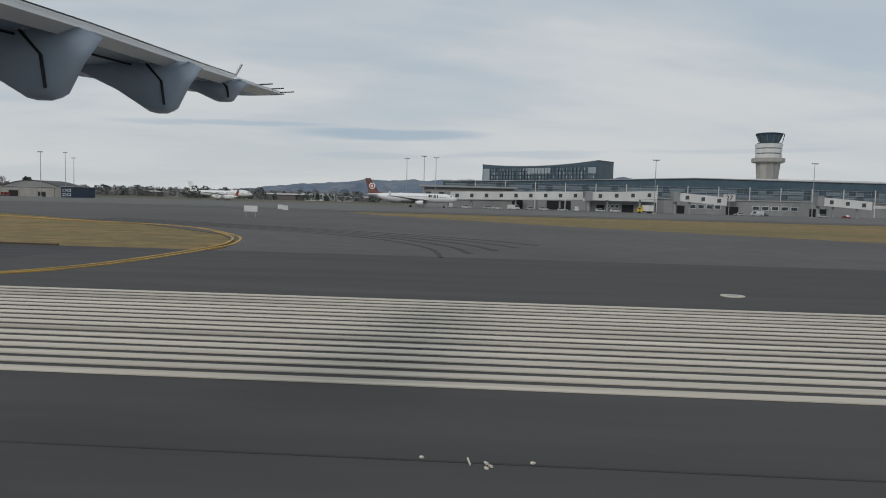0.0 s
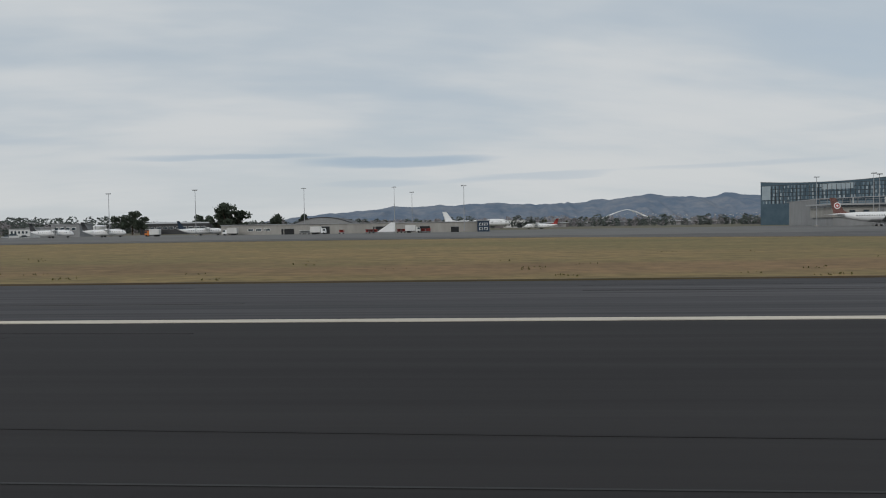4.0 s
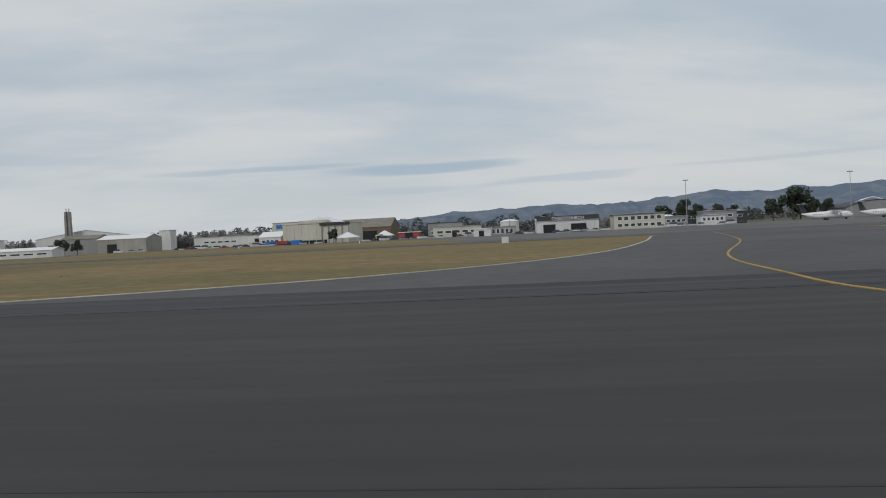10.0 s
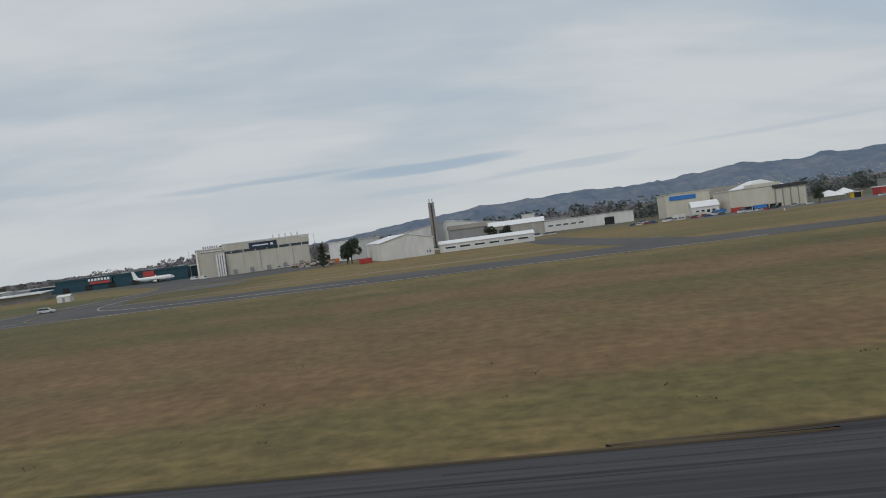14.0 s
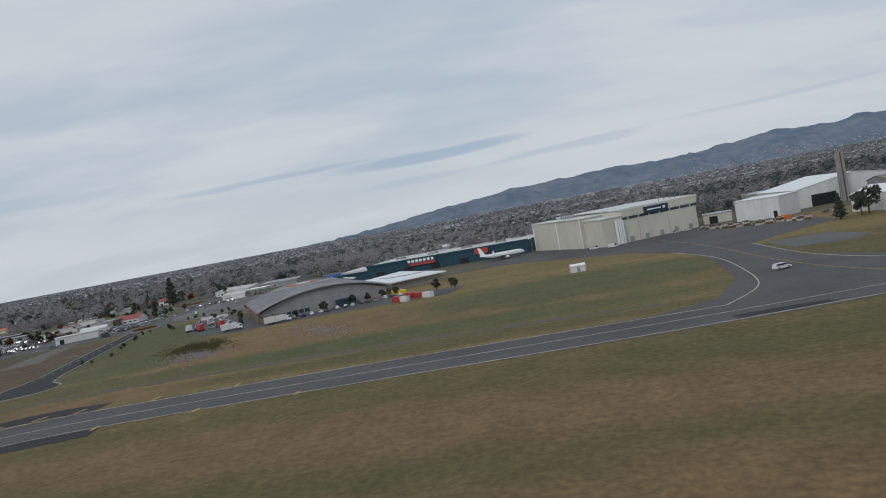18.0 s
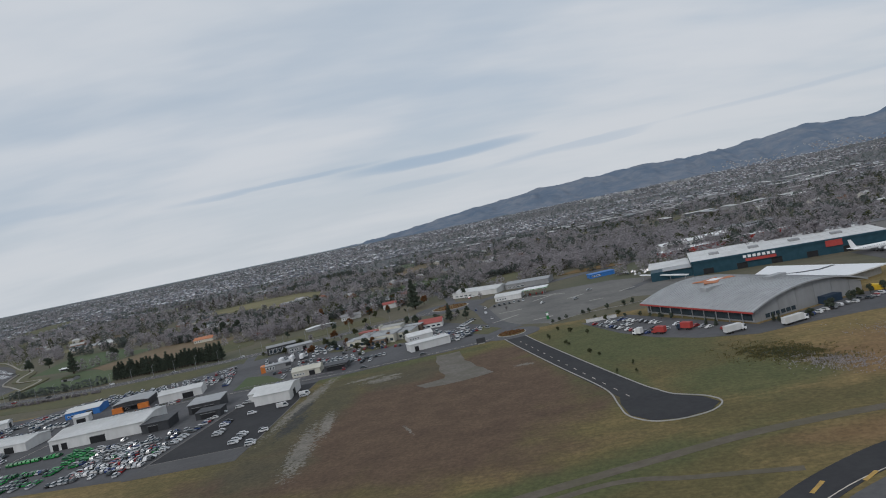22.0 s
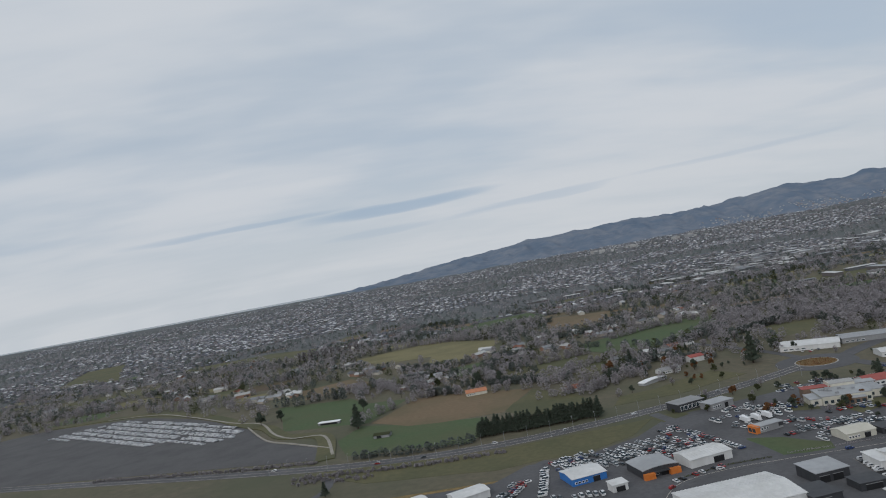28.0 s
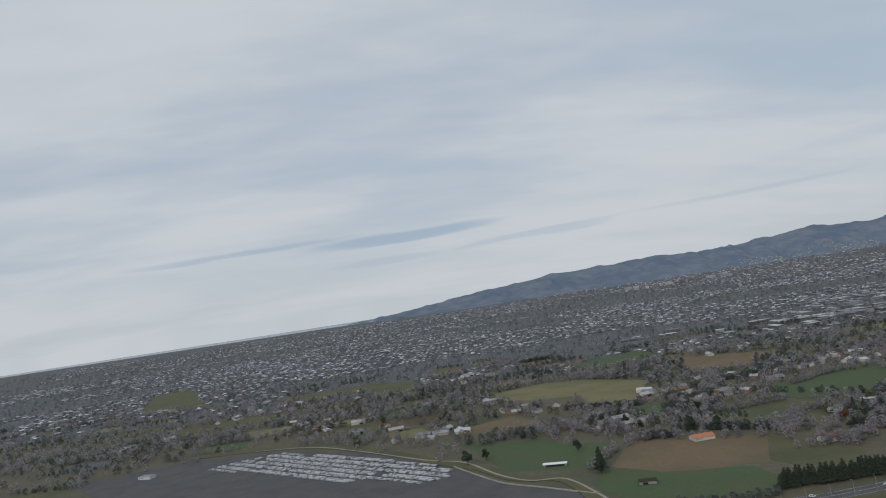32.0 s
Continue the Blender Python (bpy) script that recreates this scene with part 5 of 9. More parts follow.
def control_tower():
    ob = thing("control_tower", "pale concrete control tower with a dark glazed cab", "control tower", 101.6, 256, 0, 0)
    oct_ = lambda r, z, n=12: [(r * math.cos(2 * math.pi * i / n), r * math.sin(2 * math.pi * i / n), z) for i in range(n)]
    Shape().loft([oct_(3.7, -0.3), oct_(3.55, 12.5), oct_(4.1, 18.6)]).make("shaft", CONCRETE, ob)
    Shape().loft([oct_(5.0, 18.4), oct_(5.55, 18.7), oct_(5.55, 20.0), oct_(5.0, 20.05)]).make("gallery", CONCRETE, ob)
    for k in range(3):
        lv = Shape().loft([oct_(4.30 + 0.07 * k, 20.06 + 1.78 * k), oct_(4.42 + 0.07 * k, 21.5 + 1.78 * k)]).make("upper_storey", WHITE_METAL, ob)
        Shape().loft([oct_(4.12, 21.51 + 1.78 * k), oct_(4.12, 21.83 + 1.78 * k)]).make("window_band", GLASS, lv)
    Shape().loft([oct_(3.2, 25.4), oct_(3.35, 25.9), oct_(4.35, 28.2)]).make("cab_glazing", TERMGLASS, ob)
    for i in range(12):
        a = 2 * math.pi * i / 12
        Shape().tube((3.38 * math.cos(a), 3.38 * math.sin(a), 25.9), (4.4 * math.cos(a), 4.4 * math.sin(a), 28.2), 0.06, n=4).make("cab_mullion", GREYWALL, ob)
    Shape().loft([oct_(4.5, 28.2), oct_(4.6, 28.75), oct_(3.4, 28.95)]).make("cab_roof", NAVY, ob)
    for sx in (-1, 1):
        Shape().tube((sx * 3.75, -2.2, 25.45), (sx * 4.3, -2.4, 28.6), 0.13, n=5).make("cab_strut", DARKWALL, ob)
    Shape().tube((1, 0, 28.9), (1, 0, 29.7), 0.05, n=5).make("antenna", STEEL, ob)
    for sx in (-1.1, 1.1):
        Shape().box(sx - 0.25, sx + 0.25, -4.0, -3.5, 12.6, 18.2).make("slot_window", GREYWALL, ob)


hotel()
terminal()
pier()
control_tower()
jet_bridge(-9, 29, 203, 2.4, 3.3, bays=9)
jet_bridge(31, 49, 199, 3.2, 3.9, bays=4, cols=2)
jet_bridge(55, 68, 199, 3.6, 2.6, bays=3, cols=2)
jet_bridge(94, 107, 199, 3.3, 2.4, bays=3, cols=2)
jet_bridge(128, 142, 199, 3.3, 2.4, bays=3, cols=2)
building("service_block", "low grey concrete gate block with dark service doors", "service building", 40, 205, 18, 8, 3.0, 0, GREYWALL, GREYROOF, doors=(("front", 0.1, 0.22, 2.0), ("front", 0.5, 0.68, 2.2)), windows=(("front", 0.25, 0.45, 1.2, 2.2, 3),))
building("service_block", "long low grey gate block under the terminal", "service building", 84, 214, 60, 8, 4.2, 0, GREYWALL, GREYROOF, doors=(("front", 0.05, 0.1, 2.4), ("front", 0.3, 0.36, 2.4), ("front", 0.7, 0.78, 2.4)), windows=(("front", 0.12, 0.28, 1.6, 2.8, 4), ("front", 0.42, 0.65, 1.6, 2.8, 5)))
sign = thing("gate_sign", "pale gate number board on the terminal front", "sign", 72, 207.5, 0, 0)
Shape().box(-1.7, 1.7, 0, 0.12, 4.0, 6.0).make("board", WHITE_METAL, sign)
Shape().box(-0.1, 0.1, 0.0, 0.1, 0, 4.0).make("post", STEEL, sign)
fc = bpy.data.curves.new("gate_number", "FONT")
fc.body, fc.size, fc.extrude, fc.align_x = "27", 2.0, 0.02, "CENTER"
num = new("gate_number", fc)
num.data.materials.append(DARK)
num.parent, num.matrix_basis = sign, pose(0, -0.03, 4.3, 90, 0, 0)
airliner(-18.5, 188, 0, 24, 1.25, surface("brown_tail_pattern", (0.085, 0.03, 0.028), (0.22, 0.12, 0.10), 3.2, 0.6, 0.5), WHITE, "white twin-jet airliner with a patterned brown tail", belly=GREY, tail_parts=((WHITE, 0.85, 0, 0), (RED, 0.62, 0, 0), (WHITE, 0.3, 0, 0)))
for i, wd in enumerate((0.5, 0.2, 0.35, 0.2)):
    Shape().box(4.5 + 0.75 * i, 4.5 + 0.75 * i + wd, -1.27, -1.2, 2.75, 3.5).make("title_bar", DARK, bpy.data.objects["airliner"])
airliner(117, 186, 180, 18, 0.95, DARKWALL, WHITE, "white turboprop airliner with a black tail", props=True, name="turboprop")
airliner(-125.4, 332.1, 0, 31, 1.4, WHITE, WHITE, "very large white four-engined airliner with a white tail", engine_n=4, hump=True, belly=GREY)
airliner(-100, 270, 150, 14, 0.8, RED, WHITE, "small white airliner with a red tail", props=True, name="turboprop")
for x, y, h in ((41.2, 169, 12.8), (-16.1, 196, 14.2), (-13.0, 199, 14.1), (-22.9, 214, 14.5), (82, 178, 13.4), (-176.7, 213.3, 14.0), (-153.9, 252.0, 16.1), (-146.7, 245.3, 13.8), (-126.5, 195.1, 12.9),
                (-206, 201, 13.4), (-233.6, 203, 12.9), (-278, 200, 12.8)):
    mast(x, y, h)
building("cargo_shed", "long low beige cargo shed with dark roller doors", "warehouse", -160.5, 206, 75, 12, 2.85, 0, CONCRETE, GREYROOF, doors=(("front", 0.03, 0.06, 1.5), ("front", 0.24, 0.29, 1.6), ("front", 0.36, 0.43, 2.1), ("front", 0.6, 0.65, 1.9), ("front", 0.78, 0.82, 1.8), ("front", 0.9, 0.93, 1.5)), windows=(("front", 0.10, 0.2, 1.1, 1.8, 3),), bays=14)
building("cargo_office", "navy two-storey office block beside the cargo shed", "office", -121.2, 205, 3.4, 12, 3.1, 0, NAVY, GREYROOF, windows=(("front", 0.1, 0.9, 0.5, 1.2, 2), ("front", 0.1, 0.9, 1.8, 2.5, 2)))
building("freight_terminal", "white low building with tall vertical slots", "warehouse", -107, 456, 20, 10, 4.8, 0, WHITE_METAL, GREYROOF, windows=(("front", 0.1, 0.7, 1.2, 4.0, 7),), glass=DARK, doors=(("front", 0.75, 0.9, 3.2),))
building("hangar", "grey low hangar with a curved slate roof", "hangar", -188, 292, 24, 18, 3.4, 0, GREYWALL, DARKWALL, "arch", 2.6)
building("hangar", "dark wide hangar under a pale shallow roof", "hangar", -251, 292, 30, 16, 4.4, 0, DARKWALL, GREYROOF, "mono", 0.7, windows=(("front", 0.04, 0.96, 2.2, 3.2, 10),))
building("airline_shed", "pale grey flat-roofed apron building", "shed", -262, 230, 10, 8, 4.2, 0, GREYWALL, GREYROOF, windows=(("front", 0.1, 0.9, 2.2, 3.2, 4),))
airliner(-244.5, 192, 0, 13.0, 0.88, DARKWALL, WHITE, "white turboprop airliner with a black tail", props=True, name="turboprop")
airliner(-229.5, 193, 0, 13.0, 0.88, DARKWALL, WHITE, "white turboprop airliner with a black tail", props=True, name="turboprop")
airliner(-206, 205, 20, 13.0, 0.88, NAVY, WHITE, "white turboprop airliner with a navy tail", props=True, name="turboprop")
arch = thing("arched_frame", "white peaked roof frame of a distant stadium", "stadium", 22.1, 733.4, 0, 0)
for k in (-1, 1):
    for sx, sp in ((-1, 29.1), (1, 24.4)):
        rib = Shape()
        pts = [(sx * sp * i / 6, k * 5.0 * i / 6, 15.7 - 10.7 * (i / 6) ** 1.4) for i in range(7)]
        for p, q in zip(pts, pts[1:]):
            rib.tube(p, q, 0.45, n=6)
        rib.make("rib", WHITE, arch)
        Shape().tube((sx * sp, k * 5.0, -0.2), (sx * sp, k * 5.0, 5.2), 0.6, n=8).make("pier", CONCRETE, arch)
Shape().box(-16, 16, 8, 18, -0.3, 4.0).make("stand", NAVY, arch)
# ground vehicles on the apron
rnd = random.Random(3)
for i, x in enumerate((-8, -4.5, 2, 4.7, 9, 13, 17, 22, 26, 33, 37, 70, 73.5, 76, 93, 98)):
    car(("van", "hatchback", "pale", "sedan")[i % 4], x + rnd.uniform(-0.6, 0.6), 193 + rnd.uniform(-2, 4), rnd.choice((0, 180, 90, 8)), 0.03, "apron vehicles")
for x, y, c in ((44, 190, YELLOW), (-165.6, 186, WHITE), (-215.2, 193, ORANGE), (-140.8, 194, WHITE_METAL), (-194.1, 197, WHITE)):
    truck(x, y, rnd.choice((0, 180)), WHITE_METAL, c, 4.2, 0.03, "boxy white airport service truck")
stairs = thing("passenger_steps", "white mobile passenger stairs on the apron", "boarding stairs", -148.7, 193, 0, 0)
Shape().loft([[(x, w, z) for x, z in ((-2, 0.4), (2, 3.0), (3, 3.0), (3, 0.4))] for w in (-0.6, 0.6)]).make("stair_body", WHITE, stairs)
Shape().box(-2.2, 3.2, -0.7, 0.7, 0.03, 0.42).make("chassis", GREY, stairs)
for i, x in enumerate((-161.2, -153.7, -152.7, -151.7, -144.7, -143.7, -138.0, -136.6, -172.6, -171.1)):
    cart = thing("baggage_cart", "red canopied baggage cart by the cargo shed" if i < 8 else "grey baggage cart by the cargo shed", "baggage cart", x, 195, 0.03, 0, "baggage carts")
    Shape().box(-0.75, 0.75, -0.5, 0.5, 0.25, 0.38).make("deck", GREY, cart)
    Shape().box(-0.75, 0.75, -0.5, 0.5, 1.05, 1.12).make("canopy", RED if i < 8 else WHITE_METAL, cart)
    Shape().box(-0.7, 0.7, 0.42, 0.48, 0.38, 1.05).make("back_curtain", RED if i < 8 else GREYWALL, cart)
    for sx in (-0.68, 0.68):
        Shape().box(sx - 0.03, sx + 0.03, -0.46, -0.40, 0.38, 1.05).make("post", STEEL, cart)
        Shape().tube((sx * 0.75, -0.4, 0.13), (sx * 0.75, 0.4, 0.13), 0.13, n=8).make("wheel", TYRE, cart)

# ---- middle of the airfield ----
building("aero_club", "white two-door workshop under a dark lettered fascia", "workshop", -310, 214, 18, 10, 3.4, 0, WHITE_METAL, GREYROOF, doors=(("front", 0.1, 0.3, 2.4), ("front", 0.55, 0.8, 2.4)))
club = bpy.data.objects["aero_club"]
Shape().box(-9.1, 9.1, -5.2, -4.9, 3.45, 4.9).make("fascia", DARKWALL, club)
tx = bpy.data.curves.new("fascia_lettering", "FONT")
tx.body, tx.size, tx.extrude, tx.align_x = "CHRISTCHURCH", 1.25, 0.03, "CENTER"
tx_ob = new("fascia_lettering", tx)
tx_ob.data.materials.append(WHITE)
tx_ob.parent, tx_ob.matrix_basis = club, pose(0, -5.24, 3.72, 90, 0, 0)
building("offices", "two-storey pale office block with strip windows", "office", -289.3, 214, 14.5, 9, 4.4, 0, CREAM, GREYROOF, windows=(("front", 0.05, 0.95, 0.7, 1.7, 7), ("front", 0.05, 0.95, 2.6, 3.8, 7)), over=0.6)
for x, y, r, h in ((-327.8, 255, 3.4, 5.3), (-316.3, 255, 2.3, 5.4), (-311.5, 257, 2.0, 5.2), (-271, 262, 2.6, 4.2)):
    tk = thing("fuel_tank", "white cylindrical steel fuel tank with a domed top", "storage tank", x, y, 0, 0, "fuel tanks")
    n = 20
    ring = lambda q, z: [(q * math.cos(2 * math.pi * i / n), q * math.sin(2 * math.pi * i / n), z) for i in range(n)]
    Shape().loft([ring(r, -0.2), ring(r, h * 0.86)]).make("shell", WHITE_METAL, tk)
    Shape().loft([ring(r + 0.08, h * 0.86 + 0.01), ring(r * 0.6, h * 0.97), ring(0.2, h)]).make("dome", WHITE, tk)
    Shape().box(-0.15, 0.15, -r - 0.15, -r - 0.02, 0, h * 0.9).make("ladder", STEEL, tk)
W1 = (("front", 0.06, 0.94, 1.3, 2.3, 5),)
for x, y, w, d, h, wall, roof, lab, win, dr in (
        (-345, 236, 16, 9, 3.4, CREAM, GREYROOF, "low cream workshop with a grey roof", W1, (("front", 0.4, 0.5, 2.2),)),
        (-350, 246, 12, 8, 5.0, GREYWALL, DARKWALL, "grey flat-topped workshop behind the yard", W1, ()),
        (-330, 240, 9, 6, 2.6, CONCRETE, GREYROOF, "low concrete pump house with square openings", (("front", 0.08, 0.92, 0.4, 2.0, 5),), ()),
        (-371, 232, 2.6, 2.4, 1.7, YELLOW, WHITE, "small yellow open shed on the yard edge", (), (("front", 0.1, 0.9, 2.0),)),
        (-361, 233, 7, 5, 2.3, RED, WHITE, "bright red metal shed with a white roof", (), (("front", 0.3, 0.7, 2.2),)),
        (-275, 235, 9, 7, 3.2, GREYWALL, GREYROOF, "small grey apron office", W1, ()),
        (-268, 214, 7, 5, 2.8, WHITE_METAL, GREYROOF, "small white apron hut", W1, ()),
        (-335, 205, 5, 4, 2.2, WHITE_METAL, WHITE, "small white hut beside the apron", (), (("front", 0.3, 0.6, 1.6),)),
        (-472.3, 281, 5, 5, 8.3, WHITE_METAL, WHITE, "tall white windowless tower block", (), ()),
        (-477, 260, 20, 12, 5.2, CONCRETE, WHITE, "pale workshop with a shallow roof", (), (("front", 0.2, 0.4, 3.4),)),
        (-449, 306, 40, 16, 4.6, WHITE_METAL, SHEDROOF, "long white workshop behind the yard", (("front", 0.1, 0.5, 2.0, 2.8, 5),), (("front", 0.7, 0.8, 3.0),)),
        (-468, 336, 30, 20, 5.5, GREYWALL, SHEDROOF, "large grey workshop with a pale roof", (), ()),
        (-512, 330, 30, 20, 6.0, CONCRETE, SHEDROOF, "white industrial shed with a pale roof", (), ())):
    building("workshop" if h > 3 else "hut", lab, "workshop" if h > 3 else "hut", x, y, w, d, h, 0, wall, roof, "gable" if "gabled" in lab or "shallow" in lab or "broad" in lab else "flat", 1.6, windows=win, doors=dr)
building("workshop", "long white gabled workshop with a red skip by its end", "workshop", -513.2, 212.2, 15.5, 31, 5.0, 20.4, WHITE_METAL, WHITE, "gable", 1.8, "y", windows=(("front", 0.84, 0.94, 0.7, 1.6, 2),))
building("workshop", "white flat-roofed workshop with a small brown door", "workshop", -538.8, 259, 16, 13, 7.2, -47, WHITE_METAL, WHITE, doors=(("front", 0.86, 0.94, 2.4),))
building("workshop", "large white workshop with a broad white roof and open door", "workshop", -506, 288.5, 42, 31, 6.8, 8, WHITE_METAL, WHITE, "gable", 3.2, "y", doors=(("front", 0.12, 0.34, 4.2),))
building("workshop", "grey workshop with a brown pitched roof", "workshop", -495.4, 260, 14, 11, 6.0, 8, GREYWALL, TANROOF, "gable", 1.5, "x")
building("hut", "long white single-storey block with dark windows", "hut", -485.8, 208, 28, 7, 2.3, 6, WHITE_METAL, WHITE, "gable", 0.9, "x", windows=(("front", 0.04, 0.96, 0.9, 1.6, 6),))
building("hut", "white pavilion with a broad hipped white roof", "pavilion", -413.2, 247, 8.6, 8, 3.0, -6, WHITE_METAL, WHITE, "gable", 1.9, "x", windows=(("front", 0.1, 0.9, 0.9, 2.1, 4),))
building("workshop", "long low white shed behind the teal store", "warehouse", -667.5, 431.8, 48.9, 9, 3.4, 20.3, WHITE_METAL, WHITE, "gable", 1.3, "x", windows=(("front", 0.05, 0.95, 1.2, 2.2, 14),))
building("old_hangar", "old broad hangar with a weathered tan pitched roof", "hangar", -394, 305, 30, 22, 5.4, 0, BROWNWALL, TANROOF, "gable", 3.9, "x", doors=(("front", 0.1, 0.8, 4.0),))
ch = building("maintenance_hangar", "cream maintenance hangar with a stepped parapet", "hangar", -395, 248, 24, 20, 7.0, 0, CREAM, WHITE_METAL, doors=(("front", 0.06, 0.66, 1.2),), bays=9)
Shape().box(-6, 4, -10.3, -6, 7.25, 8.2).make("parapet_step", CREAM, ch)
Shape().loft([[(x, y, z) for x, z in ((-7, 7.25), (0, 9.6), (7, 7.25))] for y in (-5.5, 9)]).make("raised_roof", WHITE, ch)
Shape().box(1.5, 12.2, -10.6, -9.9, 6.2, 7.2).make("door_gantry", DARKWALL, ch)
for i in range(5):
    Shape().box(2 + 2.4 * i, 2.25 + 2.4 * i, -10.5, -10.2, 0, 6.2).make("door_track_post", GREYWALL, ch)
building("hangar", "tall cream hangar block with a blue sign board", "hangar", -413.5, 276, 16, 16, 8.6, 0, CREAM, WHITE_METAL)
sb = Shape().box(-6.5, 3, -8.2, -8.0, 6.3, 7.9).make("sign_board", BLUE, bpy.data.objects["hangar.002"])
for x, y, w in ((-381, 227, 7), (-371, 240, 6)):
    tent = thing("marquee", "white peaked fabric marquee", "marquee", x, y, 0, 0, "white marquees")
    Shape().loft([[(-w / 2, -w / 2, 1.6), (w / 2, -w / 2, 1.6), (w / 2, w / 2, 1.6), (-w / 2, w / 2, 1.6)], [(-0.2, -0.2, 3.4), (0.2, -0.2, 3.4), (0.2, 0.2, 3.4), (-0.2, 0.2, 3.4)]]).make("canopy", WHITE, tent)
    for sx in (-1, 1):
        for sy in (-1, 1):
            Shape().tube((sx * w * 0.48, sy * w * 0.48, 0), (sx * w * 0.48, sy * w * 0.48, 1.65), 0.07, n=5).make("pole", STEEL, tent)
FLUE_CONCRETE = surface("weathered_flue_concrete", (0.24, 0.235, 0.23), (0.34, 0.33, 0.32), 0.8, 0.2, 0.85, 0.2, stain=(0.17, 0.155, 0.14), stain_amt=0.6)
chim = thing("chimney_stack", "tall pale concrete chimney of two ribs with steel flues", "chimney", -508.9, 269.2, 0, 10)
for sx in (-0.82, 0.82):
    Shape().loft([[(sx - 0.5, -0.9, -0.2), (sx + 0.5, -0.9, -0.2), (sx + 0.5, 0.9, -0.2), (sx - 0.5, 0.9, -0.2)], [(sx * 0.86 - 0.42, -0.8, 17.8), (sx * 0.86 + 0.42, -0.8, 17.8), (sx * 0.86 + 0.42, 0.8, 17.8), (sx * 0.86 - 0.42, 0.8, 17.8)]]).make("rib", FLUE_CONCRETE, chim)
    Shape().tube((sx * 0.7, 0, 17.7), (sx * 0.7, 0, 19.2), 0.17, n=8).make("flue", STEEL, chim)
Shape().loft([[(-0.4, -0.7, -0.2), (0.4, -0.7, -0.2), (0.4, 0.7, -0.2), (-0.4, 0.7, -0.2)], [(-0.4, -0.6, 17.6), (0.4, -0.6, 17.6), (0.4, 0.6, 17.6), (-0.4, 0.6, 17.6)]]).make("shaft", surface("sooty_brick", (0.075, 0.07, 0.068), (0.11, 0.10, 0.096), 1.5, 0.3, 0.85), chim)


def big_hangar():
    ob = thing("aircraft_hangar", "very large cream aircraft hangar with tall doors and a dark board", "hangar", -574.4, 263.4, 0, 27)
    Shape().box(-16.2, 16.2, 0, 46, -0.3, 11.6).make("wall", CREAM, ob)
    Shape().loft([[(-16.6, y, z), (16.6, y, z), (16.6, y, z + 0.5), (-16.6, y, z + 0.5)] for y, z in ((-0.9, 11.65), (23, 12.1), (46.5, 11.65))]).make("roof", WHITE_METAL, ob)
    Shape().box(-16.3, 16.3, -0.9, -0.1, 9.2, 11.6).make("door_header", CREAM, ob)
    Shape().box(-16.1, 16.1, -0.62, -0.2, 8.2, 9.15).make("clerestory", GLASS, ob)
    Shape().box(-7, 3.6, -1.05, -0.9, 8.9, 11.3).make("sign_board", NAVY, ob)
    Shape().box(-5.6, 0.4, -1.1, -1.04, 9.9, 10.35).make("letter_bar", WHITE, ob)
    Shape().box(1.2, 2.2, -1.1, -1.04, 9.7, 10.6).make("emblem", WHITE, ob)
    for i in range(5):
        Shape().box(-15.9 + 6.36 * i, -9.62 + 6.36 * i, -0.5 - 0.14 * (i % 2), -0.25 - 0.14 * (i % 2), 0.0, 8.15).make("door_leaf", CREAM, ob)
        Shape().box(-14 + 6.36 * i, -12.4 + 6.36 * i, -0.72, -0.55, 0.2, 2.0).make("wicket_door", GREYWALL, ob)
    for i in range(4):
        Shape().box(-19.6 + 0.85 * i, -19.05 + 0.85 * i, -1.6, -0.8, 0, 8.4).make("door_pier", WHITE, ob)
    annex = Shape().box(-26, -16.25, 12, 50, -0.3, 10.9).make("annex", CREAM, ob)
    Shape().box(-26.4, -15.6, 11.6, 50.4, 10.95, 11.3).make("annex_roof", WHITE_METAL, annex)
    pocket = Shape().box(-24.5, -16.25, -0.6, 11.95, -0.3, 9.7).make("door_pocket", CREAM, ob)
    Shape().box(-24.8, -15.95, -0.95, 12.2, 9.75, 10.1).make("pocket_roof", WHITE_METAL, pocket)
    Shape().box(-24.6, -20.3, -0.75, -0.62, 0.0, 9.6).make("end_panel", CREAM, pocket)
    for i in range(7):
        Shape().tube((-23 + 0.9 * i, 30, 11.25), (-23 + 0.9 * i, 30, 12.6), 0.3, n=8).make("roof_vent", STEEL, annex)
    for x, y in ((-26.05, 11.95), (-26.05, 30), (-26.05, 50.05)):
        Shape().tube((x, y, -0.1), (x, y, 10.8), 0.2, n=6).make("downpipe", WHITE, annex)
    for i in range(7):
        Shape().box(-14 + 4.5 * i, -13.6 + 4.5 * i, -0.75, -0.6, 8.25, 9.1).make("clerestory_mullion", CREAM, ob)
    for i in range(5):
        Shape().tube((3 + 2.4 * i, 3, 12.0), (3 + 2.4 * i, 3, 13.6), 0.16, n=6).make("roof_flue", STEEL, ob)
    for x, y, h in ((-29, 48, 12.5), (18.0, -3, 12.4)):
        Shape().tube((x, y, 0), (x, y, h), 0.09, 0.05, 6).make("lightning_mast", STEEL, ob)


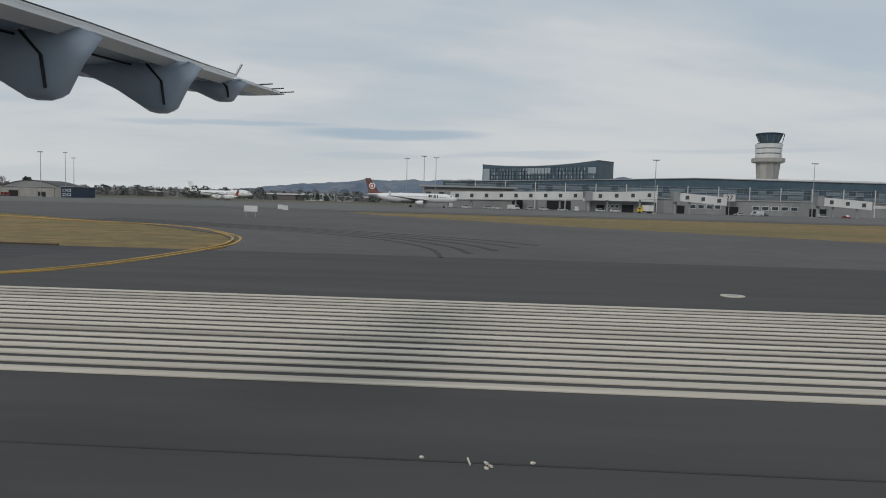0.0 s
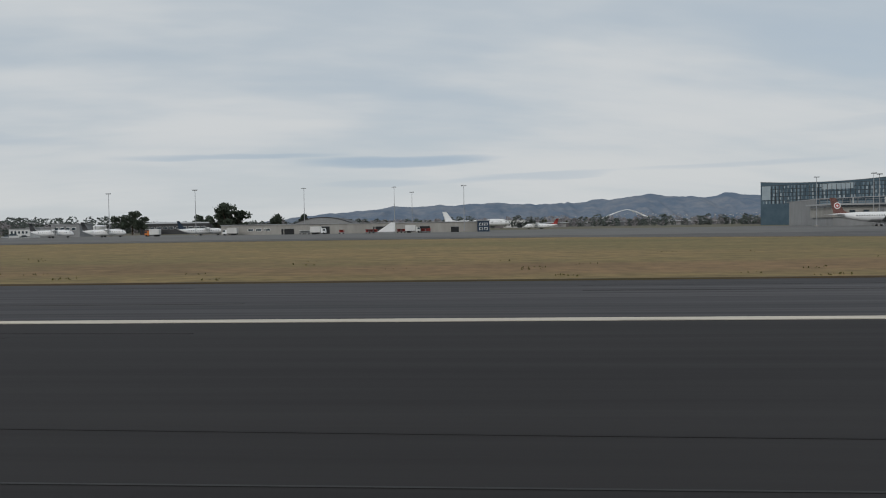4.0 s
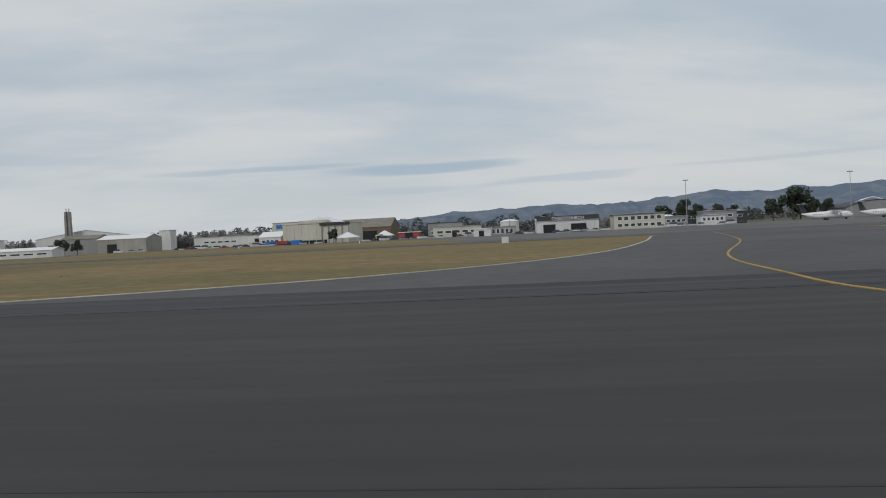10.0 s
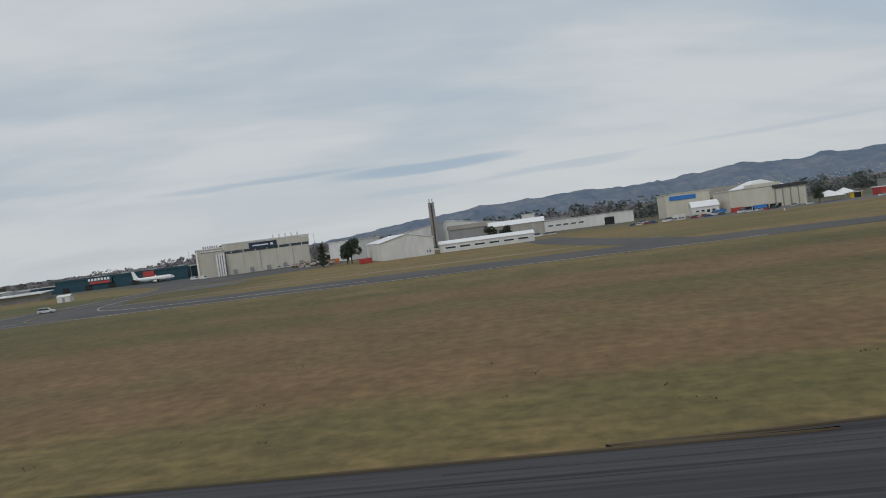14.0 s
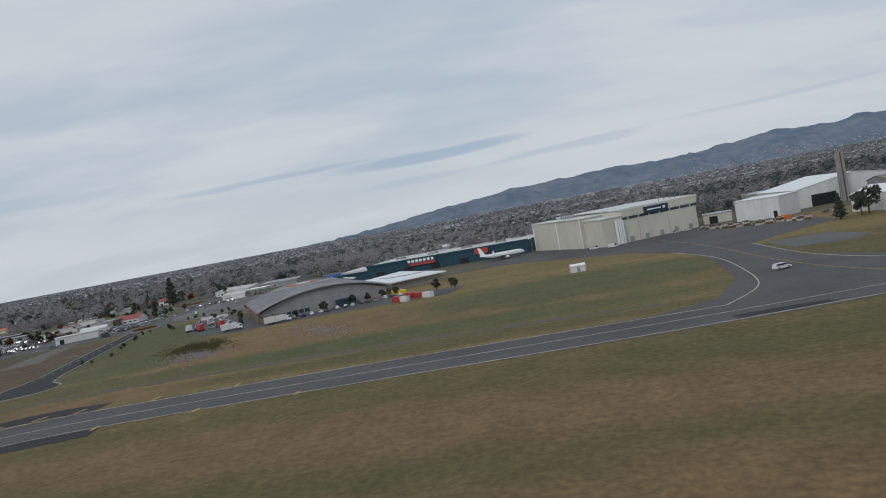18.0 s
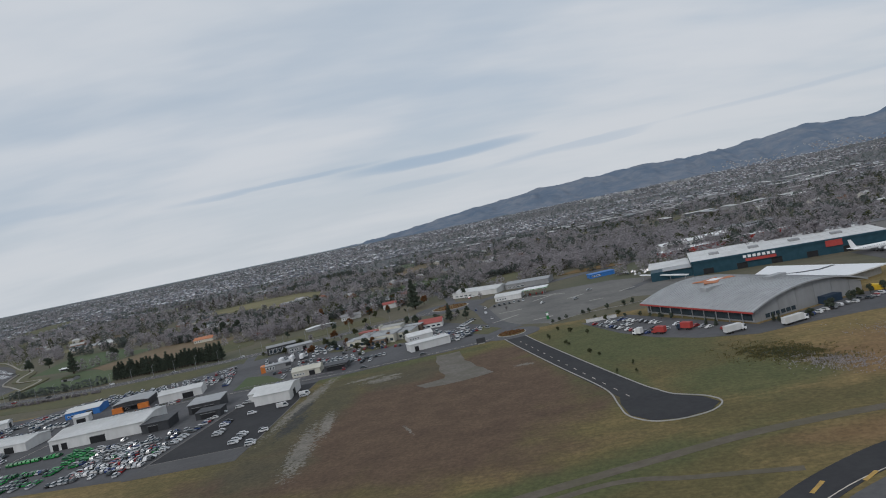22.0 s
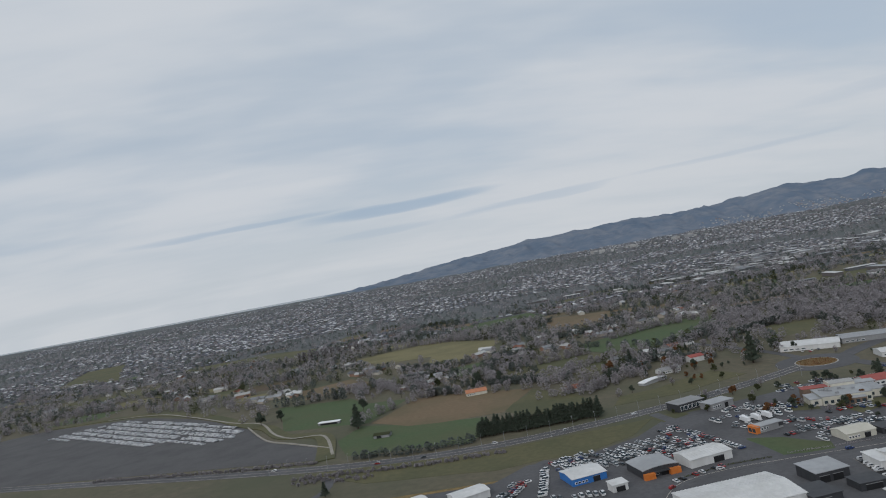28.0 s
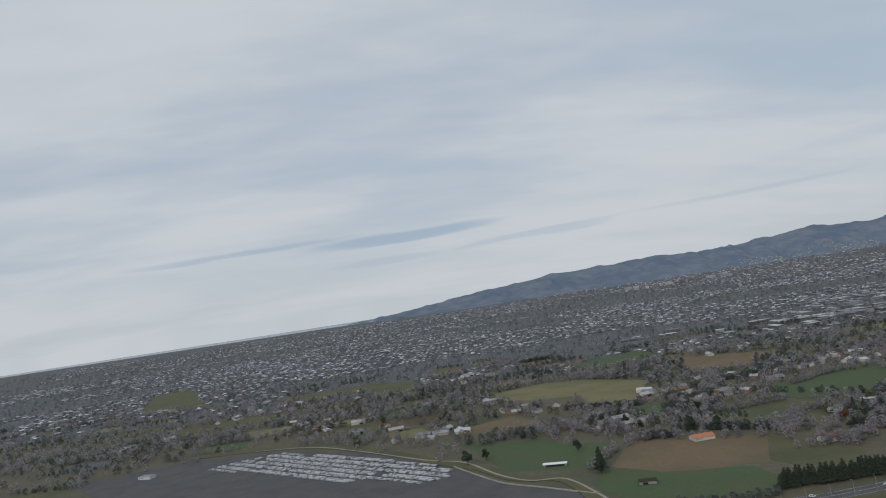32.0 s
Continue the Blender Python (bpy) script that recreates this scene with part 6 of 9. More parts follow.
big_hangar()
building("boiler_house", "dark-trimmed cream lean-to beside the big hangar", "outbuilding", -551, 279, 10, 9, 3.4, -12, CREAM, GREYROOF, doors=(("front", 0.2, 0.5, 2.6),))
rnd = random.Random(21)
for i in range(30):
    x, y = -560 + 22 * i / 29 + rnd.uniform(-1, 1), 250 - 27 * i / 29 + rnd.uniform(-2, 4)
    pl = thing("pallet_stack", "weathered timber pallets and planks stacked outdoors", "timber stack", x, y, 0, rnd.uniform(-30, 30), "timber stacks")
    hh = rnd.uniform(0.6, 1.7)
    for k in range(int(hh / 0.22)):
        Shape().box(-1.0, 1.0, -0.6, 0.6, 0.24 * k, 0.24 * k + 0.16).make("pallet", (TAN, FADED, ORANGE_GRASS, WHITE_METAL)[(i + k // 3) % 4], pl)
    Shape().box(-0.9, 0.9, -0.5, 0.5, 0, 0.24 * int(hh / 0.22)).make("bearer", BARK, pl)
for x, y, c in ((-541, 237, ORANGE), (-519.5, 193.5, RED), (-548, 238, WHITE_METAL), (-417, 237, CREAM), (-411, 236, BLUE), (-406, 234.5, RED), (-423, 240, WHITE_METAL), (-400, 231, BLUE)):
    container(x, y, rnd.uniform(-20, 20), c)
airliner(-634, 283, 5, 18, 1.0, WHITE, WHITE, "white airliner with a white tail beside the dark teal store", belly=GREY)
hut = thing("equipment_hut", "small pale equipment hut on the grass", "hut", -609.5, 190, 0, 8)
Shape().box(-1.9, 1.9, -1.2, 1.2, 0, 1.6).make("wall", WHITE_METAL, hut)
Shape().gable(-1.9, 1.9, -1.2, 1.2, 1.62, 2.1, 0.15, 0.1).make("roof", WHITE, hut)
Shape().box(-0.4, 0.4, -1.27, -1.2, 0, 1.3).make("door", GREYWALL, hut)
car("pale", -575.5, 136, 20, 0.04, "taxiway vehicles", 1.25)
for x, y, rz in ((-570, 262, 0), (-566, 262, 0), (-561, 258, 10), (-556, 256, 10), (-594, 247, 0), (-600, 252, 0)):
    car("van" if x < -580 else "sedan", x, y, rz, 0.04, "vehicles at the hangar")

# ---- signs, lights and boards along the runway ----
def board(x, y, w, h, mat, label, rz=0, z=0.12, text=""):
    ob = thing("airfield_sign", label, "airfield sign", x, y, 0, rz, "airfield signs")
    Shape().box(-w / 2, w / 2, -0.12, 0.12, z, z + h).make("panel", mat, ob)
    Shape().box(-w / 2 - 0.04, w / 2 + 0.04, -0.14, 0.14, z - 0.06, z).make("base_rail", GREY, ob)
    for sx in (-0.35, 0.35):
        Shape().box(sx * w - 0.04, sx * w + 0.04, -0.05, 0.05, 0, z).make("leg", STEEL, ob)
    if text:
        c = bpy.data.curves.new("lettering", "FONT")
        c.body, c.size, c.extrude, c.align_x = text, h * 0.62, 0.01, "CENTER"
        o = new("lettering", c)
        o.data.materials.append(DARK)
        o.parent, o.matrix_basis = ob, pose(0, -0.14, z + h * 0.2, 90, 0, 0)
    return ob


board(-51.7, 36.6, 1.78, 0.6, WHITE_METAL, "white blank rear face of an airfield sign", 41, 0.2)
board(-260.5, 23.6, 0.72, 0.52, YELLOW, "yellow taxiway direction sign with black lettering", -12, 0.2, "A3")
a4 = board(-40, 25.7, 0.62, 0.5, WHITE_METAL, "white airfield sign box with a yellow face", -80, 0.15)
Shape().box(-0.29, 0.29, -0.135, -0.118, 0.18, 0.62).make("sign_face", YELLOW, a4)
c_ = bpy.data.curves.new("lettering", "FONT")
c_.body, c_.size, c_.extrude, c_.align_x = "A4", 0.36, 0.005, "CENTER"
o_ = new("lettering", c_)
o_.data.materials.append(DARK)
o_.parent, o_.matrix_basis = a4, pose(0.0, -0.142, 0.28, 90, 0, 0)
board(-279.5, 42, 1.85, 0.5, WHITE_METAL, "white blank rear face of an airfield sign", 0, 0.3)
fr_ = board(-285.8, 32, 1.5, 0.36, WHITE_METAL, "white sign board faded with red blocks", 0, 0.4)
for i in range(4):
    Shape().box(-0.62 + 0.34 * i, -0.42 + 0.34 * i, -0.135, -0.1, 0.44, 0.74).make("faded_block", FADED, fr_)
board(-325.8, 85, 0.85, 0.75, WHITE_METAL, "small white square airfield board")
board(-29, 100, 0.7, 0.6, WHITE_METAL, "small white square airfield board")
board(-26, 92, 0.7, 0.6, WHITE_METAL, "small white square airfield board")
board(-20, 60, 1.15, 0.5, WHITE_METAL, "white blank rear face of an airfield sign", 0, 0.5)
for x, y in ((-387.7, 27.0), (-405.4, 195), (-363.3, 168)):
    ob = thing("marker_post", "short white marker bollard on the grass", "marker post", x, y, 0, 0, "marker posts")
    Shape().tube((0, 0, -0.05), (0, 0, 0.66), 0.14, 0.12, 10).make("post", WHITE, ob)
    Shape().tube((0, 0, 0.66), (0, 0, 0.72), 0.15, 0.1, 10).make("cap", GREY, ob)
    Shape().tube((0, 0, -0.05), (0, 0, 0.03), 0.5, 0.5, 12).make("pad", CONCRETE, ob)
for i in range(0, 20):
    x = -34.8 - 36.0 * i + (4.2 if i >= 9 else 0)
    if -345 < x < -290:
        continue
    ob = thing("runway_edge_light", "small white glass runway edge light on a yellow stem", "runway light", x, 13.9, 0.028, 0, "runway edge lights")
    Shape().tube((0, 0, 0), (0, 0, 0.03), 0.13, n=10).make("base", GREY, ob)
    Shape().tube((0, 0, 0.03), (0, 0, 0.14), 0.035, n=6).make("stem", YELLOW, ob)
    Shape().tube((0, 0, 0.14), (0, 0, 0.24), 0.062, 0.045, 8).make("lens", STEEL, ob)
for x, y in ((5.2, 14.5), (-296.6, 22.6), (-300, 22.7), (-285.9, 13.9)):
    lid = thing("pit_cover", "pale concrete pit cover set in the asphalt", "manhole cover", x, y, 0.03, 0, "pit covers")
    n = 16
    Shape().prism([(0.24 * math.cos(2 * math.pi * i / n), 0.24 * math.sin(2 * math.pi * i / n)) for i in range(n)], 0.0, 0.02).make("cover", WPAINT, lid)
    Shape().prism([(0.12 * math.cos(2 * math.pi * i / n), 0.12 * math.sin(2 * math.pi * i / n)) for i in range(n)], 0.021, 0.026).make("light_insert", STEEL, lid)
# joints and patches in the asphalt
jt = new("pavement_joints")
tagged(jt, "dark sealed joints across the runway asphalt", "joint", "", "structure")
for y in (4.7, 1.2, -2.0):
    strip("joint", [(-330, y), (-120, y + 0.05), (-20, y), (60, y - 0.03)], 0.03, 0.036, SEAL, parent=jt)
strip("joint", [(-287.7, 2.0), (-288.2, 9.2), (-290.2, 18.0)], 0.1, 0.041, SEAL, parent=jt, curve=False)
strip("joint", [(-288.2, 9.3), (-276, 9.35), (-262, 9.3)], 0.03, 0.041, SEAL, parent=jt)
strip("joint", [(-345, 18.0), (-290, 18.0)], 0.04, 0.041, SEAL, parent=jt)
sheet("asphalt_patch", wobble([(-288, 2.5), (-262, 2.6), (-262, 13.2), (-288.5, 9.4)], 3, 0.12, 2), 0.036, CROSSING, "paler square patch of runway asphalt", thick=0.02)
sheet("rubber_patch", wobble([(-287.9, 12.9), (-285, 13.0), (-262, 13.03), (-240, 12.6), (-240, 9.6), (-262, 9.35), (-285.6, 9.15), (-287.6, 10.4)], 1.0, 0.14, 41), 0.039, RUBBER, "black tyre rubber laid over the runway asphalt", thick=0.02)
sheet("rubber_patch", wobble([(-287.4, 6.1), (-285.4, 6.45), (-262, 6.55), (-240, 6.2), (-240, 5.3), (-262, 5.15), (-285.8, 5.2), (-287.2, 5.5)], 1.0, 0.10, 42), 0.039, RUBBER, "black tyre rubber laid over the runway asphalt", thick=0.02)
for k in range(34):
    y = sr.choice((sr.uniform(9.2, 13.0), sr.uniform(9.2, 13.0), sr.uniform(5.1, 6.5)))
    x = -287.2 + sr.uniform(-0.2, 0.5)
    n = sr.uniform(0.2, 1.4)
    strip("scuff", [(x + 1.5, y), (x - n * 0.4, y + sr.uniform(-0.03, 0.03)), (x - n, y + sr.uniform(-0.06, 0.06))], sr.uniform(0.05, 0.3), 0.0391 + 0.00004 * k, RUBBER, parent=sc)
strip("stencil_mark", [(-286.9, 5.16), (-285.9, 5.14)], 0.04, 0.0415, WPAINT, parent=sc)
for x0, y0, x1, y1, w in ((-60.48, 4.50, -60.16, 4.51, 0.022), (-60.48, 4.50, -60.38, 4.48, 0.02), (-59.74, 4.47, -59.40, 4.455, 0.022), (-59.52, 4.58, -59.50, 4.30, 0.05), (-59.46, 4.40, -59.30, 4.39, 0.02), (-59.20, 4.60, -59.14, 4.55, 0.03)):
    strip("stencil_mark", [(x0, y0), (x1, y1)], w, 0.041, WPAINT, parent=sc)
sheet("asphalt_patch", wobble([(-593.6, 101.6), (-580.8, 102.0), (-580.3, 100.2), (-593.6, 98.6)], 3, 0.1, 43), 0.049, DARKTAR, "dark repair patch in the taxiway asphalt", thick=0.02)
for k, (x, y) in enumerate(((-379.4, 9.9), (-378.9, 9.9), (-378.8, 10.1), (-378.6, 10.2), (-378.7, 8.8), (-378.0, 8.7), (-377.6, 8.2), (-378.8, 7.3), (-376.4, 10.8))):
    strip("paint_fleck", [(x, y), (x + 0.08 + 0.05 * (k % 3), y + 0.01)], 0.03, 0.041, WPAINT, parent=sc)
for lip in ([(-14, 22.46), (-150, 22.5), (-284, 22.46)], [(-350, 22.46), (-436, 22.46), (-446, 22.16), (-453, 21.66), (-462, 20.3), (-472, 19.66), (-490, 19.36), (-742, 19.26)]):
    strip("turf_edge", lip, 0.13, 0.08, EARTH, "dark lip of turf along the asphalt edge", thick=0.12)
gr = random.Random(12)
tuft_at = [(gr.choice((gr.uniform(-275, -42), gr.uniform(-740, -350))), 22.7 + 22 * gr.random() ** 1.8) for _ in range(260)]


def tuft_spot():
    x, y = gr.choice(tuft_at)
    return (x + gr.gauss(0, 0.35), y + gr.gauss(0, 0.12), gr.uniform(0.0, 0.08))


tagged(leaf_cards(gr, 1700, 0.04, tuft_spot).make("grass_tufts", TUFT), "dark green tufts of rank grass by the runway", "grass", "", "stuff")
rnd = random.Random(31)
for i in range(6):
    y = rnd.choice((rnd.uniform(9.5, 12.6), rnd.uniform(3.2, 6.2)))
    x = -262 - rnd.uniform(2, 23)
    strip("scuff", [(x, y), (x + 6, y + rnd.uniform(-0.05, 0.05)), (-262, y)], rnd.uniform(0.05, 0.12), 0.040 + 0.0001 * i, RUBBER, parent=sc, curve=False)
for i in range(5):
    y = 7.0 + 1.6 * i / 4 + rnd.uniform(-0.15, 0.15)
    strip("scuff", [(-360.2, y), (-358.5, y + rnd.uniform(-0.15, 0.15)), (-357.5 + rnd.uniform(-1.2, 2.5), y + rnd.uniform(-0.2, 0.2))], 0.03, 0.044 + 0.001 * i, CROSSING if i % 2 else RUBBER, parent=sc, curve=False)

# ---- business park beyond the end of the runway ----
sheet("yard_1", [(-1012, 186), (-985, 178), (-950, 168), (-912, 150), (-856, 148), (-829, 150), (-834, 224), (-780, 238), (-770, 262), (-800, 300), (-815, 318), (-845, 308), (-889, 296), (-905, 276), (-925, 264), (-948, 262), (-960, 248), (-1010, 246), (-1032, 240)], 0.03, ROAD, "patched grey asphalt of the car yards")
sheet("yard_2", [(-853, 219), (-855, 157), (-829.5, 160), (-834, 222)], 0.04, DARKTAR, "fresh dark asphalt yard with a few parked cars")
sheet("yard_3", [(-856, 147), (-829, 149.5), (-829.5, 159), (-855, 156)], 0.037, TARMAC, "worn grey asphalt yard edge")
sheet("car_park", [(-774, 268), (-756, 254), (-724, 281), (-706, 266), (-690, 286), (-700, 322), (-728, 342), (-779, 342), (-786, 316)], 0.036, PALE_TAR, "broad open worn asphalt car park")
sheet("gravel_patch", wobble([(-795.3, 229.8), (-787.1, 231.7), (-781.6, 212.2), (-773.4, 193.5), (-780.2, 189.2), (-791.2, 187.7), (-794.7, 192.4), (-786.6, 196.1)], 4, 0.7, 23), 0.03, WORN_GRAVEL, "pale worn gravel patch on the bare field")
strip("perimeter_track", [(-800, 92), (-768, 105), (-740, 115), (-721, 120.7), (-693, 123.4), (-640, 123), (-600, 120)], 2.6, 0.03, TRACK, "worn earth perimeter track")
strip("perimeter_track", [(-790, 88), (-753, 106.8), (-737, 106), (-723, 104)], 1.6, 0.028, TRACK, "worn earth perimeter track")
strip("access_road", [(-768.5, 238), (-764, 224), (-752, 188), (-742, 159), (-739, 150)], 7.4, 0.05, DARKTAR, "dark new asphalt access road")
sheet("turning_head", [(-743, 152), (-743.4, 146), (-742.5, 138), (-739, 133), (-734, 132), (-728.5, 134), (-726, 138), (-728, 142.5), (-733, 147), (-735.5, 152)], 0.052, DARKTAR, "dark asphalt turning head with pale kerbs")
kerb = new("kerbs")
tagged(kerb, "pale concrete kerbs along the access road", "kerb", "", "structure")
strip("kerb", [(-765, 239), (-760.4, 224), (-748.4, 188), (-738.3, 159), (-735.3, 152), (-732.8, 147.2), (-727.6, 142.8), (-725.6, 138), (-728.3, 133.6), (-734, 131.6), (-739.2, 132.7), (-742.9, 138), (-743.9, 146), (-745.6, 159), (-755.6, 188), (-767.6, 224), (-772, 238)], 0.3, 0.14, CONCRETE, thick=0.14, parent=kerb)
for i in range(14):
    y = 230 - 6 * i
    x = -766.5 + (230 - y) * 0.318
    strip("lane_dash", [(x, y), (x + 0.6, y - 1.9)], 0.16, 0.066, WPAINT, parent=kerb)
for pts in ([(-763.6, 317.4), (-753.2, 329.6)], [(-777.5, 298.7), (-768, 299.9)], [(-762.6, 266.4), (-755.1, 268.4)], [(-778.7, 276.8), (-769.2, 286.5)], [(-740, 289), (-734.4, 289.7)], [(-748, 306), (-741, 312)], [(-764, 334), (-749, 325)], [(-727, 300), (-720, 306)]):
    strip("island_kerb", pts, 0.9, 0.17, CONCRETE, thick=0.14, parent=kerb)
strip("island_kerb", [(-756.5, 252.3), (-750, 258.2), (-742, 262.3), (-729, 264), (-718, 268)], 0.3, 0.16, CONCRETE, thick=0.13, parent=kerb)
screen = thing("screen_wall", "low pale screen wall beside the hall car park", "wall", -739.2, 242, 0, 2)
Shape().box(-5.1, 5.1, -0.12, 0.12, 0, 1.1).make("panel", WHITE_METAL, screen)
Shape().box(-5.2, 5.2, -0.2, 0.2, 1.1, 1.2).make("coping", CONCRETE, screen)
roads = (("street_1", [(-914, 160), (-914, 185), (-912, 204), (-903, 221), (-886, 227), (-870, 228), (-830, 229), (-804, 234), (-782, 240), (-776, 244)], 5.0),
         ("street_2", [(-870, 228), (-873, 245), (-879, 264), (-889, 292), (-893, 305)], 4.4),
         ("street_3", [(-947, 218), (-947, 240), (-945, 258), (-940, 264)], 3.8), ("street_4", [(-1010, 208), (-985, 212), (-955, 212), (-930, 212), (-913, 208)], 4.0),
         ("street_5", [(-769, 258), (-778, 278), (-786, 315), (-793, 340)], 6.5), ("motorway", [(-1420, 420), (-1300, 386), (-1160, 342), (-1100, 322), (-1040, 304), (-997, 296), (-957, 296), (-917, 304), (-877, 317), (-840, 333), (-815, 347)], 9.0),
         ("motorway", [(-797, 350), (-770, 372), (-720, 400), (-640, 430), (-540, 455), (-400, 470)], 8.0), ("street_6", [(-806, 360), (-815, 400), (-840, 470), (-880, 560), (-900, 660)], 4.5),
         ("street_7", [(-1030, 290), (-1026, 275), (-1030, 262), (-1050, 256), (-1080, 262), (-1110, 290)], 3.4), ("street_8", [(-724, 300), (-690, 340), (-640, 352), (-560, 350)], 4.5))
road_z = 0.06
for nm, pts, w in roads:
    road_z += 0.0012
    strip(nm, pts, w, road_z, ROAD, "grey asphalt road with worn lanes", thick=0.06)
mk = new("road_markings")
tagged(mk, "thin white road lines and lot lines", "marking", "", "structure")
for off in (-4.0, 0.15, 4.0):
    strip("lane_line", [(x, y + off) for x, y in roads[5][1]], 0.16, 0.078, WPAINT, parent=mk)
strip("lane_line", roads[0][1], 0.14, 0.078, WPAINT, parent=mk)
for pts in ([(-853, 220), (-855, 155)], [(-855, 156.5), (-829, 160)], [(-829.3, 158), (-833.6, 219)]):
    strip("lot_line", pts, 0.35, 0.06, GRAVEL, parent=mk, thick=0.05)
for cx, cy, r in ((-770, 247, 5.2), (-806, 351, 9.5)):
    n = 24
    ring = lambda q: [(cx + q * math.cos(2 * math.pi * i / n), cy + q * math.sin(2 * math.pi * i / n)) for i in range(n)]
    sheet("roundabout_road", ring(r * 1.9), 0.075, ROAD, "ring of grey asphalt round a traffic island")
    isl = thing("traffic_island", "round kerbed traffic island with russet planting", "roundabout", cx, cy, 0.07, 0)
    loc = [(x - cx, y - cy) for x, y in ring(r)]
    Shape().prism(loc, -0.1, 0.14).make("kerb", CONCRETE, isl)
    Shape().prism([(x * 0.93, y * 0.93) for x, y in loc], 0.1, 0.2).make("planting_bed", ORANGE_GRASS, isl)
    rr = random.Random(int(r * 10))
    sp = lambda: ((lambda a, q: (q * math.cos(a), q * math.sin(a), rr.uniform(0.2, 0.55)))(rr.uniform(0, 6.28), r * 0.85 * math.sqrt(rr.random())))
    tagged(leaf_cards(rr, 420, 0.2, sp).make("shrubs", RUST_LEAF, isl), kind="stuff")


def sports_hall():
    rz = 27.3
    ob = thing("sports_hall", "broad grey sports hall with a shallow arched metal roof", "sports hall", -702, 198, 0, rz)
    w, d, n, h, rise = 38.5, 48.0, 20, 2.9, 3.9
    prof = lambda y, k=0.0: [(-0.0, y, -0.3), (w, y, -0.3)] + [(w - w * i / n, y, h + rise * (1 - (1 - 2 * i / n) ** 2)) for i in range(n + 1)]
    Shape().loft([prof(0), prof(d)]).make("wall", GREYWALL, ob)
    top = [(-1.6 + (w + 3.2) * i / n, h + 0.1 + rise * (1 - (1 - 2 * i / n) ** 2)) for i in range(n + 1)]
    ring = top + [(x, z + 0.4) for x, z in top[::-1]]
    roof = Shape().loft([[(x, y, z) for x, z in ring] for y in (-1.2, d + 1.2)]).make("roof", GREYROOF, ob)
    seam = Shape()
    for i in range(1, 40):
        y = -1.2 + (d + 2.4) * i / 40
        rg = [(x, z + 0.41) for x, z in top]
        seam.loft([[(x, y - 0.05, z), (x, y + 0.05, z), (x, y + 0.05, z + 0.09), (x, y - 0.05, z + 0.09)] for x, z in rg])
    seam.make("roof_seam", GREYROOF, roof)
    for x, y in ((7, 26), (20, 14)):
        z = h + rise * (1 - (1 - 2 * (x + 3) / w) ** 2)
        Shape().box(x, x + 6.5, y, y + 2.8, z - 0.6, z + 1.3).make("roof_plant", GREYROOF, roof)
    em = Shape().prism([(15, 30), (18.5, 33), (23, 31.5), (24, 34.5), (20, 36), (22, 39), (17, 38), (12.5, 39), (14.5, 35.5), (12, 33)], h + rise * 0.98 + 0.42, h + rise + 0.62)
    em.make("roof_emblem", TERRACOTTA, roof)
    Shape().prism([(16.5, 33), (20.5, 34), (19, 37), (15.5, 36)], h + rise + 0.6, h + rise + 0.72).make("emblem_patch", WHITE, roof)
    Shape().box(-1.7, -1.4, -1.2, d + 1.2, h - 0.1, h + 0.35).make("eaves_stripe", RED, roof)
    Shape().box(-0.12, -0.02, 1, d - 1, 0.5, 2.3).make("window_band", GLASS, ob)
    for i in range(9):
        Shape().box(-1.5, -1.3, 3 + 5.1 * i, 3.2 + 5.1 * i, 0, h).make("veranda_post", STEEL, ob)
    for i in range(6):
        Shape().box(3.5 + 1.8 * i, 4.9 + 1.8 * i, -0.1, -0.02, 0.5, 1.6).make("window", GLASS, ob)
    Shape().box(22, 28, -2.6, -0.02, 0, 2.1).make("entrance_porch", NAVY, ob)
    for i in range(6):
        u = 2 + 6.4 * i
        Shape().box(u - 0.1, u + 0.1, -0.12, 0.05, 0, h + rise * (1 - (1 - 2 * u / w) ** 2) - 0.1).make("pilaster", GREYWALL, ob)


sports_hall()
wr = thing("white_roofed_court", "low broad building with a flat white roof", "sports court", -670, 279, 0, 0)
Shape().prism([(-17, -26), (1.5, -51), (17, -42), (-5, -6)], -0.2, 2.6).make("wall", CONCRETE, wr)
Shape().prism([(-18, -26), (1.5, -53), (19, -43), (-5, -4)], 2.62, 3.0).make("roof", WHITE, wr)
Shape().prism([(-8, -28), (-3, -32), (3, -33), (9, -29), (8, -28), (3, -31), (-3, -30)], 3.01, 3.06).make("roof_stripe", DARKWALL, wr)


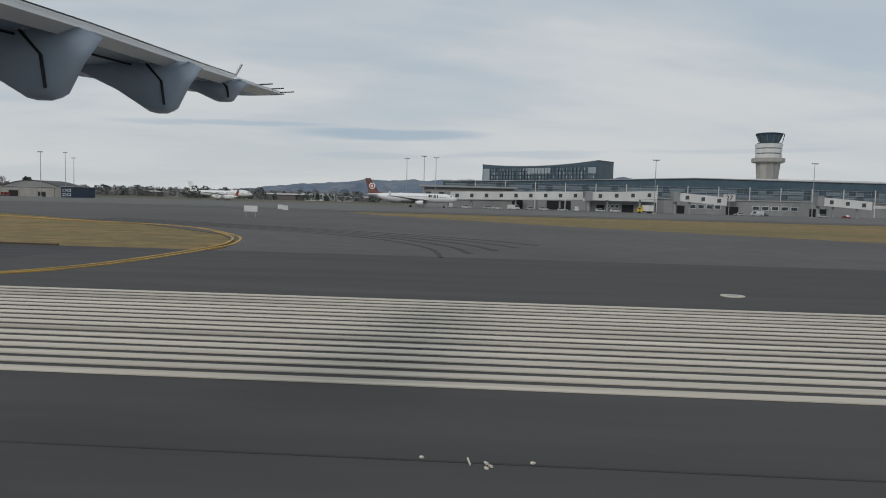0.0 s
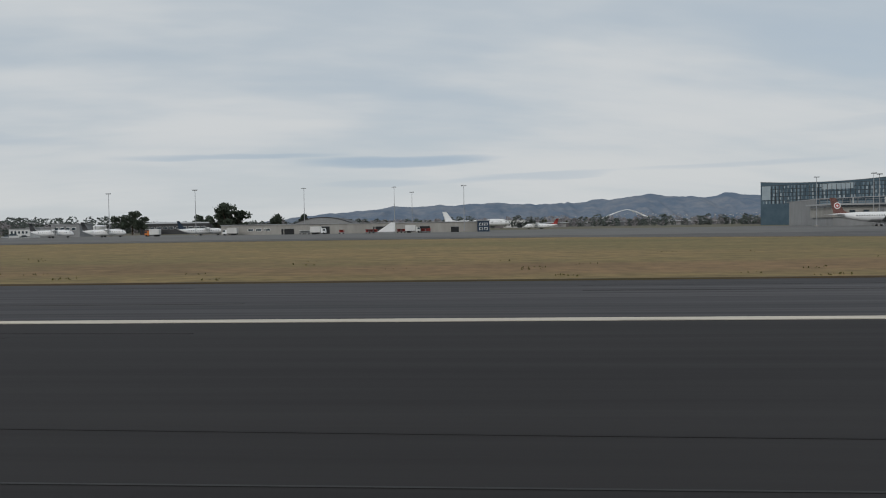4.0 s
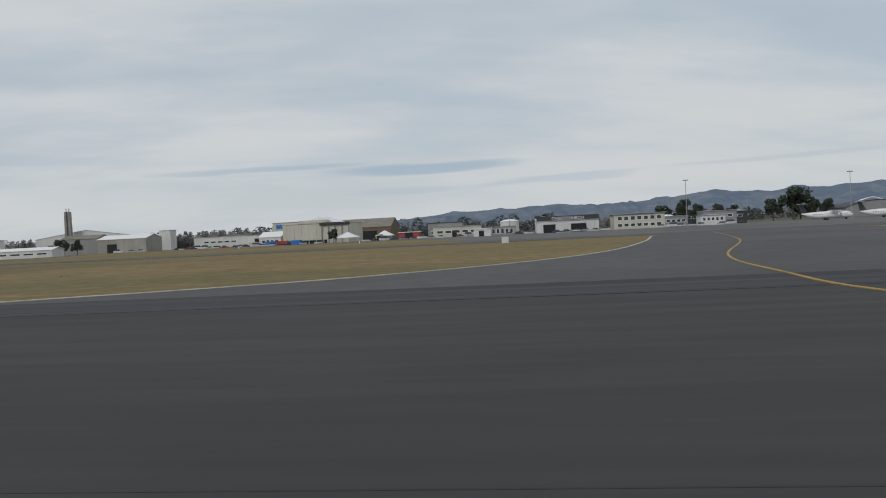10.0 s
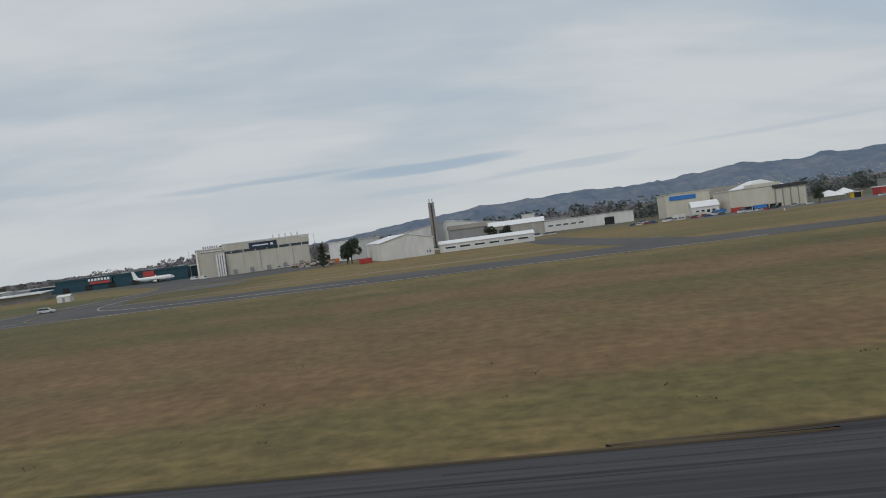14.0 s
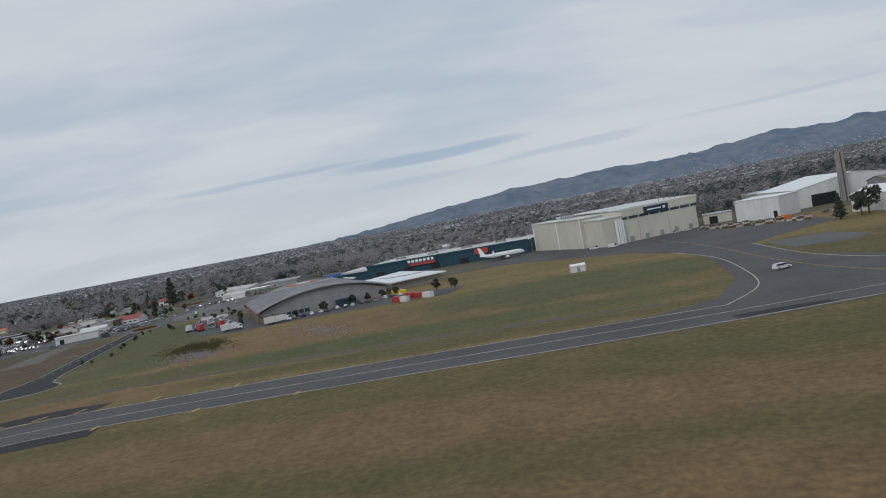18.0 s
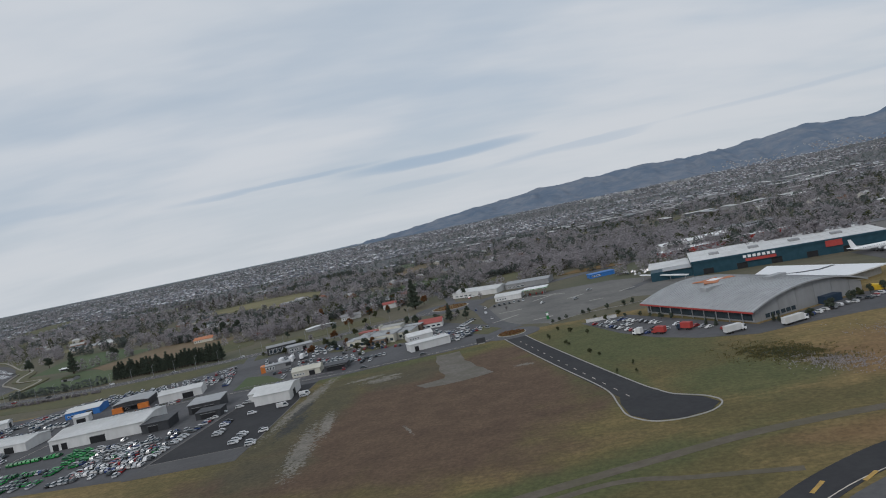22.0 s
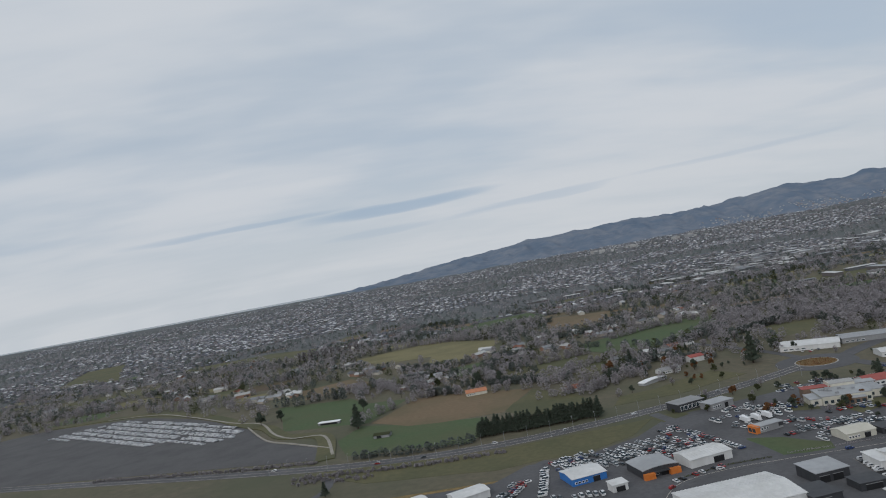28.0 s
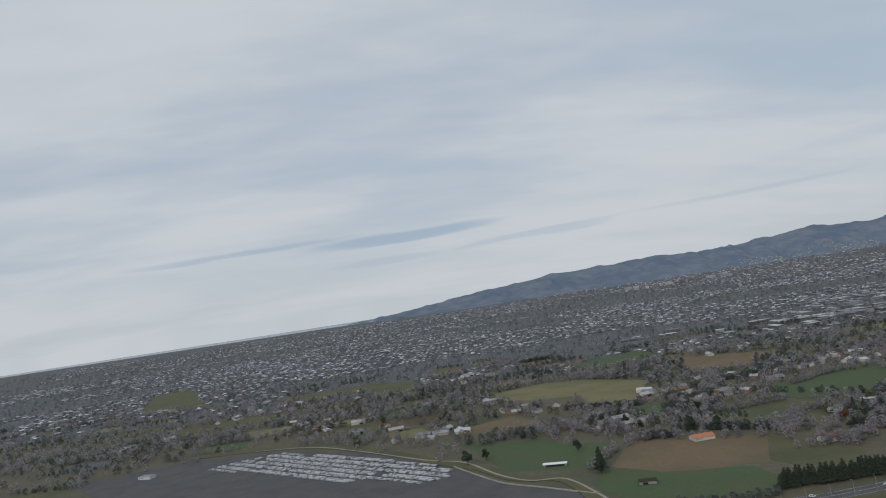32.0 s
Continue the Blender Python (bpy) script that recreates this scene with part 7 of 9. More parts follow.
def hardware_store():
    ob = thing("hardware_store", "long dark teal retail store with a pale roof", "retail store", -668, 300, 0, -9)
    ob.scale = (1, 1, 0.85)
    Shape().box(-28, 45, 0, 40, -0.3, 6.2).make("wall", TEAL, ob)
    Shape().box(-28.4, 45.4, 0.6, 40.4, 6.22, 6.6).make("roof", WHITE_METAL, ob)
    Shape().box(-28.4, 45.4, -0.4, 0.55, 6.0, 7.0).make("parapet", TEAL, ob)
    for i in range(24):
        Shape().box(-27 + 3 * i, -26.7 + 3 * i, 1, 40, 6.61, 6.7).make("roof_seam", WHITE_METAL, ob)
    bd = Shape().box(-9, 5, -0.62, -0.42, 3.0, 6.6).make("sign_panel", TEAL, ob)
    for i in range(7):
        Shape().box(-8.3 + 1.8 * i, -7.1 + 1.8 * i, -0.7, -0.6, 4.9, 6.2).make("sign_bar", WHITE, bd)
    Shape().box(-7.5, 4, -0.7, -0.6, 3.2, 4.5).make("sign_block", RED, bd)
    Shape().prism([(22, -0.55), (28, -0.55), (28, -0.45), (22, -0.45)], 3.6, 6.4).make("emblem", RED, ob)
    lo = Shape().box(-45, -28.05, 2, 34, -0.3, 4.4).make("canopy_block", TEAL, ob)
    Shape().box(-46, -28.45, 12, 35, 4.42, 4.8).make("canopy_roof", WHITE_METAL, lo)
    Shape().box(-40, -28.45, 1, 11.6, 4.42, 4.75).make("canopy_roof", GREYROOF, lo)
    Shape().prism([(-50, 12), (-31, -10), (-30, -9.2), (-49.2, 13)], 2.6, 3.1).make("front_canopy", WHITE, lo)
    for u in (0.05, 0.35, 0.65, 0.95):
        Shape().tube((-49.6 + 19 * u, 12.4 - 22 * u, 0), (-49.6 + 19 * u, 12.4 - 22 * u, 2.62), 0.12, n=6).make("canopy_post", STEEL, lo)
    for i in range(5):
        Shape().box(-24 + 13 * i, -20 + 13 * i, -0.08, -0.01, 0, 2.8).make("roller_door", DARK, ob)
    for i in range(4):
        Shape().box(-20 + 16 * i, -16 + 16 * i, 16, 20, 6.61, 7.5).make("roof_plant", GREYWALL, ob)


hardware_store()
for i, (x, y, w) in enumerate(((-610, 352, 46), (-575, 346, 26), (-658, 406, 74))):
    building("store_shed", "long low store with a weathered pale roof", "warehouse", x, y, w, 8 if i == 2 else 12, 2.4 if i == 2 else 3.6, 12.6 if i == 2 else -8, RED if i == 2 else GREYWALL, WHITE if i == 2 else SHEDROOF, doors=(("front", 0.1, 0.2, 2.4), ("front", 0.5, 0.6, 2.4)))
LW = (("front", 0.05, 0.45, 0.8, 1.8, 4),)
sheds = (
    ("showroom", "blue-fronted white showroom with a ribbed roof", -930, 239, 12, 11, 3.2, 18, BLUE, WHITE_METAL, "gable", 1.0, LW, (("front", 0.6, 0.8, 2.2),)),
    ("showroom", "dark showroom with an orange canopy", -908, 236, 12, 12, 3.6, 16, DARKWALL, GREYROOF, "arch", 0.8, LW, (("front", 0.5, 0.7, 2.2),)),
    ("workshop", "pale grey workshop with an offset white roof", -891, 239, 15, 10, 3.6, 18, WHITE_METAL, WHITE_METAL, "gable", 1.1, (), (("front", 0.55, 0.8, 2.4),)),
    ("long_shed", "long white shed with a sawtooth-striped roof and open bays", -965, 199, 37, 11, 2.9, 2, WHITE_METAL, WHITE_METAL, "gable", 1.2, (), tuple(("front", 0.03 + 0.12 * i, 0.1 + 0.12 * i, 2.0) for i in range(8))),
    ("showroom", "white showroom with a broad canopy and dark glazing", -930, 200, 21, 12, 3.5, 3, WHITE_METAL, WHITE_METAL, "gable", 1.0, (("front", 0.05, 0.6, 0.5, 2.0, 4),), (("front", 0.65, 0.8, 2.4),)),
    ("warehouse", "large white steel warehouse with a ribbed roof", -893, 199, 28, 19, 4.4, 11, WHITE_METAL, WHITE_METAL, "gable", 1.5, (), (("front", 0.03, 0.09, 2.4), ("front", 0.12, 0.18, 2.4), ("front", 0.42, 0.58, 2.6))),
    ("workshop", "charcoal workshop with a dark flat roof", -874, 195, 8, 9, 3.6, 12, DARKWALL, DARKWALL, "flat", 1, (), (("front", 0.25, 0.6, 2.4),)),
    ("workshop", "charcoal car showroom with a grey roof", -866, 210, 10, 9, 4.0, 12, DARKWALL, GREYROOF, "mono", 0.6, (), (("front", 0.1, 0.4, 2.4), ("front", 0.5, 0.8, 2.4))),
    ("workshop", "small charcoal wash bay open at the front", -859.5, 199, 7.5, 6, 2.8, 8, DARKWALL, DARKWALL, "flat", 1, (), (("front", 0.2, 0.8, 2.0),)),
    ("warehouse", "white gabled warehouse with a lean-to and ribbed roof", -842, 209, 11, 15, 4.0, 8, WHITE_METAL, WHITE_METAL, "gable", 1.6, (), (("right", 0.3, 0.5, 2.6),)),
    ("shed", "white shed with a pitched roof", -988, 235, 12, 9, 2.6, 28, WHITE_METAL, WHITE_METAL, "gable", 1.0, (), (("front", 0.3, 0.6, 2.0),)),
    ("shed", "white workshop with a pitched metal roof", -968, 236, 12, 8, 3.2, 28, WHITE_METAL, WHITE_METAL, "gable", 1.0, (), (("right", 0.3, 0.7, 2.2),)),
    ("shed", "pale shed at the yard corner", -1012, 222, 12, 8, 2.6, 25, WHITE_METAL, GREYROOF, "gable", 1.0, (), (("front", 0.3, 0.6, 2.0),)),
    ("shed", "grey shed beside the slip road", -1050, 240, 13, 8, 2.8, 20, GREYWALL, SHEDROOF, "gable", 1.0, (), (("front", 0.3, 0.6, 2.0),)),
    ("shed", "white shed beside the slip road", -1078, 236, 14, 9, 3.0, 30, WHITE_METAL, WHITE_METAL, "gable", 1.0, (), (("front", 0.3, 0.6, 2.0),)),
    ("office", "low dark glazed office with a striped roof", -879, 306, 13, 8, 3.2, 24, DARKWALL, GREYWALL, "flat", 1, (("front", 0.05, 0.95, 0.6, 2.4, 6),), ()),
    ("kiosk", "grey box office with an orange end", -863, 260, 11, 4, 2.2, 20, GREYWALL, GREYROOF, "flat", 1, LW, ()),
    ("workshop", "cream gabled sales office with outhouses", -843, 240, 10, 8, 2.8, 10, CREAM, CREAM, "gable", 1.3, LW, (("front", 0.6, 0.8, 2.0),)),
    ("shed", "dark open shed beside the sales office", -832, 240, 8, 6, 2.6, 6, DARKWALL, DARKWALL, "flat", 1, (), (("front", 0.1, 0.9, 2.0),)),
    ("office", "low grey flat-roofed office beside the dark one", -868, 300, 11, 7, 2.6, 24, GREYWALL, GREYROOF, "flat", 1, LW, (("front", 0.6, 0.75, 2.0),)),
    ("shed", "small pale shed behind the showrooms", -921, 224, 5, 4, 3.0, 18, WHITE_METAL, WHITE_METAL, "mono", 0.5, (), (("front", 0.2, 0.8, 2.0),)),
    ("restaurant", "red-roofed restaurant with white gables", -807, 298, 10, 9, 2.8, 5, WHITE_METAL, RED_ROOF, "gable", 2.2, (("front", 0.05, 0.95, 0.7, 1.8, 4),), ()),
    ("workshop", "pale gabled workshop beside the street", -808, 272, 10, 7, 2.6, 22, WHITE_METAL, WHITE_METAL, "gable", 1.5, LW, ()),
    ("workshop", "white flat-fronted workshop facing the field", -800.5, 250.5, 15, 6, 3.6, 26, WHITE_METAL, WHITE_METAL, "flat", 1, (), (("front", 0.1, 0.2, 2.2),)),
    ("supermarket", "white cross-gabled store with a curved front", -793, 388, 28, 16, 3.4, -24, WHITE_METAL, WHITE_METAL, "gable", 1.8, LW, ()),
    ("store", "grey-roofed retail shed by the road", -766, 386, 24, 13, 3.6, -12, GREYWALL, SHEDROOF, "gable", 1.2, LW, ()),
    ("restaurant", "white restaurant with a pitched pale roof", -775, 343, 13, 10, 3.0, -6, WHITE_METAL, WHITE_METAL, "gable", 1.4, LW, ()),
    ("store", "flat blue-roofed equipment store", -729, 365.5, 13, 6, 2.6, 14, BLUE, BLUE, "flat", 1, LW, ()),
    ("house", "white house with dark roofs beside the road", -868, 384, 11, 7, 2.6, 20, WHITE_METAL, HOUSEROOF, "gable", 1.6, LW, ()),
    ("house", "white and red two-storey house", -849, 402, 8, 6, 3.6, 15, WHITE_METAL, RED_ROOF, "gable", 1.6, LW, ()),
    ("glasshouse", "long pale tunnel glasshouse", -880, 366, 16, 4, 1.6, 35, GREYROOF, WHITE, "arch", 0.8, (), ()),
    ("farmhouse", "house with a bright orange hipped tile roof", -972, 412, 12, 8, 2.4, 8, CREAM, TERRACOTTA, "gable", 1.9, LW, ()),
    ("farmhouse", "white twin-gabled farmhouse among trees", -918, 376, 10, 7, 2.6, 10, WHITE_METAL, HOUSEROOF, "gable", 2.0, LW, ()),
    ("stable", "long low white stable roof in a paddock", -1056, 396, 13, 2.6, 1.6, -10, GREYWALL, WHITE, "mono", 0.4, (), (("front", 0.1, 0.9, 1.2),)),
    ("barn", "small green-roofed barn in a paddock", -1016, 344, 8, 5, 1.9, -6, GREYWALL, LEAF_OLIVE, "gable", 1.0, (), (("front", 0.2, 0.5, 1.5),)),
    ("gatehouse", "white flat gatehouse in the car store", -1354, 512, 12, 6, 2.6, -20, WHITE_METAL, GREYWALL, "flat", 1, LW, ()),
)
for nm, lab, x, y, w, d, h, rz, wall, roof, kd, rise, win, dr in sheds:
    if nm not in ("kiosk", "office"):
        h, rise = h * 0.72, rise * 0.7
        win = tuple((q[0], q[1], q[2], q[3] * 0.74, q[4] * 0.74, q[5]) for q in win)
        dr = tuple((q[0], q[1], q[2], q[3] * 0.78) for q in dr)
    b = building(nm, lab, nm.replace("_", " "), x, y, w, d, h, rz, wall, roof, kd, rise, "x", win, dr)
    if roof is WHITE_METAL and kd == "gable" and w > 12:
        k = int(w / 1.1)
        for i in range(k):
            u = -w / 2 + w * (i + 0.5) / k
            Shape().gable(u - 0.06, u + 0.06, -d / 2, d / 2, h + 0.17, h + rise + 0.17, 0.2, 0.08).make("roof_rib", GREYROOF if nm == "long_shed" else WHITE_METAL, b)
lean = building("lean_to", "white lean-to beside the gabled warehouse", "shed", -849.5, 212, 4.5, 8, 2.4, 8, WHITE_METAL, WHITE_METAL, "mono", 0.5)
for a, b in ((-6.2, -2.6), (2.6, 6.2)):
    Shape().box(a, b, -7.4, -6.05, 0.0, 1.8).make("entrance_block", ORANGE, bpy.data.objects["showroom.001"])
Shape().box(-2.5, 2.5, -7.2, -6.05, 1.6, 1.9).make("canopy", DARKWALL, bpy.data.objects["showroom.001"])
kio = bpy.data.objects["kiosk"]
Shape().box(-5.9, -4.2, -2.12, 2.12, -0.1, 2.55).make("end_block", ORANGE, kio)
for k in range(2):
    Shape().box(-5.96, -5.9, -1.7 + 1.9 * k, -0.2 + 1.9 * k, 0.5, 1.8).make("window", GLASS, kio)
Shape().box(3.6, 5.56, -2.06, 2.06, 0.8, 2.0).make("dark_screen", DARKWALL, kio)


def motel():
    ob = thing("motel", "sprawling motel of flat pale grey roofs with one red roof", "motel", -825, 283, 0, -6)
    for x0, x1, y0, y1, h, wall, roof in ((-10, 7, -7, 6, 3.2, CREAM, GREYROOF), (-13, -3, 6.1, 11, 3.6, BROWNWALL, RED_ROOF), (-2.9, 6, 6.1, 12, 4.4, CREAM, SHEDROOF), (7.1, 13, -3, 8, 2.7, CREAM, SHEDROOF), (-14, -10.1, -6, 3, 2.5, CREAM, GREYROOF), (-4, 4, -10, -7.1, 2.3, BROWNWALL, GREYROOF), (6.2, 14, 8.2, 13, 3.0, BROWNWALL, GREYROOF)):
        w = Shape().box(x0, x1, y0, y1, -0.3, h).make("wall", wall, ob)
        Shape().box(x0 - 0.25, x1 + 0.25, y0 - 0.05, y1 + 0.05, h + 0.01, h + 0.24).make("roof", roof, w)
        n = int((x1 - x0) / 2)
        for i in range(n):
            u = x0 + (x1 - x0) * (i + 0.5) / n
            Shape().box(u - 0.6, u + 0.6, y0 - 0.06, y0 + 0.05, 0.7, 1.8).make("window", GLASS, w)
    rr = random.Random(3)
    for i in range(9):
        x, y = rr.uniform(-8, 5), rr.uniform(-5, 4)
        Shape().box(x - 0.6, x + 0.6, y - 0.4, y + 0.4, 3.43, 3.43 + rr.uniform(0.4, 0.9)).make("roof_unit", STEEL, ob)
    Shape().box(-3.6, -3.2, 6, 11, 3.6, 5.2).make("party_wall", CREAM, ob)


motel()
cano = thing("fuel_canopy", "flat white petrol station canopy on posts", "petrol station", -762, 340, 0, -8)
Shape().box(-6, 6, -4, 4, 2.9, 3.5).make("roof", WHITE, cano)
Shape().box(-6.06, 6.06, -4.06, 4.06, 3.0, 3.25).make("fascia_band", GREENCAR, cano)
for sx in (-4, 4):
    for sy in (-2.5, 2.5):
        Shape().tube((sx, sy, 0), (sx, sy, 2.9), 0.18, n=6).make("post", STEEL, cano)
for sx in (-3, 0, 3):
    Shape().box(sx - 0.3, sx + 0.3, -0.4, 0.4, 0, 1.0).make("pump", RED, cano)
mono = thing("monolith_sign", "dark upright sign board beside the roundabout", "sign", -780, 237.5, 0, 10)
Shape().box(-1.5, 1.5, -0.15, 0.15, 0.4, 2.1).make("panel", DARKWALL, mono)
Shape().box(-1.2, 1.2, -0.1, 0.1, 0, 0.4).make("plinth", CONCRETE, mono)
gre = thing("totem_sign", "tall green and white totem sign", "sign", -757, 263, 0, 0)
Shape().box(-0.5, 0.5, -0.15, 0.15, 0, 2.8).make("panel", GREENCAR, gre)
Shape().box(-0.4, 0.4, -0.19, 0.19, 1.5, 2.5).make("panel_face", WHITE, gre)

# vehicles round the sports hall
for x, y, rz, cg, cb, L, lab in ((-694.5, 190.5, 27, WHITE_METAL, WHITE, 7.5, "long white truck trailer beside the sports hall"), (-709, 191.5, 22, WHITE_METAL, WHITE, 6.0, "white box truck beside the sports hall"),
                                 (-719, 205, 135, RED, NAVY, 4.6, "red and blue truck on the car park"), (-726, 205.4, 135, RED, RED, 4.2, "red truck on the car park"), (-731.5, 208.5, 135, WHITE_METAL, WHITE, 2.9, "small white box truck on the car park")):
    truck(x, y, rz, cg, cb, L, 0.03, lab)
for x, y, rz, c in ((-656.6, 196.2, -43, RED), (-653.4, 193.2, -43, RED), (-664.6, 214.2, -55, YELLOW), (-661.8, 210.2, -55, YELLOW), (-650.6, 190.6, -43, WHITE_METAL), (-659.4, 191.2, -40, RED), (-657.4, 189.6, -40, WHITE_METAL)):
    container(x, y, rz, c)
sheet("yard_4", [(-730, 243), (-746, 242), (-736, 216), (-728, 202), (-718, 192), (-705, 185.5), (-690, 189), (-676, 190.5), (-645, 190), (-642, 206), (-668, 214), (-702, 196)], 0.03, ROAD, "narrow asphalt parking strip round the sports hall")
rnd = random.Random(8)
for x0, y0, x1, y1, n in ((-742.5, 237, -728.5, 208, 16), (-735, 238, -709, 195, 20), (-737.5, 235, -722, 206, 12)):
    for i in range(n):
        u = (i + rnd.uniform(-0.12, 0.12)) / (n - 1)
        if rnd.random() < 0.72:
            car(rnd.choice(("sedan", "hatchback", "pale", "sedan")), x0 + (x1 - x0) * u, y0 + (y1 - y0) * u, rnd.choice((29, 209)) + rnd.uniform(-3, 3), 0.05, "cars at the sports hall", 0.9)
for i in range(14):
    car(rnd.choice(("sedan", "hatchback", "pale")), -691 + 2.2 * i, 195.5 + 1.05 * i + rnd.uniform(-1.0, 0.4), 117 + rnd.uniform(-4, 4), 0.05, "cars at the sports hall")


def car_row(x0, y0, x1, y1, n, rz, kinds, group, skip=0.1, seed=0):
    r = random.Random(seed)
    for i in range(n):
        if r.random() < skip:
            continue
        u = i / max(1, n - 1)
        car(r.choice(kinds), x0 + (x1 - x0) * u + r.uniform(-0.15, 0.15), y0 + (y1 - y0) * u + r.uniform(-0.25, 0.25), rz + r.uniform(-3, 3) + (180 if r.random() < 0.2 else 0), 0.06, group)


CROWD = {"paint": Shape(), "white": Shape(), "green": Shape()}
HALF = {"sedan": (1.32, 0.52, 0.48, 0.84), "hatchback": (1.2, 0.52, 0.52, 0.9), "pale": (1.3, 0.53, 0.5, 0.9), "van": (1.55, 0.6, 0.75, 1.35), "rental": (1.2, 0.52, 0.5, 0.88)}


def crowd_car(kind, x, y, rz, z=0.06):
    """One small car of a crowd: body, glazed cabin and roof in a single island."""
    L, W, b, t = HALF[kind]
    s = CROWD["green" if kind == "rental" else ("white" if kind == "van" or (kind == "pale" and int(x * 7 + y * 3) % 2) else "paint")]
    a = radians(rz)
    c, q = math.cos(a), math.sin(a)
    back = 0.96 if kind == "van" else (0.62 if kind == "sedan" else 0.9)
    rings = ((-L, L, W, 0.16), (-L, L, W, b), (-L * back, L * 0.5, W * 0.9, b + 0.01), (-L * back * 0.86, L * 0.22, W * 0.74, t))
    pts = [(px, py, pz) for x0, x1, w, pz in rings for px, py in ((x0, -w), (x1, -w), (x1, w), (x0, w))]
    faces = [(4 * k + i, 4 * k + (i + 1) % 4, 4 * k + 4 + (i + 1) % 4, 4 * k + 4 + i) for k in range(3) for i in range(4)] + [(12, 13, 14, 15)]
    s.add([(x + c * px - q * py, y + q * px + c * py, z + pz) for px, py, pz in pts], faces)
    s.m[-5:-1] = [1] * 4


def crowd_row(x0, y0, x1, y1, n, rz, kinds, skip=0.1, seed=0):
    r = random.Random(seed)
    for i in range(n):
        if r.random() > skip:
            u = i / max(1, n - 1)
            crowd_car(r.choice(kinds), x0 + (x1 - x0) * u + r.uniform(-0.15, 0.15), y0 + (y1 - y0) * u + r.uniform(-0.25, 0.25), rz + r.uniform(-3, 3) + (180 if r.random() < 0.2 else 0))


def built_on(x, y, gap=1.2):
    for q in sheds:
        a = radians(-q[7])
        px, py = x - q[2], y - q[3]
        if abs(px * math.cos(a) - py * math.sin(a)) < q[4] / 2 + gap and abs(px * math.sin(a) + py * math.cos(a)) < q[5] / 2 + gap:
            return True
    for nm, pts, w in roads:
        for (ax, ay), (bx, by) in zip(pts, pts[1:]):
            u = max(0.0, min(1.0, ((x - ax) * (bx - ax) + (y - ay) * (by - ay)) / ((bx - ax) ** 2 + (by - ay) ** 2)))
            if math.hypot(x - ax - u * (bx - ax), y - ay - u * (by - ay)) < w / 2 + gap:
                return True
    return False


def in_poly(x, y, poly):
    res = False
    for (x0, y0), (x1, y1) in zip(poly, poly[1:] + poly[:1]):
        if (y0 > y) != (y1 > y) and x < (x1 - x0) * (y - y0) / (y1 - y0) + x0:
            res = not res
    return res


def fill_yard(poly, rz, kinds, keep, seed, aisle=6.2):
    """Double rows of parked cars across a yard, with aisles and gaps."""
    r = random.Random(seed)
    a = radians(rz)
    e, f = Vector((math.cos(a), math.sin(a))), Vector((-math.sin(a), math.cos(a)))
    c = Vector((sum(p[0] for p in poly) / len(poly), sum(p[1] for p in poly) / len(poly)))
    for i in range(-14, 15):
        off = (i // 2) * aisle + (i % 2) * 2.9
        full = r.uniform(0.75, 1.0)
        for k in range(-40, 41):
            p = c + f * off + e * (1.5 * k)
            if in_poly(p.x, p.y, poly) and r.random() < keep * full and not built_on(p.x, p.y):
                crowd_car(r.choice(kinds), p.x + r.uniform(-0.12, 0.12), p.y + r.uniform(-0.2, 0.2), rz + 90 + r.uniform(-3, 3))


MIX = ("sedan", "hatchback", "pale", "hatchback")
for k in range(3):
    car_row(-878 + 4.2 * k, 180 - 1.0 * k, -875.5 + 4.2 * k, 158, 13, 10, MIX, "cars in yard rows", 0.05, 40 + k)
car_row(-874, 157, -857, 157.5, 13, 98, MIX, "cars in yard rows", 0.05, 50)
car_row(-874, 161, -857, 161.5, 13, 98, MIX, "cars in yard rows", 0.05, 51)
car_row(-856.5, 200, -857.5, 163, 20, 5, ("pale", "sedan", "hatchback"), "cars along the lot line", 0.15, 52)
car_row(-851.5, 218, -852.2, 203, 8, 5, ("pale", "pale", "sedan"), "cars along the lot line", 0.3, 53)
for x, y, n in ((-848.5, 187, 3), (-846, 177.5, 3), (-836.5, 171, 5), (-831.5, 172, 2), (-830.5, 162, 2), (-843.5, 192, 1), (-835.5, 196, 2), (-832, 205, 2)):
    car_row(x, y, x + 0.6, y - 1.8 * (n - 1), n, 12, ("pale", "pale", "van", "sedan"), "cars on the dark yard", 0, int(-x))
car_row(-911, 178, -897, 180.5, 13, 100, ("rental",), "green hire cars", 0.1, 60)
car_row(-906, 166, -891, 166, 13, 95, ("rental", "rental", "sedan"), "green hire cars", 0.1, 61)
car_row(-888, 181, -886, 164, 10, 8, ("rental",), "green hire cars", 0.1, 62)
car_row(-884, 181, -881.5, 166, 9, 8, ("rental", "pale"), "green hire cars", 0.1, 63)
car_row(-892, 181.5, -890.5, 175, 5, 8, ("rental",), "green hire cars", 0.0, 64)
for k in range(5):
    crowd_row(-945 + 5.4 * k, 186 + 0.2 * k, -943 + 5.4 * k, 171 + 0.1 * k, 8, 15, ("van",), 0.08, 70 + k)
for k in range(5):
    crowd_row(-922 + 3.9 * k, 260 + 2.2 * k, -913 + 3.9 * k, 250 + 0.6 * k, 10, 30, MIX, 0.05, 80 + k)
crowd_row(-898, 256, -887, 262, 8, 110, MIX, 0.1, 90)
crowd_row(-897, 251, -886, 255, 8, 110, MIX, 0.1, 91)
crowd_row(-887, 272, -877, 244, 16, 15, ("pale", "hatchback"), 0.1, 92)
crowd_row(-942, 252, -944, 228, 11, 10, ("van",), 0.1, 93)
crowd_row(-941, 224, -926, 221.5, 8, 100, ("van", "pale"), 0.05, 94)
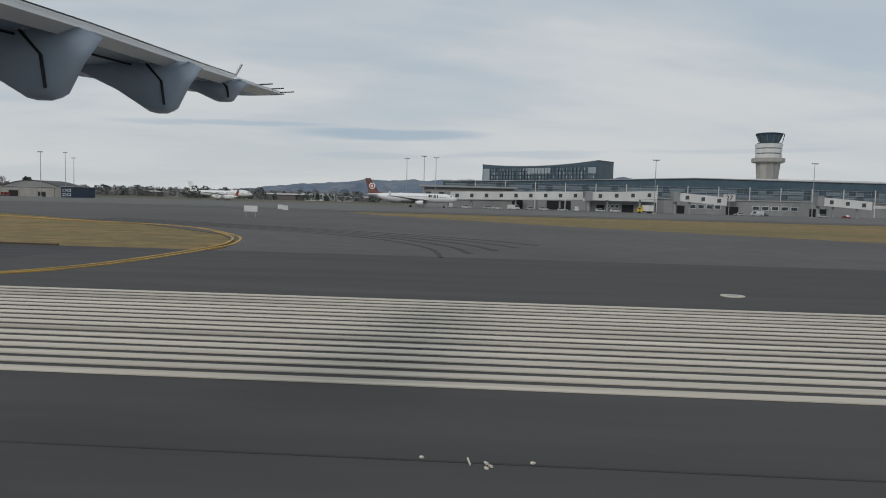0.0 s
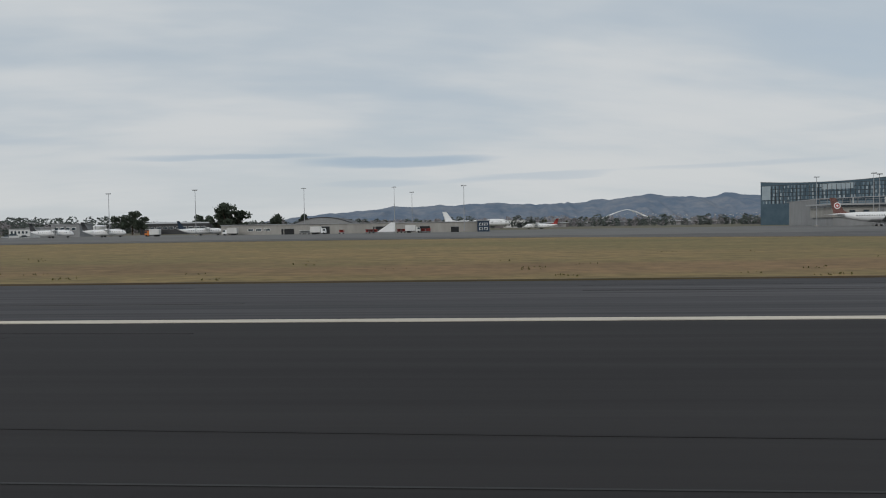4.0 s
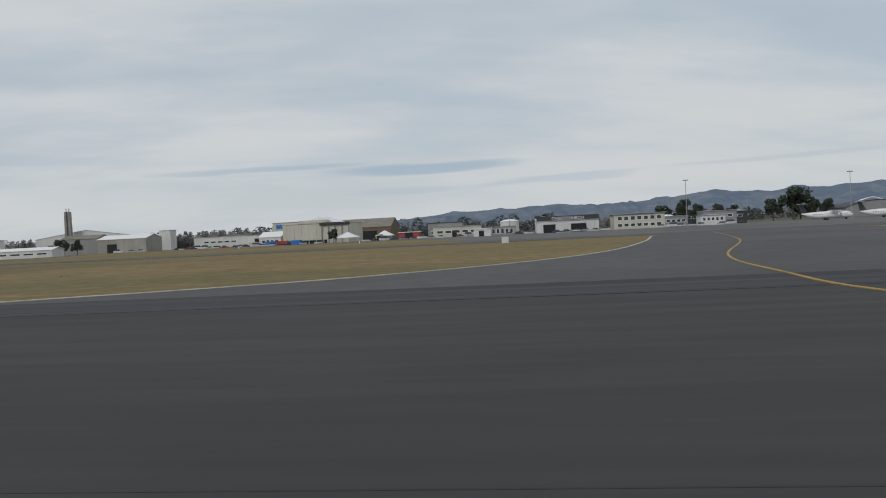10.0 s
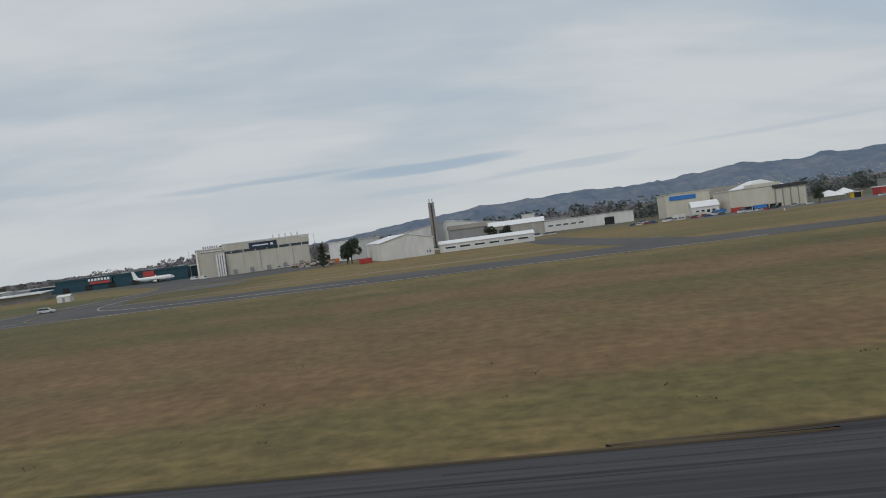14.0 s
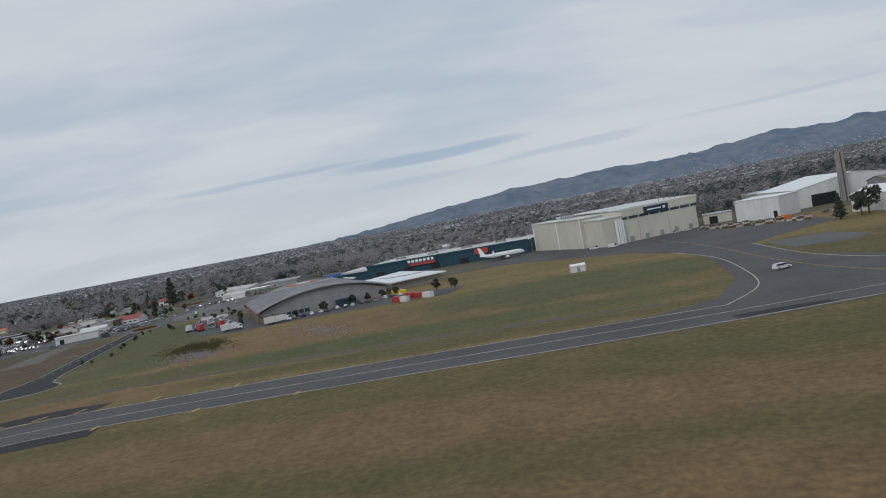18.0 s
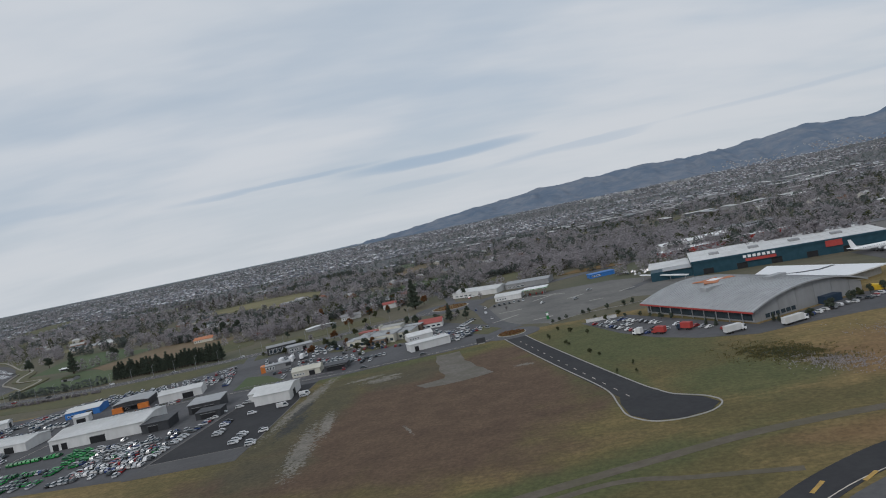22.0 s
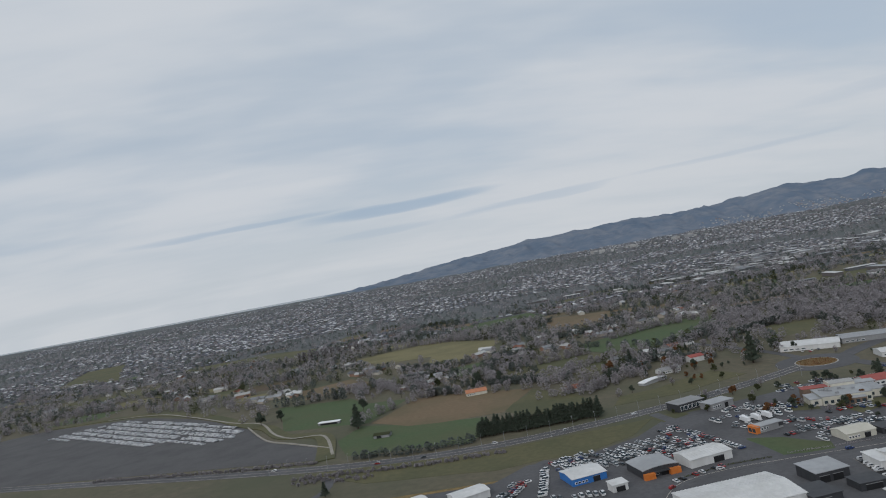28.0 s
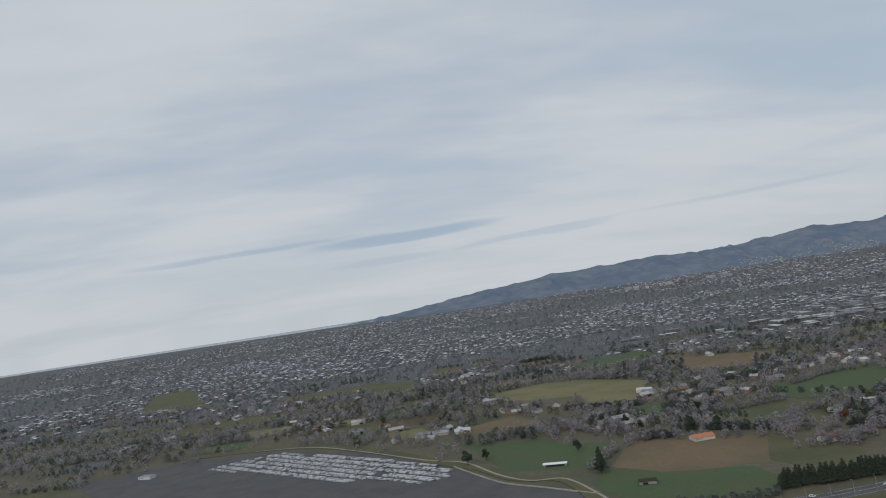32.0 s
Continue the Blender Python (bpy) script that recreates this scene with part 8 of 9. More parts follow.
for k in range(3):
    crowd_row(-962 + 3.2 * k, 224 + 1.5 * k, -953 + 2.4 * k, 243, 10, 30, MIX, 0.15, 100 + k)
for k in range(4):
    crowd_row(-860 + 6 * k, 250 + 2 * k, -846 + 6 * k, 254 + 2 * k, 8, 105, MIX, 0.2, 110 + k)
for k in range(4):
    crowd_row(-866 + 4 * k, 292 - 2 * k, -848 + 3 * k, 288 - 3 * k, 9, 100, ("pale", "hatchback", "van"), 0.2, 120 + k)
for k in range(3):
    truck(-866 + 4.2 * k, 273 + 0.8 * k, 100, WHITE, WHITE, 6.0, 0.04, "white coach parked in a yard", "coach")
for i, (x, y, rz) in enumerate(((-913.5, 176, 90), (-906, 218, 45), (-889, 227.5, 5), (-850, 228, 3), (-820, 231, 8), (-800, 235.5, 14), (-960, 298, 0), (-990, 294, 182), (-930, 301, 12), (-1010, 296, 170), (-1060, 311, 165), (-900, 309, 195), (-860, 325, 25), (-780, 288, 100), (-784, 306, 280), (-745, 300, 30), (-738, 320, 10), (-759, 306, 60))):
    car(MIX[i % 4], x, y, rz, 0.085, "cars on the roads")
sh = random.Random(9)
for cx, cy, sa, sb, n, mat, lab in ((-706, 165, 14, 8, 4200, TUFT, "low tangled rank grass and scrub"), (-706, 165, 12, 6, 2400, LEAF_OLIVE, "low tangled olive-green scrub on rough grass"), (-707, 164, 10, 5, 500, DARKLEAF, "dark low gorse clumps on rough grass"),
                                  (-700, 152, 12, 6, 1600, HAZED_TWIG, "dead brown stalks in rough grass"), (-672, 158, 26, 6, 1100, HAZED_TWIG, "dead brown stalks in rough grass")):
    def sp():
        u, v = sh.gauss(0, sa * 0.5), sh.gauss(0, sb * 0.5)
        if noise.noise((u * 0.45 + cx, v * 0.45, 0.5)) < -0.05:
            u, v = u * 0.7 + 0.6, v * 0.7
        return (cx + 0.62 * u + 0.78 * v, cy - 0.78 * u + 0.62 * v, sh.uniform(0.02, 0.32))
    tagged(leaf_cards(sh, n, 0.12, sp).make("low_scrub", mat), lab, "shrub", "", "stuff")
for i, (x, y, k, h) in enumerate(((-690, 193, "round", 2.6), (-683, 198, "round", 3.2), (-676, 203, "round", 3.2), (-672, 207, "olive", 2.6), (-668, 210, "round", 2.8), (-664, 211, "round", 3.0), (-650, 203, "round", 3.6), (-644, 199, "round", 3.4),
                                  (-713, 206, "conifer", 2.2), (-711, 203, "conifer", 2.2), (-698, 196, "conifer", 2.4), (-697, 195, "conifer", 2.2), (-754, 236, "olive", 1.6), (-750, 230, "olive", 1.6), (-745, 223, "olive", 1.5), (-757, 224, "olive", 1.6), (-752, 212, "olive", 1.5), (-746, 196, "olive", 1.3), (-741, 244, "olive", 1.8), (-738, 240, "olive", 1.8), (-733, 246, "olive", 1.8), (-741.5, 170, "olive", 1.2), (-737, 176, "olive", 1.2))):
    tree(k, x, y, h, i, "trees at the sports hall")
for i, (x, y) in enumerate(((-755.4, 253.1), (-752.9, 254), (-750.4, 256), (-744.4, 259.2), (-742, 260.3), (-735.3, 261.6), (-729.4, 261.3), (-726, 263), (-731.5, 240), (-727, 237), (-724.5, 231), (-722, 226), (-719.5, 222), (-757.3, 229.3), (-751.3, 209.8), (-746.3, 196.2), (-744, 191), (-737.3, 167.7))):
    tree("round" if i < 13 else "olive", x, y, (1.5 + 0.13 * (i % 8)) if i < 13 else 1.1, 900 + i, "clipped trees round the car park")
for i, (x, y, k, h) in enumerate(((-828, 372, "conifer", 16), (-800, 306, "conifer", 7.5), (-1034, 371, "conifer", 13), (-1041, 420, "round", 7), (-1024, 263, "conifer", 5.5), (-1095, 428, "round", 7), (-1106, 423, "round", 8), (-536, 207.4, "conifer", 7.2), (-527.6, 209.5, "round", 7.4), (-529.2, 210.4, "round", 6.4), (-485, 231, "round", 5.6), (-480.5, 232, "round", 5.2),
                                  (-385, 224, "round", 4.5), (-224, 270, "round", 11.8), (-220, 274, "round", 9), (-229, 276, "round", 8), (-263, 272, "round", 9.3), (-269, 274, "round", 7.5), (-258, 270, "round", 7), (-243, 300, "round", 8), (-250, 305, "round", 8.5), (-236, 302, "round", 7), (-209, 290, "round", 8), (-200, 300, "round", 7.5), (-212, 300, "bare", 8))):
    tree(k, x, y, h, 50 + i, "standing trees")
# more parked vehicles filling the yards
for x0, y0, x1, y1, n, rz, kinds, sd in ((-1005, 214, -975, 221, 13, 120, MIX, 201), (-1008, 206, -980, 206, 13, 95, MIX, 202), (-955, 218, -926, 216, 14, 95, MIX, 203), (-985, 186, -950, 184, 14, 95, ("van", "van", "pale"), 204), (-985, 181, -952, 178, 13, 95, ("van", "van", "pale"), 205),
                                         (-873, 172, -858, 173, 10, 98, MIX, 206), (-873, 168, -858, 168.5, 10, 98, ("rental", "sedan", "pale"), 207), (-826, 268, -812, 262, 8, 100, MIX, 208), (-838, 268, -822, 272, 9, 100, MIX, 209), (-795, 270, -788, 296, 12, 20, MIX, 210), (-818, 306, -800, 310, 9, 100, MIX, 211), (-790, 322, -768, 326, 11, 95, MIX, 212),
                                         (-846, 262, -832, 256, 8, 70, MIX, 213), (-918, 246, -900, 248, 9, 100, ("pale", "sedan"), 214), (-906, 222, -888, 230, 9, 110, MIX, 215)):
    crowd_row(x0, y0, x1, y1, n, rz, kinds, 0.15, sd)

for poly, rz, kinds, keep, sd, aisle in (
        ([(-866, 300), (-846, 292), (-846, 262), (-870, 262), (-876, 280)], 20, ("pale", "sedan", "hatchback", "van"), 0.3, 301, 6.4), ([(-856, 262), (-830, 256), (-828, 234), (-853, 238)], 12, ("pale", "sedan", "hatchback"), 0.5, 302, 6.0),
        ([(-838, 246), (-822, 240), (-814, 250), (-836, 256)], 8, MIX, 0.5, 303, 6.2), ([(-812, 256), (-790, 250), (-780, 268), (-800, 284)], 24, ("pale", "sedan", "hatchback", "van"), 0.4, 304, 6.4),
        ([(-940, 262), (-912, 268), (-906, 250), (-936, 244)], 22, ("pale", "pale", "van", "sedan"), 0.8, 305, 5.8), ([(-905, 268), (-889, 286), (-884, 246), (-902, 246)], 22, MIX, 0.45, 306, 6.2),
        ([(-1008, 232), (-978, 226), (-978, 206), (-1010, 206)], 25, MIX, 0.55, 307, 6.0), ([(-975, 230), (-950, 226), (-950, 208), (-975, 208)], 30, MIX, 0.5, 308, 6.0), ([(-948, 194), (-916, 194), (-916, 170), (-945, 172)], 4, ("van", "van", "pale"), 0.35, 309, 6.6),
        ([(-990, 190), (-955, 190), (-952, 170), (-984, 178)], 6, ("van", "pale", "sedan"), 0.6, 310, 5.8), ([(-914, 166), (-882, 166), (-880, 152), (-912, 152)], 4, ("rental", "pale", "sedan", "rental"), 0.6, 311, 6.0), ([(-882, 186), (-860, 186), (-858, 152), (-880, 152)], 8, MIX, 0.45, 312, 6.0),
        ([(-722, 362), (-690, 352), (-688, 332), (-716, 344)], -15, MIX, 0.5, 313, 6.2), ([(-690, 330), (-650, 318), (-655, 300), (-690, 306)], 25, MIX, 0.4, 314, 6.4), ([(-838, 320), (-818, 316), (-818, 302), (-842, 304)], 15, MIX, 0.4, 315, 6.2),
        ([(-1040, 236), (-1016, 232), (-1016, 214), (-1044, 218)], 20, MIX, 0.45, 316, 6.0), ([(-1100, 246), (-1058, 236), (-1060, 222), (-1100, 228)], 20, MIX, 0.4, 317, 6.2), ([(-806, 402), (-778, 396), (-776, 376), (-800, 372)], -12, MIX, 0.4, 318, 6.4)):
    fill_yard(poly, rz, kinds, keep, sd, aisle)
for x0, y0, x1, y1, n, sd in ((-440, 226, -414, 222, 14, 501), (-436, 233, -412, 229, 10, 502), (-412, 218, -384, 221, 12, 503), (-372, 214, -340, 218, 12, 504), (-330, 204, -300, 202, 12, 505), (-284, 204, -262, 205, 9, 506), (-470, 240, -462, 250, 4, 507), (-528, 238, -505, 234, 9, 508)):
    crowd_row(x0, y0, x1, y1, n, 20 + 7 * (sd % 5), ("pale", "van", "sedan", "hatchback"), 0.3, sd)
for nm, mats, lab in (("paint", [CARPAINT, GLASS], "rows of mixed-colour cars parked across the yards"), ("white", [WHITECAR, GLASS], "rows of white cars and vans parked in the yards"), ("green", [GREENCAR, GLASS], "rows of green hire cars parked in a yard")):
    tagged(CROWD[nm].make("parked_cars", mats), lab, "cars", "", "stuff")
# lawns, hedges and trees between the yards
for i, poly in enumerate(([(-872.5, 254), (-872, 232), (-853, 229.5), (-851.5, 237), (-862, 249)], [(-845, 290), (-836, 285), (-838, 274), (-848, 278)], [(-833, 274), (-815, 278), (-811, 270), (-829, 262)], [(-786, 262), (-779, 254), (-774, 262), (-783, 274)], [(-896, 300), (-884, 302), (-880, 296), (-892, 290)])):
    sheet("lawn", wobble(poly, 5, 0.4, 140 + i), 0.046 + 0.003 * i, GREEN if i == 0 else OLIVE, "small mown lawn between the yards")
rnd = random.Random(333)
for i in range(70):
    cx, cy, sx, sy = rnd.choice(((-840, 280, 9, 7), (-822, 268, 8, 5), (-800, 302, 8, 8), (-846, 312, 12, 4), (-812, 318, 12, 4), (-880, 302, 8, 5), (-784, 356, 10, 8), (-868, 352, 14, 6), (-852, 380, 14, 10)))
    x, y = rnd.gauss(cx, sx), rnd.gauss(cy, sy)
    if not built_on(x, y, 0.8):
        tree(rnd.choice(("round", "bare", "bare", "olive", "round", "russet")), x, y, rnd.uniform(1.6, 4.2), 400 + i, "garden trees by the motel")


sheet("concrete_pad", wobble([(-564, 182), (-549, 183), (-546, 167), (-551, 161), (-563, 164)], 5, 0.4, 77), 0.05, APRON, "old pale concrete pad beside the taxiway")
# brown planting strips along the streets of the business park
rnd = random.Random(88)
for nm, pts, off, n in (("street_hedge", [(-903, 221), (-886, 227), (-872, 228)], 3.4, 70), ("street_hedge", [(-875, 245), (-881, 264), (-889, 286)], 3.2, 80), ("street_hedge", [(-866, 232), (-832, 232.5)], 0.6, 50), ("street_hedge", [(-930, 208), (-915, 204)], 1.0, 40)):
    def along():
        k = rnd.randrange(len(pts) - 1)
        u = rnd.random()
        (ax, ay), (bx, by) = pts[k], pts[k + 1]
        q = math.hypot(bx - ax, by - ay)
        return (ax + (bx - ax) * u - (by - ay) / q * off + rnd.gauss(0, 0.25), ay + (by - ay) * u + (bx - ax) / q * off + rnd.gauss(0, 0.25), rnd.uniform(0.05, 0.45))
    tagged(leaf_cards(rnd, n * 8, 0.13, along).make(nm, rnd.choice((RUST_LEAF, HAZED_TWIG, LEAF_OLIVE))), "low brown planting strip along the street", "hedge", "street planting", "stuff")

# ---- fields, shelter belts, suburbs and hills ----
fields = (("green_paddock", GREEN, "bright green grazed paddock", [(-1113, 478), (-1060, 466), (-1046, 440), (-1014, 432), (-1031, 381), (-1082, 396)]),
          ("green_paddock", GREEN, "bright green grazed paddock by the motorway", [(-1033, 376), (-1041, 350), (-1028, 318), (-972, 306), (-960, 330), (-966, 350), (-1000, 355)]),
          ("tan_field", TAN, "dry tan ploughed field with rows", [(-1030, 380), (-1009, 427), (-976, 421), (-940, 400), (-955, 354), (-988, 354), (-1005, 358)]),
          ("olive_field", OLIVE, "olive-green rough paddock", [(-940, 400), (-954, 356), (-946, 340), (-924, 336), (-912, 350), (-922, 372)]),
          ("olive_field", OLIVE, "olive-green verge along the motorway", [(-1040, 296), (-960, 287), (-905, 296), (-893, 300), (-905, 280), (-926, 267), (-960, 262), (-1010, 272)]),
          ("olive_field", OLIVE, "olive-green paddock beyond the motorway", [(-905, 330), (-872, 333), (-840, 352), (-850, 372), (-880, 352), (-900, 345)]),
          ("yellow_field", YELLOW_FIELD, "yellowed dry paddock", [(-1106, 680), (-1027, 724), (-957, 640), (-987, 527), (-1015, 556), (-1020, 610), (-1066, 620)]),
          ("brown_field", TAN, "brown ploughed field", [(-1116, 536), (-1080, 558), (-1050, 520), (-1097, 492)]),
          ("tan_field", TAN, "broad dry tan field", [(-915, 760), (-814, 715), (-790, 700), (-868, 640), (-912, 664)]),
          ("green_field", GREEN, "deep green field beyond a hedge", [(-908, 520), (-830, 580), (-790, 570), (-800, 520), (-850, 472), (-888, 482)]),
          ("green_field", GREEN, "dark green playing field", [(-1026, 822), (-924, 866), (-905, 795), (-984, 768)]),
          ("green_field", OLIVE, "long narrow green field", [(-1455, 740), (-1337, 756), (-1316, 708), (-1406, 690)]),
          ("green_field", OLIVE, "long narrow green field", [(-1393, 908), (-1266, 926), (-1195, 884), (-1185, 800), (-1232, 792), (-1250, 860), (-1344, 836)]),
          ("green_field", OLIVE, "pale green field far off", [(-1726, 1230), (-1668, 1262), (-1497, 937), (-1611, 969)]),
          ("yellow_field", YELLOW_FIELD, "small yellow paddock among trees", [(-1180, 560), (-1150, 560), (-1140, 530), (-1166, 524)]),
          ("olive_field", OLIVE, "rough pasture far off", [(-700, 700), (-600, 740), (-520, 700), (-560, 640), (-660, 640)]),
          ("olive_field", OLIVE, "rough pasture beside the road", [(-960, 470), (-925, 500), (-880, 470), (-900, 420), (-930, 420)]),
          ("green_field", GREEN, "small green paddock among hedges", [(-1000, 520), (-970, 530), (-960, 490), (-990, 480)]),
          ("orange_yard", ORANGE_GRASS, "bare orange earth yard", [(-752, 404), (-730, 398), (-712, 400), (-710, 410), (-738, 416)]))
for i, (nm, mat, lab, poly) in enumerate(fields):
    sheet(nm, wobble(poly, 14, 1.6, 60 + i), 0.03 + 0.012 * i, mat, lab)
sheet("storage_lot", [(-1166, 352), (-1036, 317), (-1042, 337), (-1066, 359), (-1083, 373), (-1095, 390), (-1115, 424), (-1141, 453), (-1185, 496), (-1248, 542), (-1340, 560), (-1420, 520), (-1330, 430), (-1240, 372)], 0.05, TARMAC, "huge bare asphalt vehicle storage lot")
strip("lot_bank", [(-1038, 316), (-1052, 366), (-1078, 381), (-1098, 412), (-1120, 434), (-1182, 503), (-1252, 553), (-1340, 566)], 9.0, 0.5, OLIVE, "grassy bank with pale paths round the lot", thick=0.6)
strip("lot_path", [(-1036, 323), (-1051.7, 366), (-1070.7, 372), (-1087.4, 391.5), (-1108.5, 429), (-1135, 449), (-1186, 500), (-1233, 541), (-1285, 557)], 1.5, 0.56, WORN_PATH, "pale gravel path on the bank", thick=0.05)
strip("lot_path", [(-1041, 337), (-1066, 359), (-1083, 373), (-1095, 390), (-1115, 424)], 0.9, 0.58, WORN_PATH, "pale gravel path on the bank", thick=0.6)


CELLS = []
cr = random.Random(91)
for gx in range(-1900, -250, 62):
    for gy in range(440, 1000, 48):
        x0, y0 = gx + cr.uniform(-14, 14) - 0.2 * (gy - 440), gy + cr.uniform(-10, 10)
        w, h = cr.uniform(34, 58), cr.uniform(22, 42)
        quad = [(x0, y0 + cr.uniform(-5, 5)), (x0 + w, y0 + cr.uniform(-5, 5)), (x0 + w + cr.uniform(-8, 8), y0 + h), (x0 + cr.uniform(-8, 8), y0 + h)]
        if cr.random() < 0.42:
            CELLS.append((quad, cr.choice((OLIVE, OLIVE, TAN, GREEN, EARTH, YELLOW_FIELD, HAZED_PLAIN))))


def merged(name, label, category, mats, verts, faces, mi):
    me = bpy.data.meshes.new(name)
    me.from_pydata(verts, [], faces)
    for m in mats:
        me.materials.append(m)
    me.polygons.foreach_set("material_index", mi)
    return tagged(new(name, me), label, category, "", "stuff")


def inside(p, poly):
    x, y = p
    res = False
    for (x0, y0), (x1, y1) in zip(poly, poly[1:] + poly[:1]):
        if (y0 > y) != (y1 > y) and x < (x1 - x0) * (y - y0) / (y1 - y0) + x0:
            res = not res
    return res


open_land = [f[3] for f in fields] + [[(-1166, 330), (-1020, 285), (-800, 310), (-700, 300), (-560, 250), (-400, 200), (0, 200), (0, 330), (-560, 345), (-760, 400), (-850, 350), (-1000, 315), (-1036, 317), (-1112, 418), (-1250, 560), (-1420, 530)]]
free = lambda x, y: not any(inside((x, y), q) for q in open_land)
lift = lambda y: 0.0 if y < 2600 else 16.0 * ((min(y, 4180) - 2600) / 2100) ** 1.5

NAMES = {OLIVE: ("olive_field", "rough olive-green pasture between hedges"), TAN: ("tan_field", "dry tan field between hedges"), GREEN: ("green_field", "small green field between hedges"),
         EARTH: ("brown_field", "bare brown market-garden plot"), YELLOW_FIELD: ("yellow_field", "yellowed pasture between hedges"), HAZED_PLAIN: ("grey_field", "dull fallow field between hedges")}
kept = []
for quad, mat in CELLS:
    c = (sum(p[0] for p in quad) / 4, sum(p[1] for p in quad) / 4)
    if all(free(*p) for p in quad + [c]):
        sheet(NAMES[mat][0], wobble(quad, 10, 1.2, int(c[0])), 0.024, mat, NAMES[mat][1])
        kept.append(quad)
open_land += kept

# cars in the storage lot: too many to count
rnd = random.Random(17)
LOT = [(-1306, 510), (-1297, 520), (-1259, 538), (-1237, 522), (-1181, 482), (-1148, 451), (-1112, 419), (-1111, 404), (-1131, 395), (-1166, 423), (-1178, 419), (-1246, 470)]
s = Shape()
base = Vector((-1100, 400))
d = Vector((-0.78, 0.62))
e = Vector((0.62, 0.78))
for row in range(-12, 26):
    for k in range(-10, 190):
        p = base + d * (1.5 * k) + e * (2.75 * row + 2.9 * (row // 2)) + d * rnd.uniform(-0.15, 0.15)
        if rnd.random() < 0.09 or noise.noise((p.x * 0.05, p.y * 0.05, 2.0)) < -0.42 or not inside((p.x, p.y), LOT):
            continue
        a, b = e * 1.25, d * 0.5
        for lo, hi, q in ((0.1, 0.5, 1.0), (0.5, 0.86, 0.58)):
            c = [p - a * q - b, p + a * q - b, p + a * q + b, p - a * q + b]
            s.add([(v.x, v.y, 0.05 + lo) for v in c] + [(v.x, v.y, 0.05 + hi) for v in c], [(4, 5, 6, 7), (0, 1, 5, 4), (1, 2, 6, 5), (2, 3, 7, 6), (3, 0, 4, 7)])
tagged(s.make("stored_cars", STORED), "dense rows of stored pale cars and vans", "cars", "", "stuff")


def house_batch(name, label, spots, size, mats):
    """Many small gabled houses, each wall box and roof an island of its own."""
    v, f, m = [], [], []
    for x, y, z, a, L, W, H in spots:
        c, s_ = math.cos(a), math.sin(a)
        put = lambda px, py, pz: v.append((x + c * px - s_ * py, y + s_ * px + c * py, z + pz))
        n = len(v)
        for pz in (-0.2, H):
            for px, py in ((-L, -W), (L, -W), (L, W), (-L, W)):
                put(px, py, pz)
        f += [(n, n + 1, n + 5, n + 4), (n + 1, n + 2, n + 6, n + 5), (n + 2, n + 3, n + 7, n + 6), (n + 3, n, n + 4, n + 7)]
        m += [0] * 4
        n = len(v)
        L2, W2, R = L * 1.08, W * 1.12, (H * 0.75 + W * 0.28) * size
        for px, py in ((-L2, -W2), (L2, -W2), (L2, W2), (-L2, W2)):
            put(px, py, H + 0.02)
        put(-L2 * 0.7, 0, H + R * 0.62)
        put(L2 * 0.7, 0, H + R * 0.62)
        f += [(n, n + 1, n + 5, n + 4), (n + 2, n + 3, n + 4, n + 5), (n + 1, n + 2, n + 5), (n + 3, n, n + 4)]
        m += [1] * 4
    return merged(name, label, "houses", mats, v, f, m)


rnd = random.Random(101)
near, far = [], []
for j in range(92):
    y0 = 800 + j * 13.6
    ang = 0.35 * math.sin(y0 * 0.004)
    half = 0.74 * y0 + 330
    for i in range(int(2 * half / 9.0)):
        x = -830 - half + 9.0 * i + rnd.uniform(-1.8, 1.8)
        y = y0 + 70 * math.sin(x * 0.004 + 1.0) + 25 * math.sin(x * 0.013 + j * 0.1) + rnd.uniform(-3, 3)
        dens = noise.noise((x * 0.0035, y * 0.0035, 4.2))
        edge = min(1.0, max(0.0, (y - 750 - 160 * noise.noise((x * 0.003, 1.7, 0))) / 160))
        if dens < -0.24 or rnd.random() > 0.70 * edge or not free(x, y):
            continue
        near.append((x, y, 0, ang + rnd.choice((0, 1.57)) + rnd.uniform(-0.2, 0.2), rnd.uniform(2.4, 3.9), rnd.uniform(1.7, 2.4), rnd.uniform(1.3, 2.0)))
for j in range(92):
    y0 = 2040 + j * 23
    half = 0.70 * y0 + 300
    for i in range(int(2 * half / 16)):
        x = -760 - half + 16 * i + rnd.uniform(-6, 6)
        y = y0 + 60 * math.sin(x * 0.003) + rnd.uniform(-8, 8)
        if noise.noise((x * 0.002, y * 0.002, 9.1)) < -0.18 or rnd.random() > 0.62 or (y > 3700 and x < -900):
            continue
        far.append((x, y, lift(y), rnd.uniform(0, 3.1), rnd.uniform(3.0, 4.8), rnd.uniform(2.0, 2.9), rnd.uniform(1.6, 2.6)))
house_batch("suburb_houses", "dense far suburb of small pitched-roof houses", near, 0.8, [HAZED_WALL, HAZED_ROOF])
house_batch("distant_suburb", "distant suburb roofs across the plain, greyed blue for haze", far, 1, [HAZED_WALL, HAZED_ROOF])
